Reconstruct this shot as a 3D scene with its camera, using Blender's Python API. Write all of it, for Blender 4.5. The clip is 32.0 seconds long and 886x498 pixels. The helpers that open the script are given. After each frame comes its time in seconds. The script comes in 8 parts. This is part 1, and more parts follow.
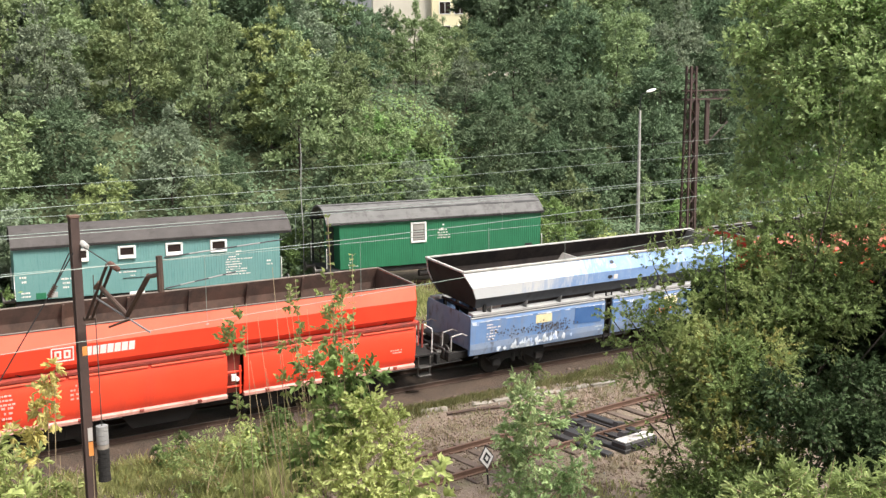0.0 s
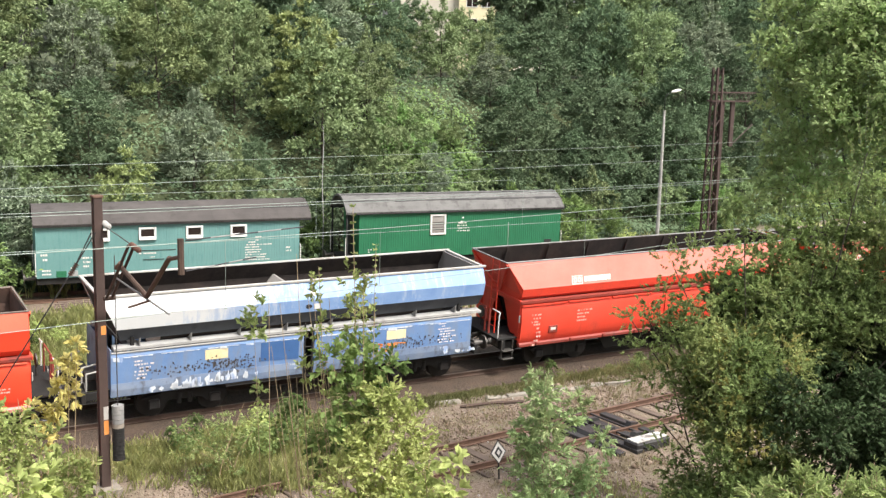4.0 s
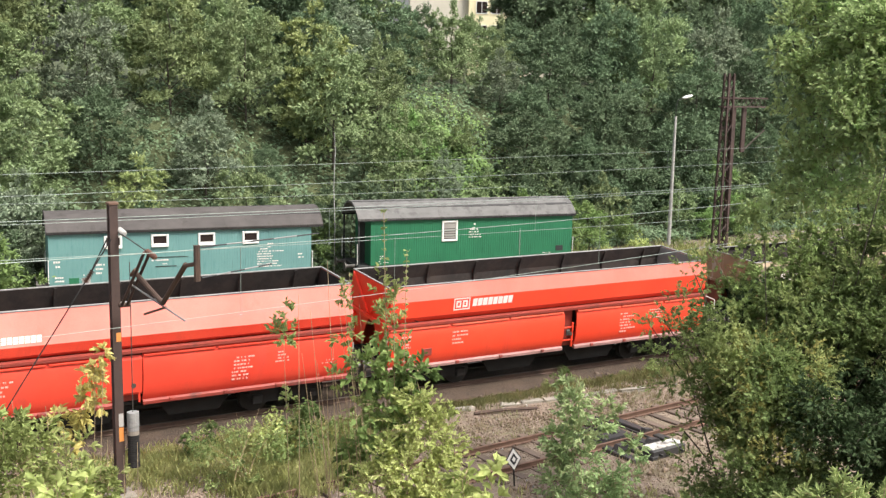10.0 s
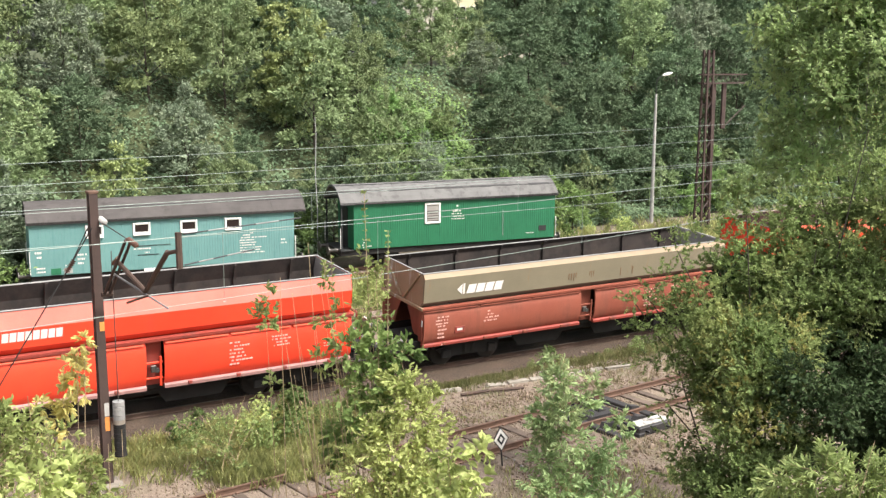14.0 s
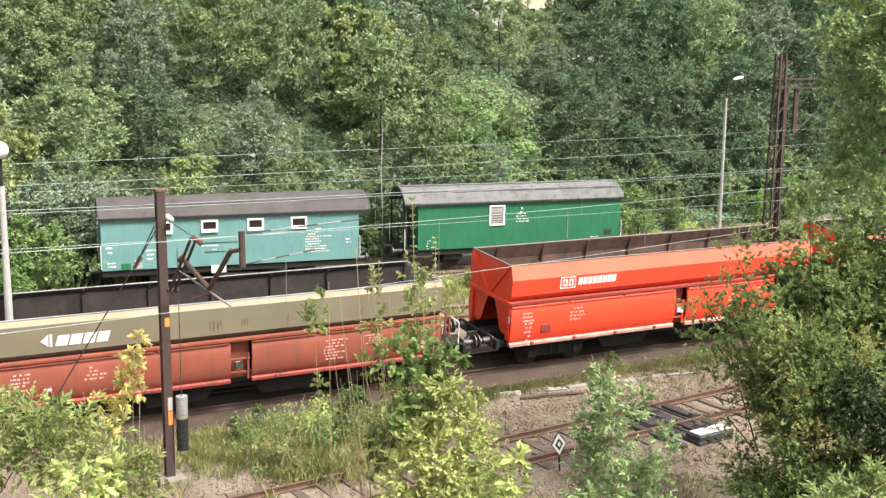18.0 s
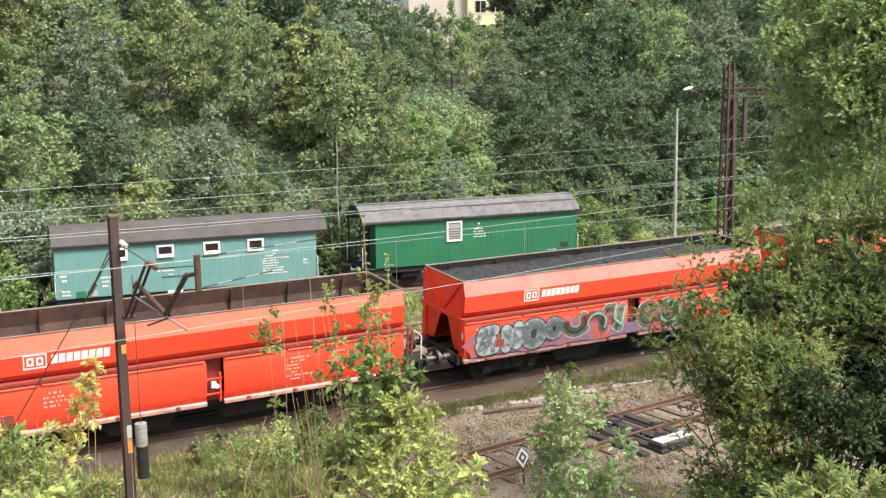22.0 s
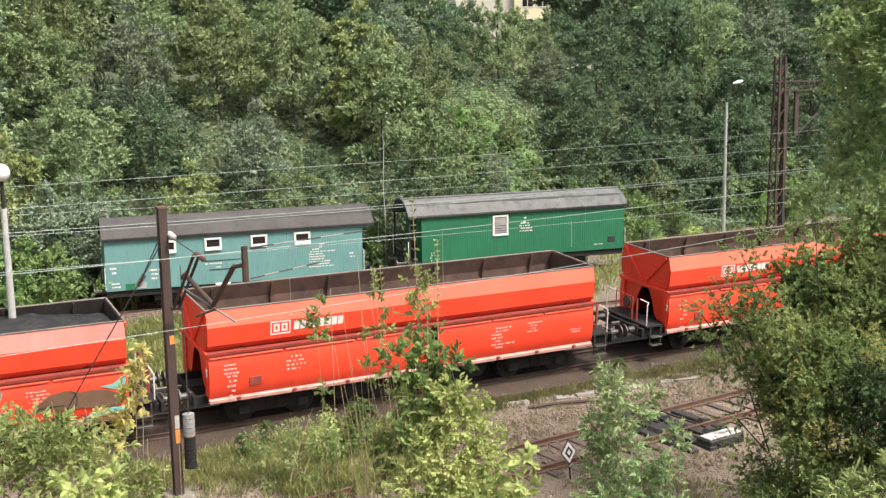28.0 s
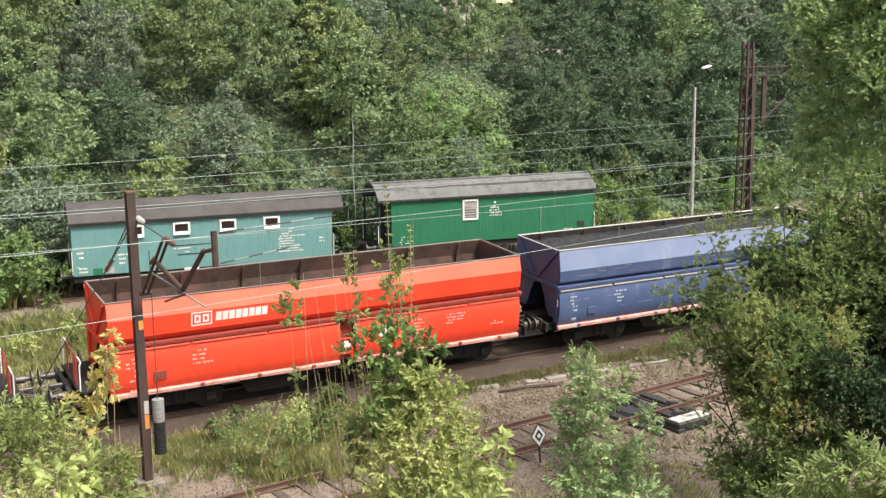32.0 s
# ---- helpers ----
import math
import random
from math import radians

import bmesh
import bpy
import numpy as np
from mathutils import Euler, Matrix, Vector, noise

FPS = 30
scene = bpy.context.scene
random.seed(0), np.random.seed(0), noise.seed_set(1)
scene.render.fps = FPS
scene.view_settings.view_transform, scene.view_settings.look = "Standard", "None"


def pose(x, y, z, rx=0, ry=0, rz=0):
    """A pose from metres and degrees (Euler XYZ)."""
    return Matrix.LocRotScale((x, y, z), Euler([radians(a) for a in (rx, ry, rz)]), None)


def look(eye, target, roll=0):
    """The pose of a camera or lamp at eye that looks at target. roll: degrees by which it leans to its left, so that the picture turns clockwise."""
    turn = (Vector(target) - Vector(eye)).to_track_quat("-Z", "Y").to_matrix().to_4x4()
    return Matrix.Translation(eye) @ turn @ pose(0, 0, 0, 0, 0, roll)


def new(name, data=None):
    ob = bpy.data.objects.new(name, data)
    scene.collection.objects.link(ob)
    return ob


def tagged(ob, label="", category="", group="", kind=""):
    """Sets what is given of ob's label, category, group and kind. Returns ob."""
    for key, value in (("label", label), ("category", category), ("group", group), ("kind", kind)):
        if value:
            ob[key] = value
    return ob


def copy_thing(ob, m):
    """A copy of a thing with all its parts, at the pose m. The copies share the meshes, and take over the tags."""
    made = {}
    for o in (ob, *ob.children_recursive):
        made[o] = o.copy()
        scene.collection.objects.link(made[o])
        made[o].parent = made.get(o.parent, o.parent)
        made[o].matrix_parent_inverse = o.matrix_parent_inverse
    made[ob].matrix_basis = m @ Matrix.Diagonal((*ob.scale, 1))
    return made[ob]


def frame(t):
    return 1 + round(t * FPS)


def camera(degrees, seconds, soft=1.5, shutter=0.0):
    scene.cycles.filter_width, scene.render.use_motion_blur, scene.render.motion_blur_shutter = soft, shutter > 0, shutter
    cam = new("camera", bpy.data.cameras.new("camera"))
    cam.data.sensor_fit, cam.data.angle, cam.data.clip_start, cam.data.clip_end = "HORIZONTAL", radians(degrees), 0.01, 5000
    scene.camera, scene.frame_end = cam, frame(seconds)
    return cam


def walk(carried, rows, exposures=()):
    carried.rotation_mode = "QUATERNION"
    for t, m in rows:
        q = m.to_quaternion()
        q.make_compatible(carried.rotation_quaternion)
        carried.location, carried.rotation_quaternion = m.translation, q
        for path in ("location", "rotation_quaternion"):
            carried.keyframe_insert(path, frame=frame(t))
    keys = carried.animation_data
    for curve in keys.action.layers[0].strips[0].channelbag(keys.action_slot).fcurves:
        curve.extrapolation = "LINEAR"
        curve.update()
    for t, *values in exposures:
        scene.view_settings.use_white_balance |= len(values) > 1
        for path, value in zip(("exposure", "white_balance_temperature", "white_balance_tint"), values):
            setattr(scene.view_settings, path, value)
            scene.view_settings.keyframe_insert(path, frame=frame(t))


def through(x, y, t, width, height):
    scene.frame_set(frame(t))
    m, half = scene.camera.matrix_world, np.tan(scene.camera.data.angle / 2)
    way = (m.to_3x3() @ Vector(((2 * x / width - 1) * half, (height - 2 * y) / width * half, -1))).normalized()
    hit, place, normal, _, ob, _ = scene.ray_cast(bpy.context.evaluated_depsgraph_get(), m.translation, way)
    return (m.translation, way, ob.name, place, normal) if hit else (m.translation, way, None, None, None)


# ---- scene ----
cam = camera(43.8, 32.0, soft=1.36)
EYE = 10.2
PATH = (
    (0, -0.021, -0.077, 0.048, -36.23, -9.15, 0.40),
    (0.5, -0.022, -0.085, 0.057, -36.53, -9.15, 0.45),
    (1, -0.015, -0.114, 0.055, -36.78, -9.34, 0.50),
    (1.5, -0.049, -0.101, 0.070, -36.72, -9.59, 0.39),
    (2, -0.068, -0.081, 0.073, -36.25, -9.60, -0.94),
    (2.5, -0.069, -0.113, 0.059, -35.53, -9.58, -1.09),
    (4.5, -0.066, -0.076, 0.055, -34.91, -9.52, -1.56),
    (5, -0.076, -0.056, 0.057, -35.28, -9.32, -1.35),
    (5.5, -0.081, -0.005, 0.047, -36.22, -8.78, -1.10),
    (6, -0.116, -0.009, 0.047, -38.18, -8.13, -2.11),
    (6.5, -0.219, -0.062, 0.105, -39.75, -8.47, -1.67),
    (7, -0.285, -0.138, 0.121, -39.42, -8.46, -2.24),
    (7.5, -0.248, -0.051, 0.108, -37.94, -9.84, -1.97),
    (8, -0.174, -0.006, 0.060, -36.12, -10.38, -1.99),
    (8.5, -0.174, 0.026, 0.055, -35.31, -10.28, -1.67),
    (9, -0.129, 0.051, 0.019, -35.54, -9.58, -0.61),
    (9.5, -0.163, 0.012, 0.029, -35.25, -9.37, -1.27),
    (10, -0.150, 0.036, 0.037, -34.52, -9.21, -1.36),
    (10.5, -0.124, 0.073, 0.001, -34.25, -9.19, -1.69),
    (11, -0.076, 0.092, -0.003, -34.65, -9.57, -0.61),
    (11.5, -0.105, 0.061, 0.013, -35.45, -9.99, -0.85),
    (12, -0.156, 0.056, 0.046, -35.07, -9.81, -2.84),
    (12.5, -0.122, 0.075, 0.012, -35.52, -9.82, -0.69),
    (13, -0.147, 0.028, 0.045, -35.67, -10.03, -0.32),
    (13.5, -0.123, 0.039, 0.029, -35.57, -10.06, -0.28),
    (15.5, -0.124, 0.066, 0.004, -35.67, -10.35, -0.28),
    (16, -0.143, 0.030, 0.046, -36.38, -10.45, -0.29),
    (16.5, -0.157, -0.076, 0.101, -36.13, -10.80, -0.83),
    (17, -0.105, -0.061, 0.109, -33.86, -10.83, -0.08),
    (17.5, -0.081, -0.034, 0.065, -32.29, -10.56, 0.26),
    (18, -0.040, -0.034, 0.059, -31.99, -10.08, -0.72),
    (18.5, -0.025, -0.041, 0.047, -32.18, -9.79, -0.90),
    (19, -0.018, -0.037, 0.037, -34.41, -9.37, 1.62),
    (19.5, -0.064, -0.128, 0.091, -35.05, -9.46, 1.89),
    (20, -0.030, -0.088, 0.055, -34.43, -9.68, 1.41),
    (20.5, 0.004, -0.099, 0.047, -34.69, -9.56, 1.22),
    (21, -0.004, -0.062, 0.046, -34.63, -9.44, 0.74),
    (21.5, -0.028, -0.106, 0.071, -34.42, -9.17, 0.33),
    (22, -0.021, -0.081, 0.053, -34.40, -9.19, 0.72),
    (22.5, 0.011, -0.069, 0.051, -35.51, -8.99, 1.16),
    (23, -0.046, -0.162, 0.091, -36.72, -9.22, 0.50),
    (23.5, -0.076, -0.142, 0.104, -36.23, -10.10, 0.52),
    (24, -0.014, -0.082, 0.063, -35.49, -10.42, 0.48),
    (24.5, -0.000, -0.077, 0.043, -35.85, -10.07, -0.06),
    (26.5, -0.046, 0.034, 0.032, -33.73, -10.53, 0.25),
    (27, -0.017, 0.054, -0.011, -32.50, -10.24, 0.64),
    (27.5, -0.010, 0.036, -0.039, -32.16, -9.70, 0.90),
    (28, 0.012, 0.020, -0.021, -32.03, -9.40, 0.85),
    (28.5, 0.018, 0.001, -0.054, -32.67, -9.47, 1.46),
    (29, 0.017, 0.006, -0.037, -33.41, -9.93, 1.18),
    (29.5, -0.023, 0.007, -0.017, -33.56, -10.24, 1.06),
    (30, -0.009, 0.000, -0.013, -33.56, -10.27, 1.27),
    (30.5, -0.010, -0.003, -0.034, -33.54, -10.15, 1.62),
    (31, 0.001, 0.021, -0.020, -33.42, -10.37, 0.85),
    (31.5, -0.016, 0.021, -0.030, -33.41, -10.32, 0.38),
    (32, -0.012, 0.027, -0.012, -33.60, -10.24, 0.61),
)
walk(cam, [(t, pose(x, y, EYE + z, 90 + pitch, roll, yaw)) for t, x, y, z, yaw, pitch, roll in PATH],
     [(t, 1.05 + e) for t, e in ((0, 0.05), (1, 0.10), (6, 0.06), (9, 0.02), (13, 0.14), (17, 0.42), (19, 0.20), (21, 0.12), (23, 0.24), (24, 0.30), (28, 0.0), (32, -0.05))])

# ---- light: a bright, thinly overcast afternoon ----
SUN_EL, SUN_AZ = 56.0, 158.0          # degrees; azimuth from north (+y) clockwise


def daylight():
    world = bpy.data.worlds.new("sky")
    scene.world = world
    world.use_nodes = True
    nt = world.node_tree
    nt.nodes.clear()
    sky = nt.nodes.new("ShaderNodeTexSky")
    sky.sky_type, sky.sun_disc = "NISHITA", False
    sky.sun_elevation, sky.sun_rotation = radians(SUN_EL), radians(SUN_AZ)
    sky.air_density, sky.dust_density, sky.ozone_density = 1.0, 5.0, 0.6
    soft = nt.nodes.new("ShaderNodeHueSaturation")
    soft.inputs["Saturation"].default_value = 0.35
    bg = nt.nodes.new("ShaderNodeBackground")
    bg.inputs["Strength"].default_value = 0.105
    out = nt.nodes.new("ShaderNodeOutputWorld")
    nt.links.new(sky.outputs[0], soft.inputs["Color"])
    nt.links.new(soft.outputs[0], bg.inputs["Color"])
    nt.links.new(bg.outputs[0], out.inputs["Surface"])
    sun = bpy.data.lights.new("sun", "SUN")
    sun.energy, sun.angle, sun.color = 2.65, radians(14), (1.0, 0.95, 0.87)
    ob = new("sun", sun)
    a, e = radians(SUN_AZ), radians(SUN_EL)
    ob.matrix_basis = look((60 * math.sin(a), 60 * math.cos(a), 60 * math.tan(e)), (0, 0, 0))


daylight()

# ---- materials ----
def _nodes(name):
    m = bpy.data.materials.new(name)
    m.use_nodes = True
    nt = m.node_tree
    return m, nt, nt.nodes["Principled BSDF"]


def _noise(nt, scale, detail=4.0, rough=0.6, coord="Object", stretch=None):
    tc = nt.nodes.new("ShaderNodeTexCoord")
    n = nt.nodes.new("ShaderNodeTexNoise")
    n.inputs["Scale"].default_value, n.inputs["Detail"].default_value = scale, detail
    n.inputs["Roughness"].default_value = rough
    if stretch:
        mp = nt.nodes.new("ShaderNodeMapping")
        mp.inputs["Scale"].default_value = stretch
        nt.links.new(tc.outputs[coord], mp.inputs["Vector"])
        nt.links.new(mp.outputs[0], n.inputs["Vector"])
    else:
        nt.links.new(tc.outputs[coord], n.inputs["Vector"])
    return n.outputs["Fac"]


def _ramp(nt, fac, a, b):
    r = nt.nodes.new("ShaderNodeMapRange")
    r.inputs["From Min"].default_value, r.inputs["From Max"].default_value = a, b
    nt.links.new(fac, r.inputs["Value"])
    return r.outputs[0]


def _mix(nt, fac, a, b):
    m = nt.nodes.new("ShaderNodeMix")
    m.data_type = "RGBA"
    for sock, v in ((m.inputs["Factor"], fac), (m.inputs["A"], a), (m.inputs["B"], b)):
        if isinstance(v, (tuple, float, int)):
            sock.default_value = (*v, 1.0) if isinstance(v, tuple) else v
        else:
            nt.links.new(v, sock)
    return m.outputs["Result"]


def _math(nt, op, a, b=0.0):
    m = nt.nodes.new("ShaderNodeMath")
    m.operation = op
    for sock, v in ((m.inputs[0], a), (m.inputs[1], b)):
        if isinstance(v, (float, int)):
            sock.default_value = v
        else:
            nt.links.new(v, sock)
    return m.outputs[0]


def surf(name, base, other, scale=3.0, rough=0.6, metal=0.0, bump=0.15, dirt=None, dirt_at=(0.55, 0.75),
         dirt_scale=1.2, streak=None, grain=40.0, vary=0.12):
    """A surface with broad colour drift, fine grain, stains or rust, and a per-object shift of value."""
    m, nt, bsdf = _nodes(name)
    broad = _noise(nt, scale, 5.0)
    fine = _noise(nt, grain, 3.0)
    col = _mix(nt, _ramp(nt, broad, 0.35, 0.68), base, other)
    dark = tuple(c * 0.72 for c in base)
    col = _mix(nt, _math(nt, "MULTIPLY", _ramp(nt, fine, 0.45, 0.75), 0.35), col, dark)
    if dirt:
        d = _noise(nt, dirt_scale, 7.0, 0.68, stretch=streak)
        fac = _ramp(nt, d, *dirt_at)
        col = _mix(nt, fac, col, dirt)
        rr = _math(nt, "ADD", _math(nt, "MULTIPLY", fac, 0.3), rough)
        nt.links.new(rr, bsdf.inputs["Roughness"])
    else:
        nt.links.new(_math(nt, "ADD", _math(nt, "MULTIPLY", fine, 0.25), rough - 0.12), bsdf.inputs["Roughness"])
    info = nt.nodes.new("ShaderNodeObjectInfo")
    hsv = nt.nodes.new("ShaderNodeHueSaturation")
    nt.links.new(_math(nt, "ADD", _math(nt, "MULTIPLY", info.outputs["Random"], vary), 1.0 - vary / 2), hsv.inputs["Value"])
    nt.links.new(col, hsv.inputs["Color"])
    nt.links.new(hsv.outputs[0], bsdf.inputs["Base Color"])
    bsdf.inputs["Metallic"].default_value = metal
    if bump:
        b = nt.nodes.new("ShaderNodeBump")
        b.inputs["Strength"].default_value, b.inputs["Distance"].default_value = bump, 0.02
        nt.links.new(fine, b.inputs["Height"])
        nt.links.new(b.outputs[0], bsdf.inputs["Normal"])
    return m


def leafy(name, dark, mid, light, through=0.42, rough=0.6, clump=1.1, drift=1.5):
    """Leaves: colour shifts from spray to spray, from leaf to leaf and from tree to tree, with light passing through the blade."""
    m, nt, bsdf = _nodes(name)
    geo, info = nt.nodes.new("ShaderNodeNewGeometry"), nt.nodes.new("ShaderNodeObjectInfo")
    spray = _math(nt, "ADD", _math(nt, "ADD", _math(nt, "MULTIPLY", _noise(nt, clump, 4.0, 0.65), drift), (1.5 - drift) / 2), _math(nt, "MULTIPLY", _math(nt, "ADD", geo.outputs["Random Per Island"], -0.20), 0.20))
    col = _mix(nt, _ramp(nt, spray, 0.58, 0.90), dark, mid)
    col = _mix(nt, _ramp(nt, spray, 0.92, 1.20), col, light)
    hsv = nt.nodes.new("ShaderNodeHueSaturation")
    nt.links.new(_math(nt, "ADD", _math(nt, "MULTIPLY", info.outputs["Random"], 0.024), 0.492), hsv.inputs["Hue"])
    nt.links.new(_math(nt, "ADD", _math(nt, "MULTIPLY", info.outputs["Random"], 0.30), 0.86), hsv.inputs["Value"])
    nt.links.new(col, hsv.inputs["Color"])
    nt.links.new(hsv.outputs[0], bsdf.inputs["Base Color"])
    bsdf.inputs["Roughness"].default_value = rough
    bsdf.inputs["Specular IOR Level"].default_value = 0.1
    tr = nt.nodes.new("ShaderNodeBsdfTranslucent")
    nt.links.new(hsv.outputs[0], tr.inputs["Color"])
    mx = nt.nodes.new("ShaderNodeMixShader")
    mx.inputs[0].default_value = through
    nt.links.new(bsdf.outputs[0], mx.inputs[1])
    nt.links.new(tr.outputs[0], mx.inputs[2])
    nt.links.new(mx.outputs[0], nt.nodes["Material Output"].inputs["Surface"])
    return m


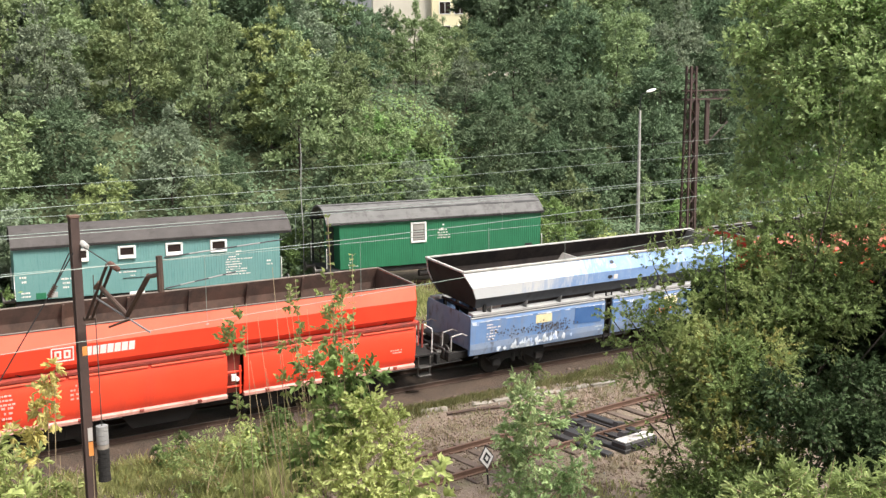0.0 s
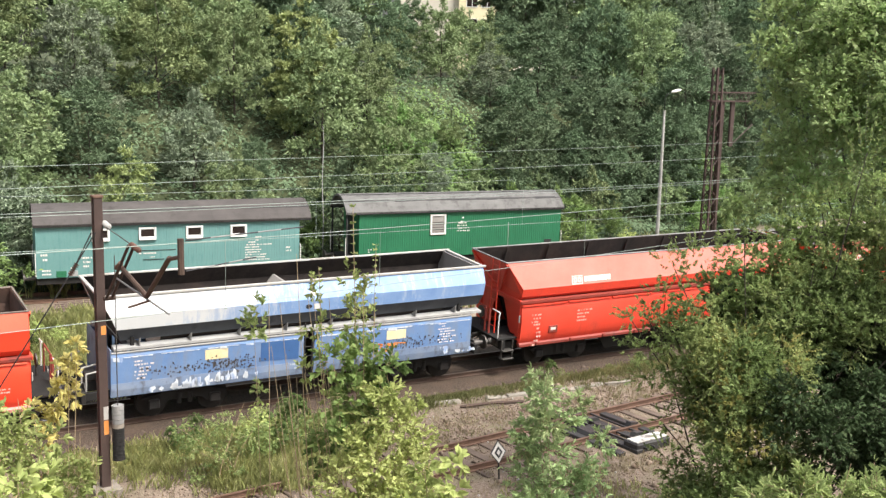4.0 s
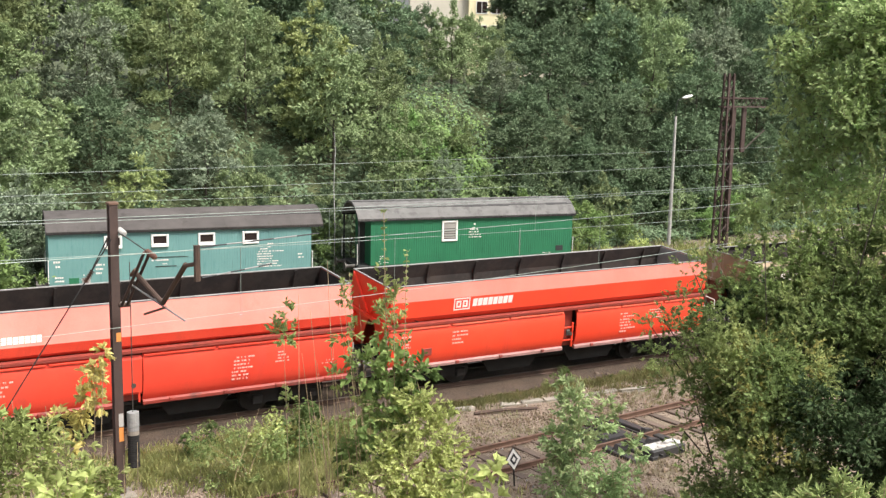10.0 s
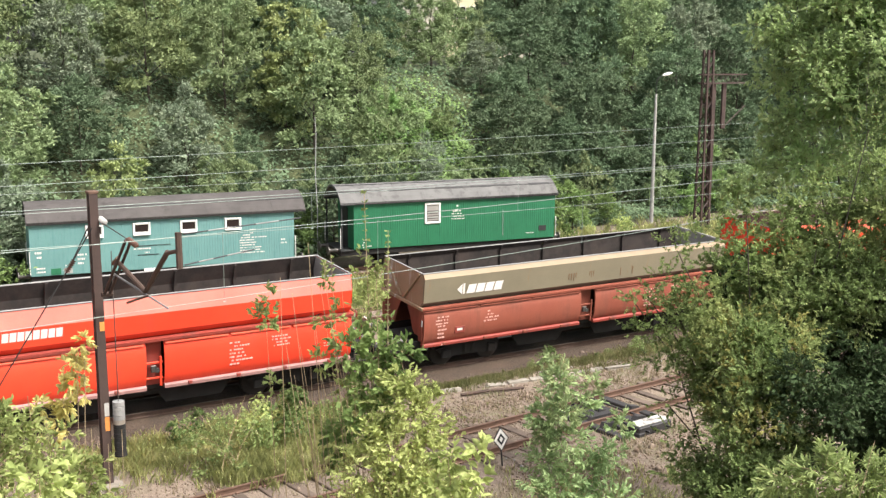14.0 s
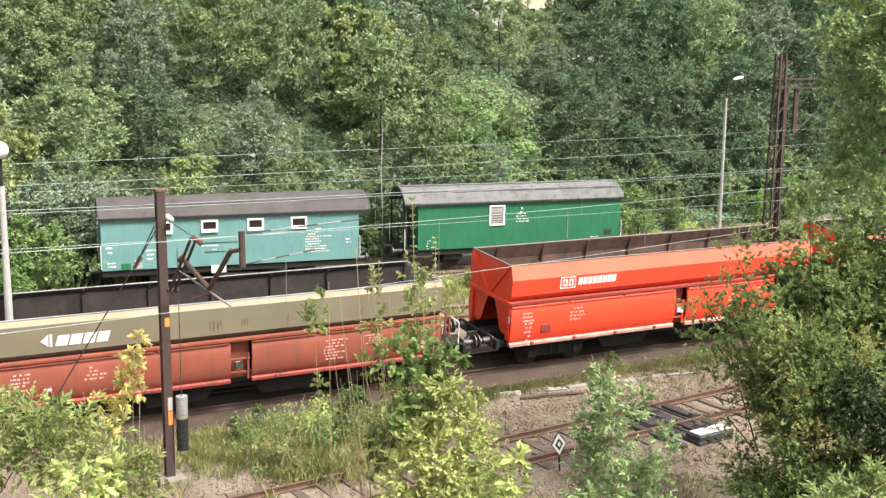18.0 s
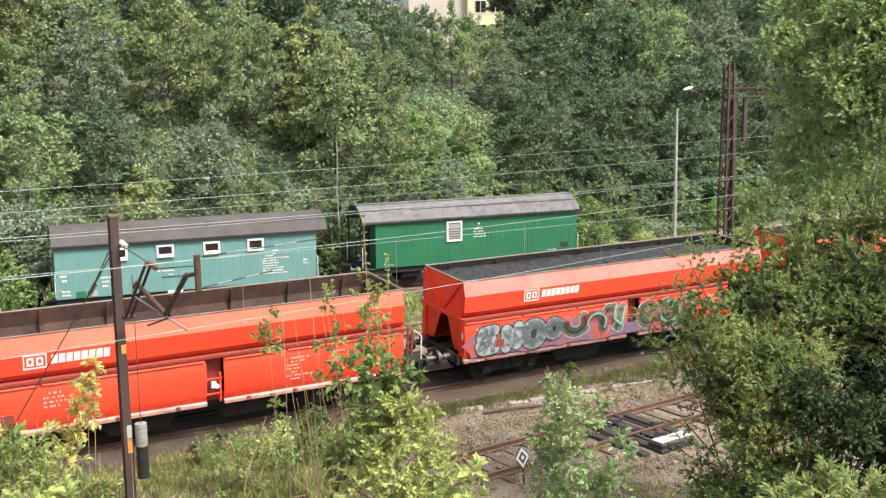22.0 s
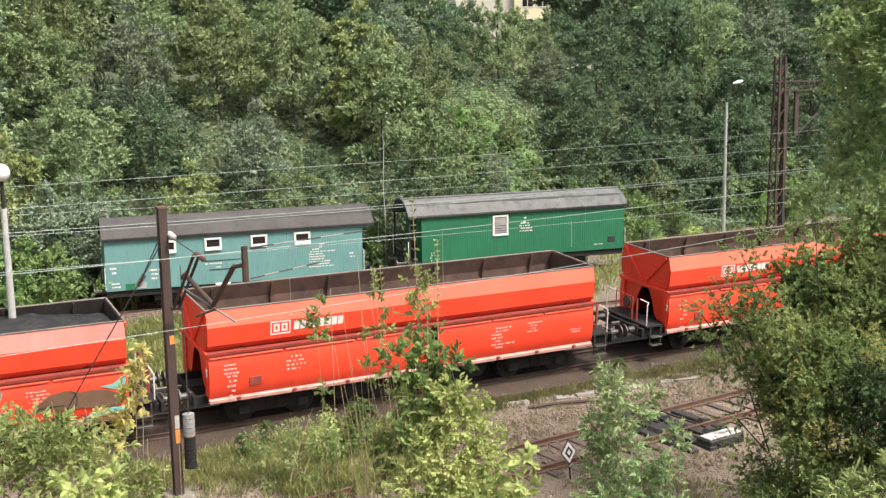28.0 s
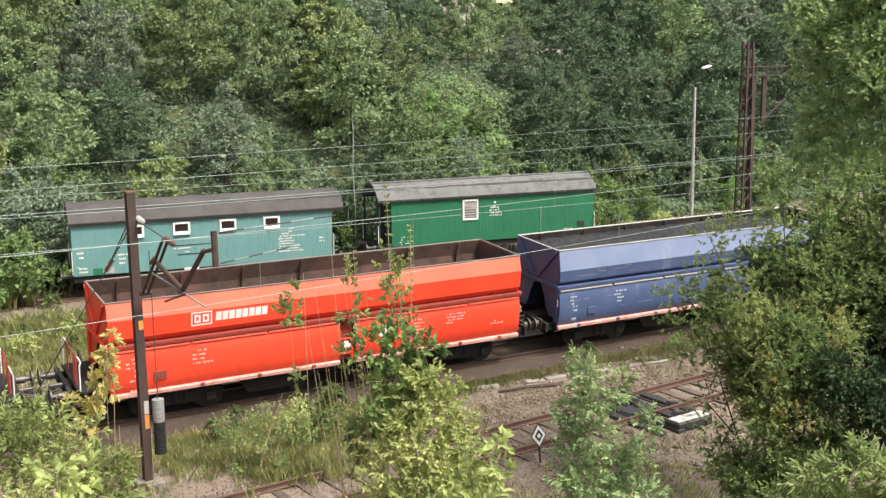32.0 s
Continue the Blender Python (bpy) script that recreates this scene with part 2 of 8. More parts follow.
RUST, GRIME = (0.10, 0.045, 0.025), (0.05, 0.042, 0.036)
M = {
    "red": surf("red_paint", (0.82, 0.058, 0.024), (0.86, 0.078, 0.033), 0.5, 0.45, dirt=(0.60, 0.060, 0.036),
                dirt_at=(0.56, 0.84), dirt_scale=1.3, streak=(1.6, 1.6, 0.22), bump=0.05, vary=0.14),
    "red_old": surf("faded_red_paint", (0.72, 0.055, 0.030), (0.77, 0.075, 0.040), 0.6, 0.46, dirt=(0.40, 0.06, 0.04),
                    dirt_at=(0.56, 0.82), dirt_scale=0.9, streak=(1.0, 1.0, 0.3), bump=0.06),
    # red with the skylight on upward-facing sides put into the colour
    "red_skylit": surf("skylit_red", (0.80, 0.130, 0.075), (0.83, 0.165, 0.10), 0.5, 0.40, dirt=(0.52, 0.08, 0.05),
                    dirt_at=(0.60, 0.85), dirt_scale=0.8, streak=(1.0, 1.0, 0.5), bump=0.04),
    # the two faded shoulder reds: real fading, plus sky sheen put into the colour
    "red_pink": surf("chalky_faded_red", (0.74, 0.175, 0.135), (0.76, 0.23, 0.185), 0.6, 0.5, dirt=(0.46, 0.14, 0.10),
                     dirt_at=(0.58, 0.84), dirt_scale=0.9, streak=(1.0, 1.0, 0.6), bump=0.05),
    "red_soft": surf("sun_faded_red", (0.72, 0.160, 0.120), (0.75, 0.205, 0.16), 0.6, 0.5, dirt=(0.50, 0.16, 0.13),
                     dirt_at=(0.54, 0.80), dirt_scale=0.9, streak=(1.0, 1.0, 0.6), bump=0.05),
    "red_grimy": surf("grimy_faded_red", (0.62, 0.165, 0.13), (0.68, 0.23, 0.19), 0.6, 0.6, dirt=(0.30, 0.15, 0.13),
                      dirt_at=(0.48, 0.72), dirt_scale=0.8, streak=(1.0, 1.0, 0.6), bump=0.06),
    "maroon": surf("red_oxide_rail", (0.30, 0.045, 0.03), (0.24, 0.05, 0.04), 1.5, 0.6, dirt=GRIME, bump=0.1),
    "blue": surf("light_blue_paint", (0.115, 0.215, 0.43), (0.165, 0.265, 0.46), 0.9, 0.5, dirt=(0.20, 0.225, 0.26),
                 dirt_at=(0.48, 0.72), dirt_scale=1.1, streak=(1.4, 1.4, 0.35), bump=0.06),
    "bleach": surf("bleached_paint", (0.74, 0.76, 0.78), (0.55, 0.62, 0.72), 1.6, 0.6, dirt=(0.28, 0.38, 0.60),
                   dirt_at=(0.50, 0.62), dirt_scale=2.2, streak=(2.5, 2.5, 0.7), bump=0.08),
    "navy": surf("dark_blue_paint", (0.056, 0.086, 0.185), (0.082, 0.115, 0.220), 0.8, 0.5, dirt=(0.20, 0.225, 0.28),
                 dirt_at=(0.56, 0.80), dirt_scale=1.2, streak=(1.2, 1.2, 0.35), bump=0.06),
    "olive": surf("olive_paint", (0.190, 0.165, 0.112), (0.225, 0.195, 0.132), 0.7, 0.6, dirt=(0.30, 0.15, 0.06),
                  dirt_at=(0.62, 0.80), dirt_scale=1.3, streak=(2.0, 2.0, 0.3), bump=0.08),
    "beige": surf("beige_paint", (0.31, 0.230, 0.145), (0.36, 0.27, 0.175), 0.8, 0.6, dirt=(0.33, 0.19, 0.09),
                  dirt_at=(0.60, 0.82), dirt_scale=1.6, streak=(2.0, 2.0, 0.4)),
    "oxide": surf("oxide_brown_paint", (0.235, 0.060, 0.036), (0.285, 0.080, 0.048), 0.7, 0.6, dirt=(0.16, 0.058, 0.038),
                  dirt_at=(0.50, 0.76), dirt_scale=1.0, streak=(1.4, 1.4, 0.4), bump=0.08),
    "inside": surf("coal_stained_steel", (0.030, 0.023, 0.020), (0.048, 0.034, 0.028), 1.2, 0.85, dirt=(0.018, 0.016, 0.016),
                   dirt_at=(0.45, 0.7), dirt_scale=1.4, bump=0.2),
    "inside_pale": surf("dusty_steel", (0.27, 0.25, 0.23), (0.36, 0.34, 0.32), 1.2, 0.8, dirt=(0.12, 0.10, 0.09), bump=0.15),
    "rim": surf("worn_rim_steel", (0.37, 0.36, 0.335), (0.46, 0.445, 0.42), 2.0, 0.7, dirt=(0.20, 0.13, 0.09), bump=0.12),
    "rim_dark": surf("dull_rim_steel", (0.16, 0.13, 0.11), (0.22, 0.18, 0.15), 2.0, 0.75, dirt=(0.09, 0.05, 0.04), bump=0.12),
    "sill_pale": surf("pale_sill_paint", (0.54, 0.24, 0.19), (0.60, 0.35, 0.30), 2.0, 0.6, dirt=(0.30, 0.10, 0.07),
                      dirt_at=(0.52, 0.72), dirt_scale=2.5),
    "white": surf("white_paint", (0.74, 0.73, 0.70), (0.80, 0.79, 0.77), 3.0, 0.55, dirt=(0.45, 0.42, 0.38), dirt_at=(0.6, 0.85)),
    "lettering": surf("lettering_white", (0.78, 0.74, 0.70), (0.70, 0.62, 0.58), 6.0, 0.6, bump=0),
    "faded": surf("faded_lettering", (0.70, 0.38, 0.32), (0.74, 0.46, 0.40), 6.0, 0.6, bump=0),
    # grime, with the shade under the wagons put into the colour
    "frame": surf("grimy_shaded_underframe", (0.011, 0.0105, 0.010), (0.018, 0.016, 0.015), 2.0, 0.85, dirt=(0.025, 0.019, 0.016), bump=0.2),
    "steel": surf("greasy_steel", (0.09, 0.085, 0.08), (0.14, 0.13, 0.12), 4.0, 0.5, metal=0.6, dirt=GRIME),
    # wheels near black: shade beneath the wagon is in this colour
    "wheel": surf("wheel_steel", (0.010, 0.009, 0.008), (0.015, 0.012, 0.010), 3.0, 0.75, metal=0.0, dirt=GRIME),
    "yellow": surf("yellow_placard", (0.74, 0.62, 0.34), (0.80, 0.70, 0.46), 3.0, 0.6),
    "orange": surf("orange_band", (0.72, 0.24, 0.05), (0.62, 0.28, 0.08), 4.0, 0.6, dirt=(0.30, 0.14, 0.07)),
    "cobalt": surf("blue_panel", (0.045, 0.12, 0.30), (0.06, 0.14, 0.33), 2.0, 0.5),
    "teal": surf("teal_board_paint", (0.122, 0.262, 0.254), (0.150, 0.305, 0.292), 0.6, 0.6, dirt=(0.075, 0.205, 0.205),
                 dirt_at=(0.52, 0.78), dirt_scale=3.0, streak=(3.0, 3.0, 0.35), bump=0.08, vary=0.0),
    "green": surf("green_board_paint", (0.013, 0.132, 0.060), (0.018, 0.158, 0.072), 0.6, 0.55, dirt=(0.011, 0.100, 0.050),
                  dirt_at=(0.5, 0.8), dirt_scale=3.0, streak=(3.0, 3.0, 0.35), bump=0.08, vary=0.0),
    "felt": surf("roof_felt", (0.058, 0.051, 0.049), (0.084, 0.075, 0.071), 0.9, 0.85, dirt=(0.042, 0.037, 0.035), bump=0.25),
    "felt_pale": surf("weathered_roof_felt", (0.125, 0.122, 0.118), (0.165, 0.16, 0.155), 0.9, 0.85, dirt=(0.08, 0.078, 0.075),
                      dirt_at=(0.5, 0.7), dirt_scale=2.0, bump=0.25),
    "dark": surf("dark_board", (0.02, 0.022, 0.022), (0.03, 0.03, 0.03), 3.0, 0.8),
    "rail": surf("rusty_rail", (0.115, 0.066, 0.046), (0.165, 0.095, 0.065), 3.0, 0.75, metal=0.1, dirt=(0.07, 0.045, 0.034), bump=0.15),
    "rail_dark": surf("grimy_rail", (0.060, 0.036, 0.026), (0.085, 0.05, 0.035), 3.0, 0.75, dirt=(0.04, 0.03, 0.024), bump=0.15),
    "railtop": surf("worn_railhead", (0.17, 0.13, 0.11), (0.24, 0.19, 0.16), 5.0, 0.4, metal=0.6, bump=0.03),
    "sleeper": surf("old_sleeper_wood", (0.105, 0.075, 0.057), (0.165, 0.122, 0.095), 2.0, 0.85, streak=(0.6, 6.0, 6.0),
                    dirt=(0.08, 0.06, 0.05), dirt_scale=2.5, bump=0.4, vary=0.4),
    "tar": surf("tarred_timber", (0.022, 0.021, 0.022), (0.04, 0.037, 0.036), 2.0, 0.6, bump=0.25),
    "mast": surf("brown_mast_steel", (0.050, 0.032, 0.027), (0.070, 0.042, 0.035), 2.0, 0.7, dirt=(0.035, 0.024, 0.022), bump=0.12),
    "kerb": surf("weathered_kerb", (0.22, 0.195, 0.160), (0.29, 0.265, 0.225), 2.5, 0.9, dirt=(0.17, 0.15, 0.115), bump=0.4, vary=0.2),
    "concrete": surf("grey_concrete", (0.36, 0.35, 0.33), (0.46, 0.45, 0.43), 2.5, 0.85, dirt=(0.24, 0.23, 0.20), bump=0.3),
    "stone": surf("edging_stone", (0.20, 0.17, 0.14), (0.28, 0.245, 0.205), 2.5, 0.9, dirt=(0.11, 0.10, 0.07), bump=0.5, vary=0.3),
    "pebble": surf("ballast_stone", (0.19, 0.138, 0.102), (0.28, 0.215, 0.165), 6.0, 0.9, dirt=(0.20, 0.13, 0.09), bump=0.3, vary=0.5),
    "wire": surf("copper_wire", (0.20, 0.245, 0.22), (0.27, 0.31, 0.28), 3.0, 0.5, metal=0.3, bump=0),
    "porcelain": surf("brown_insulator", (0.10, 0.05, 0.035), (0.14, 0.07, 0.05), 3.0, 0.3, bump=0),
    "bark": surf("bark", (0.045, 0.036, 0.028), (0.075, 0.060, 0.046), 3.0, 0.9, bump=0.6, dirt=(0.03, 0.035, 0.022)),
    "stem": surf("pale_stem", (0.33, 0.24, 0.14), (0.42, 0.33, 0.21), 4.0, 0.8, bump=0.2),
    "plaster": surf("beige_render", (0.60, 0.55, 0.46), (0.66, 0.61, 0.52), 0.4, 0.9, bump=0.1),
    "plaster_yellow": surf("yellow_render", (0.74, 0.65, 0.42), (0.78, 0.70, 0.48), 0.4, 0.9, bump=0.1),
    "spray_grey": surf("silver_spray", (0.24, 0.29, 0.295), (0.38, 0.42, 0.415), 1.5, 0.45, dirt=(0.28, 0.12, 0.12), dirt_at=(0.6, 0.8)),
    "spray_violet": surf("violet_spray", (0.20, 0.12, 0.20), (0.30, 0.14, 0.18), 1.2, 0.5, dirt=(0.45, 0.07, 0.05), dirt_at=(0.5, 0.65)),
    "spray_teal": surf("turquoise_spray", (0.16, 0.44, 0.38), (0.22, 0.52, 0.45), 2.0, 0.5),
    "spray_brown": surf("brown_spray", (0.13, 0.075, 0.045), (0.17, 0.10, 0.06), 1.5, 0.55),
    "spray_pale": surf("pale_green_spray", (0.34, 0.40, 0.35), (0.42, 0.44, 0.40), 2.0, 0.5, dirt=(0.46, 0.10, 0.07), dirt_at=(0.46, 0.58), dirt_scale=2.4),
    "spray_green": surf("dull_green_spray", (0.10, 0.15, 0.11), (0.20, 0.20, 0.16), 1.5, 0.5, dirt=(0.42, 0.10, 0.07), dirt_at=(0.46, 0.58), dirt_scale=2.4),
    "spray_black": surf("black_spray", (0.02, 0.022, 0.025), (0.04, 0.04, 0.045), 2.0, 0.5),
    # the bush's inner shade is put into this leaf colour
    "leaf_shade": leafy("leaves_shaded", (0.036, 0.060, 0.026), (0.072, 0.110, 0.048), (0.110, 0.140, 0.065), 0.28, clump=1.9),
    "leaf_mid": leafy("leaves_mid", (0.088, 0.129, 0.044), (0.175, 0.235, 0.085), (0.321, 0.377, 0.151), 0.5, clump=1.9),
    "leaf_light": leafy("leaves_light", (0.310, 0.370, 0.122), (0.510, 0.565, 0.218), (0.700, 0.720, 0.355), clump=1.9),
    "leaf_pale": leafy("leaves_pale", (0.218, 0.277, 0.110), (0.386, 0.445, 0.184), (0.621, 0.647, 0.318), 0.5, clump=1.9),
    "leaf_bush": leafy("leaves_bush", (0.145, 0.190, 0.070), (0.245, 0.310, 0.118), (0.390, 0.440, 0.185), 0.55, clump=1.9),
    "leaf_slender": leafy("leaves_slender", (0.300, 0.405, 0.178), (0.490, 0.615, 0.285), (0.680, 0.765, 0.435), 0.5, clump=1.9),
    "leaf_cool": leafy("leaves_cool", (0.200, 0.250, 0.085), (0.350, 0.405, 0.148), (0.540, 0.580, 0.255), 0.42, clump=1.9),
    "leaf_oak": leafy("leaves_oak", (0.215, 0.290, 0.130), (0.365, 0.445, 0.215), (0.530, 0.590, 0.330), 0.4, clump=2.5),
    "leaf_deep": leafy("leaves_deep_green", (0.130, 0.195, 0.066), (0.240, 0.330, 0.112), (0.415, 0.495, 0.200), 0.42, clump=1.9),
    "leaf_brown": leafy("leaves_browning", (0.200, 0.190, 0.068), (0.320, 0.295, 0.105), (0.460, 0.410, 0.160), 0.5, clump=1.9),
    "leaf_yellow": leafy("leaves_yellowing", (0.620, 0.570, 0.180), (0.800, 0.730, 0.290), (0.900, 0.840, 0.430), clump=1.9),
    "leaf_olive": leafy("leaves_olive", (0.190, 0.250, 0.090), (0.330, 0.400, 0.155), (0.520, 0.570, 0.235), 0.5, clump=1.9),
    "hill_dark": leafy("wood_leaves_dark", (0.083, 0.125, 0.071), (0.172, 0.237, 0.137), (0.298, 0.361, 0.225), 0.22, clump=0.7, drift=0.9),
    "hill_mid": leafy("wood_leaves_mid", (0.152, 0.212, 0.102), (0.304, 0.374, 0.189), (0.486, 0.540, 0.297), 0.22, clump=0.7, drift=0.9),
    "hill_grey": leafy("wood_leaves_grey", (0.149, 0.199, 0.133), (0.298, 0.353, 0.242), (0.478, 0.530, 0.382), 0.22, clump=0.7, drift=0.9),
    "hill_light": leafy("wood_leaves_light", (0.203, 0.244, 0.092), (0.367, 0.406, 0.178), (0.544, 0.561, 0.282), 0.22, clump=0.7, drift=0.9),
    "hill_bright": leafy("wood_leaves_bright", (0.147, 0.225, 0.079), (0.273, 0.394, 0.148), (0.430, 0.537, 0.241), 0.3, clump=0.7, drift=0.9),
    "hill_olive": leafy("wood_leaves_olive", (0.150, 0.190, 0.089), (0.270, 0.317, 0.147), (0.446, 0.465, 0.231), 0.22, clump=0.7, drift=0.9),
    "grass": leafy("grass_blades", (0.350, 0.370, 0.150), (0.540, 0.535, 0.245), (0.700, 0.650, 0.400), 0.45),
    "grass_dull": leafy("dull_grass_blades", (0.170, 0.175, 0.075), (0.265, 0.262, 0.120), (0.390, 0.360, 0.200), 0.4),
    "grass_dry": leafy("dry_grass_blades", (0.260, 0.215, 0.130), (0.380, 0.320, 0.205), (0.500, 0.430, 0.290), 0.4),
}


def glass_mat():
    m, nt, bsdf = _nodes("dark_window_glass")
    bsdf.inputs["Base Color"].default_value = (0.03, 0.022, 0.02, 1)
    bsdf.inputs["Roughness"].default_value = 0.08
    return m


M["glass"] = glass_mat()


def ground_mat():
    """Trodden earth, ballast and thin grass, mixed by patches."""
    m, nt, bsdf = _nodes("trackside_ground")
    big, mid, fine, grit = _noise(nt, 0.16, 4.0), _noise(nt, 1.1, 6.0, 0.7), _noise(nt, 9.0, 6.0, 0.8), _noise(nt, 38.0, 3.0, 0.8)
    col = _mix(nt, _ramp(nt, fine, 0.36, 0.66), (0.100, 0.071, 0.053), (0.265, 0.205, 0.156))
    col = _mix(nt, _math(nt, "MULTIPLY", _ramp(nt, grit, 0.55, 0.70), 0.75), col, (0.36, 0.287, 0.228))
    col = _mix(nt, _math(nt, "MULTIPLY", _ramp(nt, mid, 0.48, 0.66), 0.65), col, (0.115, 0.115, 0.05))
    col = _mix(nt, _math(nt, "MULTIPLY", _ramp(nt, big, 0.52, 0.66), 0.45), col, (0.32, 0.248, 0.190))
    sep, tc = nt.nodes.new("ShaderNodeSeparateXYZ"), nt.nodes.new("ShaderNodeTexCoord")
    nt.links.new(tc.outputs["Object"], sep.inputs[0])
    wood = _ramp(nt, sep.outputs["Y"], 47.0, 50.0)
    col = _mix(nt, wood, col, _mix(nt, _ramp(nt, mid, 0.35, 0.65), (0.03, 0.045, 0.018), (0.075, 0.085, 0.035)))
    nt.links.new(col, bsdf.inputs["Base Color"])
    bsdf.inputs["Roughness"].default_value = 0.95
    b = nt.nodes.new("ShaderNodeBump")
    b.inputs["Strength"].default_value, b.inputs["Distance"].default_value = 0.8, 0.05
    nt.links.new(fine, b.inputs["Height"])
    nt.links.new(b.outputs[0], bsdf.inputs["Normal"])
    return m


def bed_mat():
    """Brown ballast under the running track, darkened in colour for the train's shade."""
    m, nt, bsdf = _nodes("shaded_ballast")
    fine, mid = _noise(nt, 18.0, 5.0, 0.75), _noise(nt, 0.9, 4.0)
    col = _mix(nt, _ramp(nt, fine, 0.38, 0.64), (0.020, 0.014, 0.010), (0.115, 0.078, 0.055))
    col = _mix(nt, _math(nt, "MULTIPLY", _ramp(nt, mid, 0.45, 0.7), 0.5), col, (0.12, 0.078, 0.052))
    nt.links.new(col, bsdf.inputs["Base Color"])
    bsdf.inputs["Roughness"].default_value = 0.9
    b = nt.nodes.new("ShaderNodeBump")
    b.inputs["Strength"].default_value, b.inputs["Distance"].default_value = 1.0, 0.05
    nt.links.new(fine, b.inputs["Height"])
    nt.links.new(b.outputs[0], bsdf.inputs["Normal"])
    return m


def bleached_blue():
    """Light-blue paint washed out to white at one end of the hopper, with pale runs further along."""
    m, nt, bsdf = _nodes("washed_blue_paint")
    tc, sep = nt.nodes.new("ShaderNodeTexCoord"), nt.nodes.new("ShaderNodeSeparateXYZ")
    nt.links.new(tc.outputs["Object"], sep.inputs[0])
    cloud, runs, fine = _noise(nt, 1.3, 6.0, 0.7), _noise(nt, 3.2, 6.0, 0.7, stretch=(1.6, 0.4, 0.35)), _noise(nt, 30.0, 3.0)
    # base blue paler than the doors: skylight on the upper flank put in
    col = _mix(nt, _ramp(nt, cloud, 0.35, 0.65), (0.165, 0.285, 0.53), (0.235, 0.355, 0.58))
    col = _mix(nt, _math(nt, "MULTIPLY", _ramp(nt, runs, 0.54, 0.68), 0.6), col, (0.50, 0.54, 0.60))
    col = _mix(nt, _math(nt, "MULTIPLY", _ramp(nt, cloud, 0.58, 0.75), 0.5), col, (0.36, 0.38, 0.40))
    edge = _math(nt, "ADD", sep.outputs["X"], _math(nt, "MULTIPLY", _math(nt, "ADD", runs, -0.5), 9.0))
    edge = _math(nt, "ADD", edge, _math(nt, "MULTIPLY", _math(nt, "ADD", 3.5, _math(nt, "MULTIPLY", sep.outputs["Z"], -1.0)), 1.5))
    col = _mix(nt, _math(nt, "MULTIPLY", _ramp(nt, edge, 5.0, 2.4), 0.92), col, _mix(nt, fine, (0.58, 0.58, 0.57), (0.68, 0.68, 0.67)))
    nt.links.new(col, bsdf.inputs["Base Color"])
    bsdf.inputs["Roughness"].default_value = 0.5
    return m


M["blue_wash"] = bleached_blue()
M["ballast"] = surf("brown_ballast_stone", (0.085, 0.060, 0.045), (0.15, 0.11, 0.085), 6.0, 0.9, dirt=(0.05, 0.036, 0.028), bump=0.3, vary=0.5)
M["chalk"] = surf("chalky_lid_paint", (0.46, 0.45, 0.42), (0.62, 0.61, 0.58), 5.0, 0.8, dirt=(0.12, 0.10, 0.09), dirt_at=(0.46, 0.62), dirt_scale=4.0, bump=0.3)
M["streaked_rust"] = surf("rust_streaked_plate", (0.30, 0.22, 0.135), (0.40, 0.30, 0.19), 0.9, 0.75, dirt=(0.52, 0.49, 0.43), dirt_at=(0.56, 0.64), dirt_scale=1.6, streak=(2.5, 2.5, 0.3), bump=0.12)
M["sill_dull"] = surf("dull_sill_paint", (0.30, 0.15, 0.14), (0.38, 0.22, 0.20), 2.0, 0.7, dirt=(0.14, 0.07, 0.06), dirt_scale=2.5)
# navy lightened in colour for skylight on the shoulders
M["navy_skylit"] = surf("skylit_navy_paint", (0.185, 0.235, 0.365), (0.245, 0.295, 0.41), 0.8, 0.5, dirt=(0.30, 0.32, 0.36), dirt_at=(0.58, 0.8), dirt_scale=1.2, streak=(1.2, 1.2, 0.35), bump=0.06)
# darker olive: shade on the downward-facing flank put into the colour
M["olive_shade"] = surf("shaded_olive_paint", (0.085, 0.080, 0.060), (0.12, 0.11, 0.085), 0.9, 0.7, dirt=(0.05, 0.045, 0.04), bump=0.1)
M["inside_rust"] = surf("rusty_inner_steel", (0.085, 0.052, 0.040), (0.14, 0.078, 0.055), 1.2, 0.85, dirt=(0.05, 0.036, 0.03), dirt_at=(0.45, 0.7), dirt_scale=1.4, bump=0.2)
M["faded_blue_mark"] = surf("faded_pale_lettering", (0.42, 0.48, 0.56), (0.50, 0.55, 0.60), 6.0, 0.6, bump=0)
M["blue_soot"] = surf("sooty_blue_paint", (0.055, 0.050, 0.048), (0.10, 0.095, 0.095), 4.0, 0.7)
M["blue_grime"] = surf("grimy_blue_paint", (0.17, 0.24, 0.38), (0.24, 0.29, 0.38), 1.4, 0.6, dirt=(0.10, 0.095, 0.09), dirt_at=(0.52, 0.70), dirt_scale=1.8, streak=(1.6, 1.6, 0.7), bump=0.1)
M["rim_mid"] = surf("grey_rail_steel", (0.22, 0.22, 0.22), (0.30, 0.295, 0.28), 2.0, 0.7, dirt=(0.10, 0.08, 0.06), bump=0.1)
M["flank_dark"] = surf("dark_blue_flank", (0.050, 0.056, 0.070), (0.085, 0.095, 0.115), 1.2, 0.7, dirt=(0.035, 0.034, 0.034), bump=0.1)
M["rim_grey"] = surf("chalky_grey_rail", (0.34, 0.34, 0.335), (0.44, 0.435, 0.42), 2.5, 0.7, dirt=(0.15, 0.13, 0.11), dirt_at=(0.56, 0.74), bump=0.1)
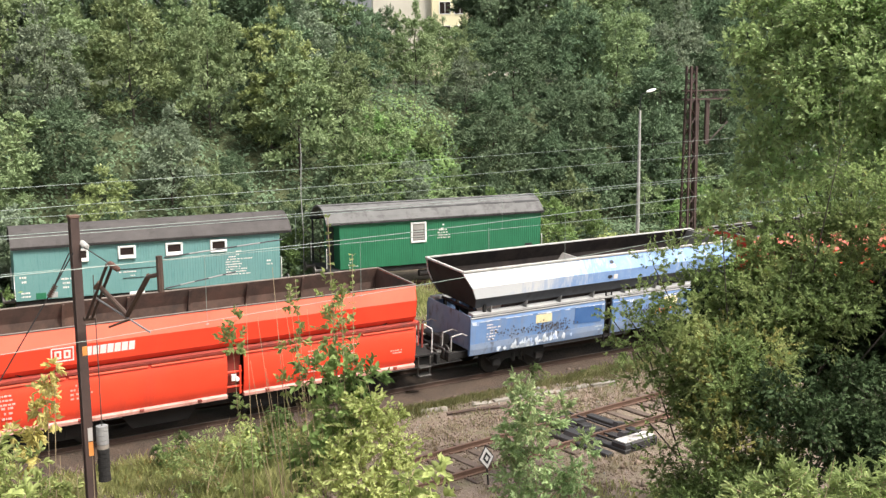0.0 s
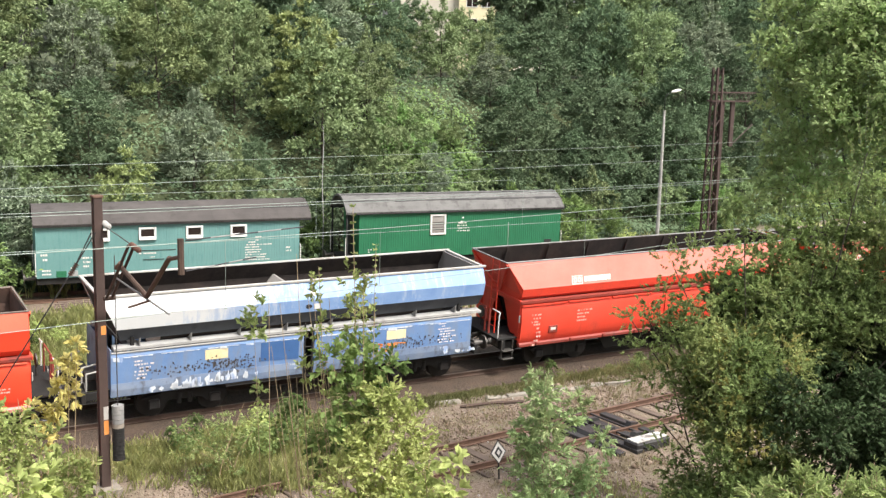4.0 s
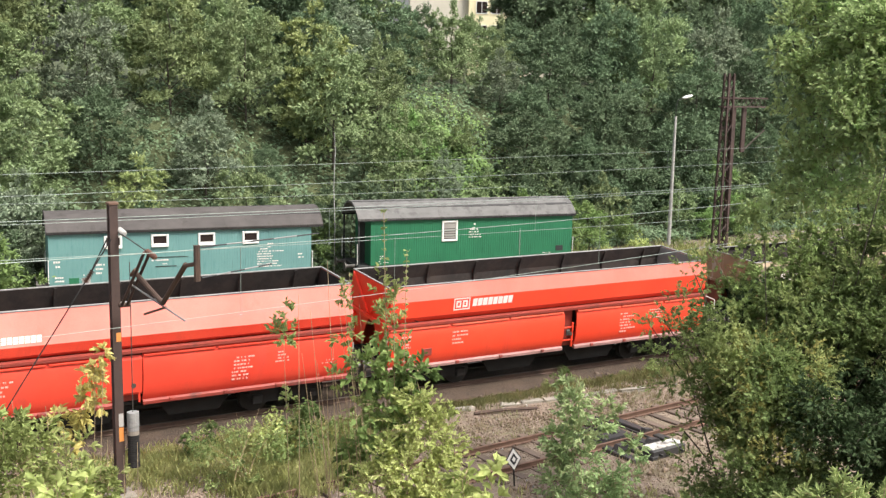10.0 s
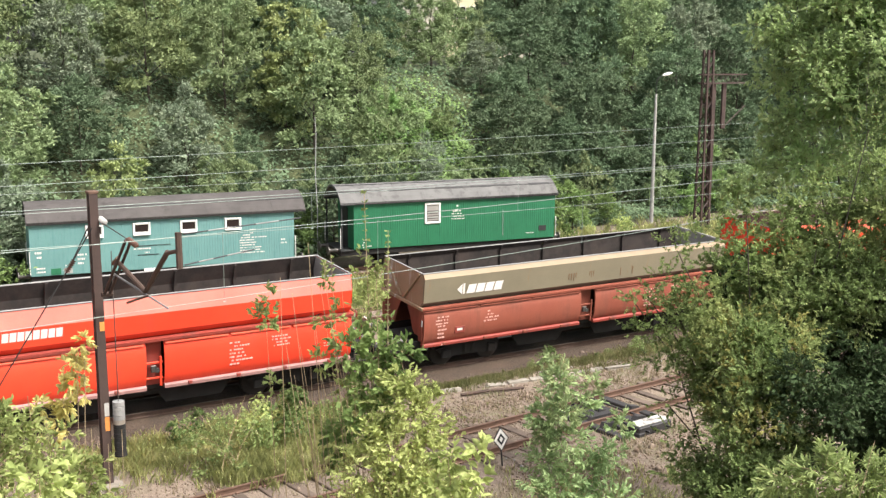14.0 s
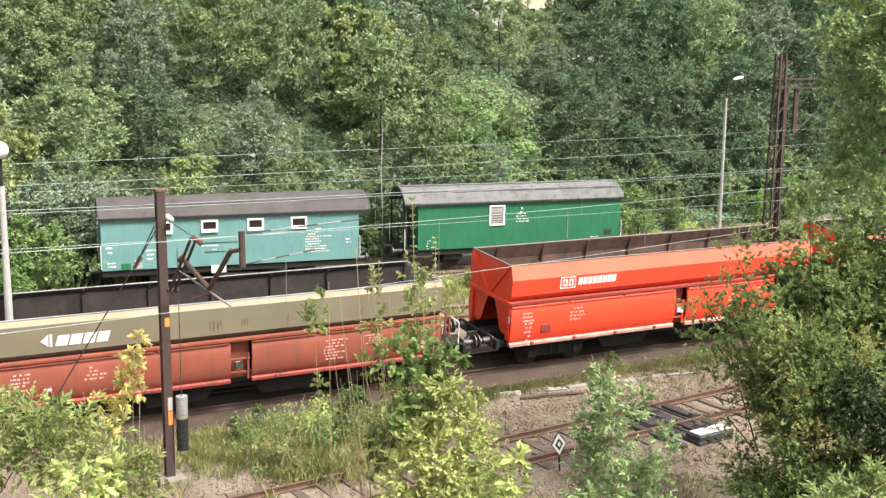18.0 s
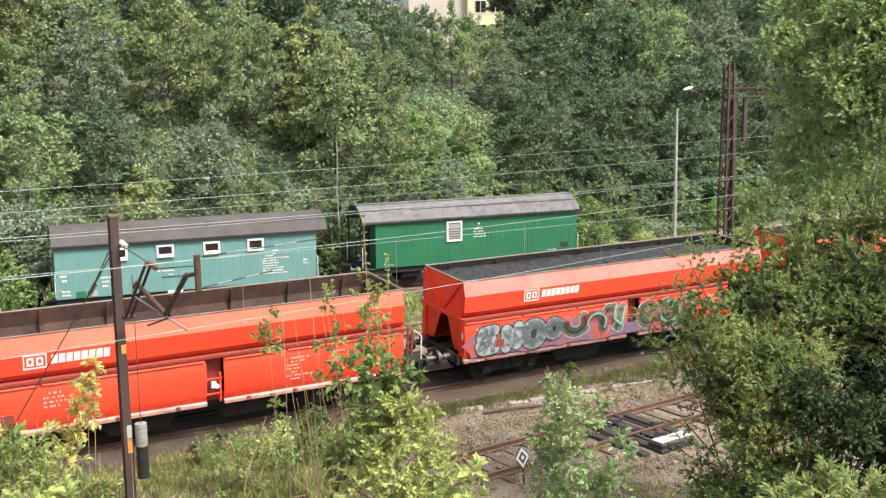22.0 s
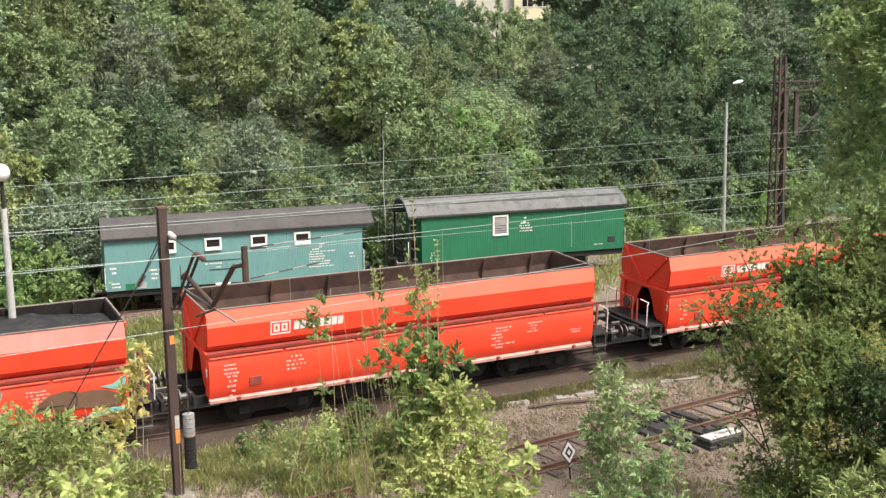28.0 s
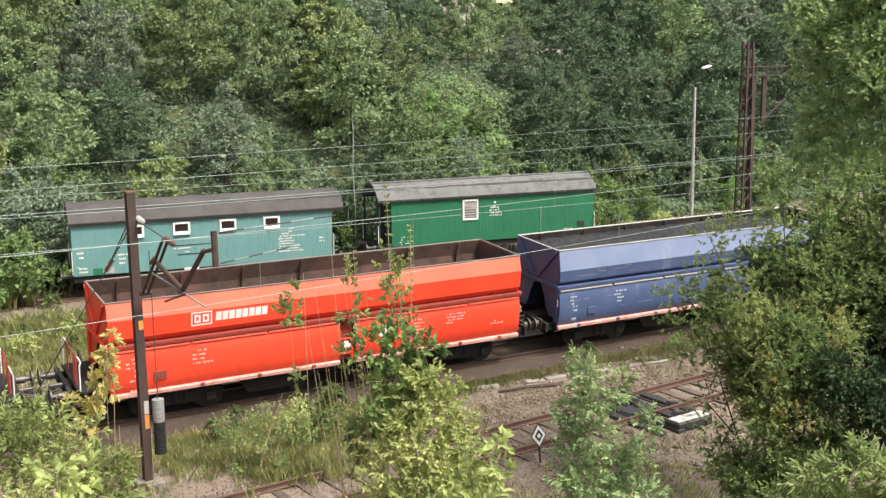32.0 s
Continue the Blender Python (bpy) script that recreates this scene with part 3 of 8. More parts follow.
M["coal"] = surf("coal_lumps", (0.010, 0.010, 0.011), (0.024, 0.023, 0.023), 7.0, 0.6, dirt=(0.034, 0.029, 0.026), dirt_at=(0.5, 0.7), dirt_scale=1.5, bump=0.5)
M["rust_run"] = surf("rust_run_stain", (0.17, 0.095, 0.05), (0.22, 0.13, 0.07), 6.0, 0.8)
M["ground"], M["bed"] = ground_mat(), bed_mat()

# ---- mesh tools ----
def box(bm, x0, x1, y0, y1, z0, z1, bevel=0.0, m=None):
    """An upright block between two corners, its edges rounded by bevel."""
    geo = bmesh.ops.create_cube(bm, size=1.0)["verts"]
    for v in geo:
        v.co = Vector(((x0 + x1) / 2 + v.co.x * (x1 - x0), (y0 + y1) / 2 + v.co.y * (y1 - y0), (z0 + z1) / 2 + v.co.z * (z1 - z0)))
    if m is not None:
        for v in geo:
            v.co = m @ v.co
    if bevel:
        edges = list({e for v in geo for e in v.link_edges})
        bmesh.ops.bevel(bm, geom=edges, offset=bevel, segments=1, affect="EDGES", profile=0.5)
    return bm


def tube(bm, a, b, r, n=8, r2=None):
    """A round bar from a to b."""
    a, b = Vector(a), Vector(b)
    d = b - a
    q = d.to_track_quat("Z", "Y").to_matrix()
    r2 = r if r2 is None else r2
    ring = [[], []]
    for i in range(n):
        c = Vector((math.cos(2 * math.pi * i / n), math.sin(2 * math.pi * i / n), 0))
        ring[0].append(bm.verts.new(a + q @ (c * r)))
        ring[1].append(bm.verts.new(b + q @ (c * r2)))
    for i in range(n):
        j = (i + 1) % n
        bm.faces.new((ring[0][i], ring[0][j], ring[1][j], ring[1][i]))
    bm.faces.new(ring[0][::-1])
    bm.faces.new(ring[1])
    return bm


def path_tube(bm, pts, r, n=6, taper=1.0):
    for i, (a, b) in enumerate(zip(pts, pts[1:])):
        k = len(pts) - 1
        tube(bm, a, b, r * (1 + (taper - 1) * i / k), n, r * (1 + (taper - 1) * (i + 1) / k))
    return bm


def prism(bm, profile, x0, x1, axis="x"):
    """A closed profile swept along one axis. The profile lists (y, z), or (x, z) where the sweep runs along y."""
    def at(u, v, s):
        return (s, u, v) if axis == "x" else (u, s, v)
    lo, hi = [bm.verts.new(at(u, v, x0)) for u, v in profile], [bm.verts.new(at(u, v, x1)) for u, v in profile]
    k = len(profile)
    for i in range(k):
        j = (i + 1) % k
        bm.faces.new((lo[i], lo[j], hi[j], hi[i]))
    bm.faces.new(lo[::-1])
    bm.faces.new(hi)
    return bm


def sheet(bm, rows, thick=0.0):
    """A skin through rows of points; thick gives it depth on the side that faces the middle plane."""
    P = np.array(rows, float)
    nr, nc = P.shape[:2]
    outer = [[bm.verts.new(p) for p in r] for r in P]
    for i in range(nr - 1):
        for j in range(nc - 1):
            bm.faces.new((outer[i][j], outer[i][j + 1], outer[i + 1][j + 1], outer[i + 1][j]))
    if not thick:
        return bm
    N = np.cross(np.gradient(P, axis=0), np.gradient(P, axis=1))
    N /= np.linalg.norm(N, axis=2, keepdims=True)
    mid = P.reshape(-1, 3).mean(0)
    away = N.reshape(-1, 3).mean(0)
    if (away[1] * mid[1] if abs(away[1] * mid[1]) > 0.05 else -away[2]) > 0:
        N = -N
    inner = [[bm.verts.new(p) for p in r] for r in P + N * thick]
    for i in range(nr - 1):
        for j in range(nc - 1):
            bm.faces.new((inner[i][j], inner[i + 1][j], inner[i + 1][j + 1], inner[i][j + 1]))
    ring = [(0, j) for j in range(nc)] + [(i, nc - 1) for i in range(1, nr)] + [(nr - 1, j) for j in range(nc - 2, -1, -1)] + [(i, 0) for i in range(nr - 2, 0, -1)]
    for (a, b), (c, d) in zip(ring, ring[1:] + ring[:1]):
        bm.faces.new((outer[a][b], inner[a][b], inner[c][d], outer[c][d]))
    return bm


def finish(bm, name, mat, smooth=False):
    bmesh.ops.recalc_face_normals(bm, faces=bm.faces)
    me = bpy.data.meshes.new(name)
    bm.to_mesh(me)
    bm.free()
    me.materials.append(mat)
    if smooth:
        me.shade_smooth()
        me.set_sharp_from_angle(angle=0.6)
    return me


def part(name, bm, mat, parent, label="", smooth=False):
    ob = new(name, finish(bm, name, mat, smooth) if isinstance(bm, bmesh.types.BMesh) else bm)
    ob.parent = parent
    return tagged(ob, label)


def thing(name, label, category, m=None, group="", kind=""):
    ob = new(name)
    ob.empty_display_size = 0.2
    if m is not None:
        ob.matrix_basis = m
    return tagged(ob, label, category, group, kind)


def solid(name, bm, mat, label, category, group="", kind="", m=None, smooth=False):
    ob = new(name, finish(bm, name, mat, smooth))
    if m is not None:
        ob.matrix_basis = m
    return tagged(ob, label, category, group, kind)


def B():
    return bmesh.new()


def np_mesh(name, verts, quads, mat):
    """A mesh from arrays of vertices and of faces with equal corners."""
    me = bpy.data.meshes.new(name)
    n, k = quads.shape
    me.vertices.add(len(verts))
    me.vertices.foreach_set("co", np.ascontiguousarray(verts, dtype=np.float32).ravel())
    me.loops.add(n * k)
    me.loops.foreach_set("vertex_index", np.ascontiguousarray(quads, dtype=np.int32).ravel())
    me.polygons.add(n)
    me.polygons.foreach_set("loop_start", np.arange(0, n * k, k, dtype=np.int32))
    me.update(calc_edges=True)
    me.materials.append(mat)
    return me


def leaf_arrays(rng, centre, out, size, wide=0.55, droop=0.25):
    """Folded leaf blades at the given centres, facing roughly along out."""
    n = len(centre)
    nor = out + rng.normal(0, 0.45, (n, 3)) + np.array((0, 0, 0.30))
    nor /= np.linalg.norm(nor, axis=1)[:, None] + 1e-9
    t = rng.normal(0, 1, (n, 3)) + np.array((0, 0, -droop))
    t -= nor * (t * nor).sum(1)[:, None]
    t /= np.linalg.norm(t, axis=1)[:, None] + 1e-9
    b = np.cross(nor, t)
    s = (size * rng.uniform(0.6, 1.35, n))[:, None]
    v = np.empty((n, 4, 3))
    v[:, 0] = centre - t * s * 0.5
    v[:, 1] = centre + b * s * wide * 0.5 + nor * s * 0.10 + t * s * 0.05
    v[:, 2] = centre + t * s * 0.5 - nor * s * 0.06
    v[:, 3] = centre - b * s * wide * 0.5 + nor * s * 0.10 + t * s * 0.05
    return v.reshape(-1, 3), np.arange(n * 4).reshape(-1, 4)

# ---- the ground and the lines of the tracks ----
TRAIN_TILT, LINE_Y = -0.0785, 30.10      # the running line drifts towards the near side as x grows; its y at x = 15


def lane(x, y):
    """Distance across the running line: 0 on its centre."""
    return (y - LINE_Y - TRAIN_TILT * (x - 15)) / math.hypot(1, TRAIN_TILT)


def height(x, y):
    """Lie of the land: near bank, siding terrace, track formation, wooded cutting slope."""
    def ease(v, a, b):
        t = min(1.0, max(0.0, (v - a) / (b - a)))
        return t * t * (3 - 2 * t)
    d = lane(x, y)
    z = 8.45 * (1 - ease(y, -3.0, 13.5)) + 0.56
    z += (-0.24 - 0.56) * ease(d, -4.9, -2.6)
    z += 0.10 * ease(d, -1.4, 1.6)
    z -= 0.02 * ease(d, 2.5, 4.0)
    up = ease(y, 49.0, 66.0)
    z += 9.0 * up + 1.0 * ease(y, 66.0, 120.0)
    rough = 0.05 if y < 47 else 0.05 + 0.4 * ease(y, 48, 54)
    if abs(d) < 2.2:
        rough = 0.015
    near = math.exp(-((x - 40) / 80) ** 2 - ((y - 30) / 60) ** 2)
    return z + rough * near * (noise.noise((x * 0.6, y * 0.6, 3.1)) + 0.6 * noise.noise((x * 1.7, y * 1.7, 7.7)))


def ground():
    xs = [-3000, -1200, -500, -200, -90, -50, -30] + [-20 + 0.7 * i for i in range(0, 145)] + [90, 100, 115, 140, 180, 260, 500, 1200, 3000]
    ys = [-3000, -1000, -300, -100, -40, -20, -10, -5] + [-3 + 0.55 * i for i in range(0, 140)] + [78, 84, 92, 105, 130, 180, 300, 700, 1500, 3000]
    verts = np.array([(x, y, height(x, y)) for y in ys for x in xs])
    w = len(xs)
    i = np.array([(r * w + c, r * w + c + 1, (r + 1) * w + c + 1, (r + 1) * w + c) for r in range(len(ys) - 1) for c in range(w - 1)])
    me = np_mesh("ground", verts, i, M["ground"])
    me.shade_smooth()
    ob = new("ground", me)
    tagged(ob, "brown trackside earth with ballast and thin grass, rising to a wooded slope", "ground", kind="structure")
    # the bed of the running line, the train's shade in its colour
    bm = B()
    rows = []
    for k in range(121):
        x = -30 + k * 1.2
        c = LINE_Y + TRAIN_TILT * (x - 15)
        rows.append([(x, c + o, height(x, c + o) + h) for o, h in
                     ((-2.5, -0.05), (-1.9, 0.05), (-1.2, 0.075), (0.0, 0.08), (1.2, 0.075), (1.9, 0.06), (2.6, -0.05))])
    sheet(bm, rows)
    ob = new("ballast_bed", finish(bm, "ballast_bed", M["bed"], True))
    tagged(ob, "brown ballast under the running line, darkened for the train's shade", "track bed", kind="structure")


ground()

RAIL = [(-0.07, 0.0), (0.07, 0.0), (0.07, 0.02), (0.015, 0.035), (0.015, 0.11), (0.036, 0.125), (0.036, 0.15), (-0.036, 0.15), (-0.036, 0.125), (-0.015, 0.11), (-0.015, 0.035), (-0.07, 0.02)]


def track(name, m, x0, x1, label, sleepers=True, top="rail", cant=0.0):
    """A line of two rails on sleepers; the origin lies on the centre at the height of the rail tops."""
    t = thing(name, label, "railway track", m, kind="structure")
    for s in (-1, 1):
        bm = B()
        n = 24
        prism(bm, [(u + s * 0.753, v - 0.15) for u, v in RAIL], x0, x1)
        r = part("rail", bm, M["rail_dark"] if top == "railtop" else M["rail"], t, "rusty steel rail")
        if top == "railtop":
            bm = B()
            box(bm, x0, x1, s * 0.753 - 0.03, s * 0.753 + 0.03, 0.0, 0.003)
            part("running_surface", bm, M["railtop"], r, "bright worn rail head")
    if sleepers:
        bm = B()
        box(bm, -0.12, 0.12, -1.28, 1.28, -0.31, -0.155, 0.015)
        me = finish(bm, "sleeper", M["sleeper"])
        bm = B()
        for s in (-1, 1):
            for q in (-0.1, 0.1):
                box(bm, -0.05, 0.05, s * 0.753 + q - 0.025, s * 0.753 + q + 0.025, -0.155, -0.115, 0.006)
        clip = finish(bm, "rail_fastening", M["rail"])
        rng = random.Random(name)
        k = int((x1 - x0) / 0.64)
        for i in range(k):
            s = part("sleeper", me, None, t)
            s.matrix_basis = pose(x0 + 0.3 + i * 0.64 + rng.uniform(-0.03, 0.03), rng.uniform(-0.04, 0.04), rng.uniform(0.008, 0.034), 0, 0, rng.uniform(-1.2, 1.2))
            c = part("rail_fastening", clip, None, s)
    return t


CANT = 4.04
track("running_line", pose(15, LINE_Y, 0.065, CANT, 0, math.degrees(math.atan(TRAIN_TILT))), -30, 75,
      "rusty running line with worn rail heads on dark ballast", sleepers=False, top="railtop")
track("siding_track", pose(15, 20.87, 0.74, 0, 0, 1.5), -14, 34, "rusty siding rails on weathered timber sleepers, half buried in gravel")
track("back_track", pose(20, 37.0, -0.02, 0, 0, -8.0), -28, 50, "rusty disused rails in grass behind the running line", sleepers=False)
track("storage_track", pose(12.28, 47.4, 0.02, 0, 0, -12.4), -16, 48, "rusty storage track under the parked vans", sleepers=False)

# ---- the moving train ----
BODY = 13.1
SIDE = [(1.19, 0.99), (1.27, 1.10), (1.32, 1.27), (1.345, 1.50), (1.35, 1.75), (1.338, 2.02), (1.305, 2.24), (1.26, 2.37)]      # bowed side doors, (half width, height)
HOP = [(1.12, 2.48), (1.27, 2.67), (1.27, 3.18), (1.06, 3.73)]                   # upper hopper
NEW_HOP = HOP
NAVY_HOP = [(1.12, 2.48), (1.27, 2.62), (1.27, 2.98), (1.06, 3.73)]
OLD_HOP = [(1.12, 2.48), (1.26, 2.60), (1.30, 2.84), (1.00, 3.73)]   # with a deep sloping shoulder
OLIVE_HOP = [(1.12, 2.48), (1.26, 2.66), (1.27, 3.50), (1.17, 3.73)]   # with tall upright flanks


def letters(n, h, w, gap, slant=0.0, bold=0.5):
    """Plain upright marks the size of capitals, in the plane of a wagon side: (x, z) corners."""
    out = []
    for i in range(n):
        x = i * (w + gap)
        out.append([(x, 0), (x + w, 0), (x + w + slant, h), (x + slant, h)])
    return out


def decal(name, polys, x, z, y, mat, parent, label="", lean=0.0, thick=0.006):
    """Flat painted shapes on a side that faces -y, 4 mm proud. lean moves them inward with height."""
    bm = B()
    for poly in polys:
        f = [bm.verts.new((x + u, y + lean * v, z + v)) for u, v in poly]
        b = [bm.verts.new((x + u, y + lean * v + thick, z + v)) for u, v in poly]
        bm.faces.new(f)
        k = len(poly)
        for i in range(k):
            j = (i + 1) % k
            bm.faces.new((f[i], b[i], b[j], f[j]))
    ob = part(name, bm, mat, parent, label)
    return tagged(ob, kind="stuff") if name.startswith("sprayed_") or name in ("data_block", "number_block", "notice_block", "tag", "stencil", "bleached_patch", "paint_scratch") else ob


def bars(rng, lines, w, h):
    """Illegible small writing: rows of short bars."""
    out = []
    for i in range(lines):
        x, z = rng.choice((0.0, 0.0, 0.06, 0.14)), -i * h * 1.5
        end = w * rng.uniform(0.35, 1.0)
        while x < end:
            d = rng.uniform(0.02, 0.10)
            out.append([(x, z), (x + d, z), (x + d, z + h * 0.62), (x, z + h * 0.62)])
            x += d + rng.choice((0.02, 0.025, 0.07))
    return out


def bogie(parent, x):
    bm = B()
    for s in (-1, 1):
        prism(bm, [(-1.25, 0.62), (-0.95, 0.36), (-0.7, 0.36), (-0.45, 0.52), (0.45, 0.52), (0.7, 0.36), (0.95, 0.36), (1.25, 0.62), (0.6, 0.78), (-0.6, 0.78)], s * 0.98 - 0.05, s * 0.98 + 0.05, "y")
        for q in (-0.9, 0.9):
            box(bm, q - 0.16, q + 0.16, s * 1.06 - 0.06, s * 1.06 + 0.06, 0.32, 0.60, 0.03)
        for q in (-0.16, 0.16):
            tube(bm, (q, s * 1.0, 0.40), (q, s * 1.0, 0.70), 0.08, 8)
    box(bm, -0.3, 0.3, -1.0, 1.0, 0.50, 0.82, 0.04)
    b = part("bogie", bm, M["frame"], parent, "grimy two-axle bogie")
    b.matrix_basis = pose(x, 0, 0)
    for q in (-0.9, 0.9):
        bm = B()
        for s in (-1, 1):
            tube(bm, (0, s * 0.69, 0), (0, s * 0.82, 0), 0.45, 24)
            tube(bm, (0, s * 0.66, 0), (0, s * 0.69, 0), 0.48, 24)
            for i in range(6):
                a = i * math.pi / 3
                tube(bm, (0.27 * math.cos(a), s * 0.815, 0.27 * math.sin(a)), (0.27 * math.cos(a), s * 0.83, 0.27 * math.sin(a)), 0.05, 6)
        tube(bm, (0, -1.05, 0), (0, 1.05, 0), 0.075, 10)
        w = part("wheelset", bm, M["wheel"], b)
        w.matrix_basis = pose(q, 0, 0.46)
    return b


def buffer_gear(parent, x, s):
    """Headstock, two buffers, hook and hoses at an end; s is +1 at the right end."""
    bm = B()
    box(bm, min(x, x + s * 0.12), max(x, x + s * 0.12), -1.22, 1.22, 0.86, 1.20, 0.015)
    part("headstock", bm, M["frame"], parent)
    for q in (-0.875, 0.875):
        bm = B()
        tube(bm, (x + s * 0.12, q, 1.05), (x + s * 0.42, q, 1.05), 0.11, 14)
        tube(bm, (x + s * 0.42, q, 1.05), (x + s * 0.58, q, 1.05), 0.075, 12)
        tube(bm, (x + s * 0.58, q, 1.05), (x + s * 0.62, q, 1.05), 0.235, 20)
        box(bm, min(x + s * 0.10, x + s * 0.16), max(x + s * 0.10, x + s * 0.16), q - 0.19, q + 0.19, 0.88, 1.22, 0.01)
        part("buffer", bm, M["steel"], parent, "greasy round buffer")
    bm = B()
    box(bm, min(x, x + s * 0.5), max(x, x + s * 0.5), -0.05, 0.05, 0.98, 1.10, 0.02)
    tube(bm, (x + s * 0.45, 0, 1.1), (x + s * 0.52, 0, 0.72), 0.03, 8)
    tube(bm, (x + s * 0.2, -0.09, 0.98), (x + s * 0.75, -0.05, 0.78), 0.025, 6)
    tube(bm, (x + s * 0.2, 0.09, 0.98), (x + s * 0.75, 0.05, 0.78), 0.025, 6)
    part("coupling", bm, M["steel"], parent)
    bm = B()
    path_tube(bm, [(x + s * 0.1, -0.4, 0.95), (x + s * 0.32, -0.42, 0.72), (x + s * 0.6, -0.36, 0.62), (x + s * 0.85, -0.3, 0.74)], 0.024, 6)
    part("brake_hose", bm, M["spray_black"], parent)


def platform_end(w, x, s, rail_mat):
    """Brakeman's deck beyond the hopper end with a hooped rail and steps."""
    bm = B()
    box(bm, min(x, x + s * 0.80), max(x, x + s * 0.80), -1.20, 1.20, 1.20, 1.27, 0.01)
    d = part("deck", bm, M["frame"], w, "black chequered end deck")
    for y in (-1.12, 1.12):
        bm = B()
        path_tube(bm, [(x + s * 0.74, y, 1.24), (x + s * 0.74, y, 2.02), (x + s * 0.70, y, 2.12), (x + s * 0.70, y * 0.62, 2.14)], 0.022, 6)
        part("handrail", bm, M["white"], w, "white-painted handrail")
    bm = B()
    for y in (-0.55, -0.30):
        box(bm, x + s * 0.72 - 0.035, x + s * 0.72 + 0.035, y - 0.02, y + 0.02, 1.25, 2.12, 0.006)
    path_tube(bm, [(x + s * 0.72, -0.30, 2.12), (x + s * 0.72, 0.60, 2.14), (x + s * 0.72, 0.60, 1.25)], 0.022, 6)
    part("end_rail", bm, rail_mat, w, "painted end railing")
    for y in (-1.22, 1.22):
        bm = B()
        for z in (0.55, 0.85):
            box(bm, x + s * 0.18, x + s * 0.62, y - 0.12, y + 0.12, z - 0.02, z + 0.02, 0.006) if s > 0 else box(bm, x - 0.62, x - 0.18, y - 0.12, y + 0.12, z - 0.02, z + 0.02, 0.006)
        for q in (0.18, 0.62):
            box(bm, x + s * q - 0.02, x + s * q + 0.02, y - 0.02, y + 0.02, 0.53, 1.2, 0.004)
        part("footstep", bm, M["steel"], w)
    bm = B()
    tube(bm, (x + s * 0.45, 0.35, 1.27), (x + s * 0.45, 0.35, 1.75), 0.025, 8)
    tube(bm, (x + s * 0.43, 0.35, 1.75), (x + s * 0.47, 0.35, 1.75), 0.20, 16)
    part("brake_wheel", bm, M["steel"], w)


def hopper_end(w, x, s, paint, legs, HOP=HOP, lining="inside"):
    """End plate with diagonal stays, and the sloping sheet and posts under it. s is +1 at the right end."""
    k = HOP
    bm = B()
    ring = [(-k[0][0], k[0][1]), (-k[1][0], k[1][1]), (-k[2][0], k[2][1]), (-k[3][0], k[3][1]), (k[3][0], k[3][1]), (k[2][0], k[2][1]), (k[1][0], k[1][1]), (k[0][0], k[0][1])]
    prism(bm, ring, min(x, x - s * 0.02), max(x, x - s * 0.02))
    part("end_plate", bm, paint, w)
    bm = B()
    prism(bm, [(y * 0.955, z - 0.03 if z > 3.5 else z + 0.01) for y, z in ring], min(x - s * 0.026, x - s * 0.05), max(x - s * 0.026, x - s * 0.05))
    part("end_lining", bm, M[lining], w, "stained inside of the end plate")
    bm = B()
    for y in (-1, 1):
        a, b = Vector((x + s * 0.035, y * 1.00, 3.66)), Vector((x + s * 0.035, y * 0.08, 2.55))
        d = (b - a).normalized()
        m = Matrix.Translation((a + b) / 2) @ d.to_track_quat("Z", "X").to_matrix().to_4x4()
        box(bm, -0.035, 0.035, -0.03, 0.03, -(b - a).length / 2, (b - a).length / 2, 0.004, m)
    box(bm, min(x, x + s * 0.07), max(x, x + s * 0.07), -1.30, 1.30, 2.38, 2.50, 0.01)
    part("end_stay", bm, paint, w)
    bm = B()
    prism(bm, [(x - s * 0.02, 2.46), (x - s * 2.1, 1.15), (x - s * 2.1, 1.05), (x - s * 0.02, 2.38)], -1.05, 1.05, "y")
    part("slope_sheet", bm, M["frame"], w)
    for y in (-1.16, 1.16):
        bm = B()
        prism(bm, [(x + s * 0.02, 2.42), (x - s * 0.45, 2.42), (x - s * 0.16, 2.0), (x - s * 0.14, 1.15), (x + s * 0.02, 1.15)], y - 0.10, y + 0.10, "y")
        part("end_post", bm, legs, w)
    for y in (-1, 1):
        bm = B()
        pan = [(1.18, 2.42), (0.06, 2.42), (0.22, 2.26), (0.40, 1.90), (0.55, 1.45), (0.70, 1.27), (1.18, 1.27)]
        prism(bm, [(y * a, b) for a, b in pan], min(x - s * 0.06, x - s * 0.08), max(x - s * 0.06, x - s * 0.08))
        part("end_skirt", bm, legs, w, "lower end sheet beside the arched opening")
    # inner stays near black, the end cavity's shadow in their colour
    for y in (-0.45, 0.45):
        bm = B()
        prism(bm, [(x - s * 0.25, 2.42), (x - s * 0.40, 2.42), (x - s * 0.95, 1.15), (x - s * 0.75, 1.15)], y - 0.05, y + 0.05, "y")
        part("slope_stay", bm, M["frame"], w)
    bm = B()
    box(bm, min(x + s * 0.03, x + s * 0.06), max(x + s * 0.03, x + s * 0.06), -1.32, -1.27, 1.78, 2.02, 0.005)
    part("grab_bar", bm, M["concrete"], w, "short pale grab bar")


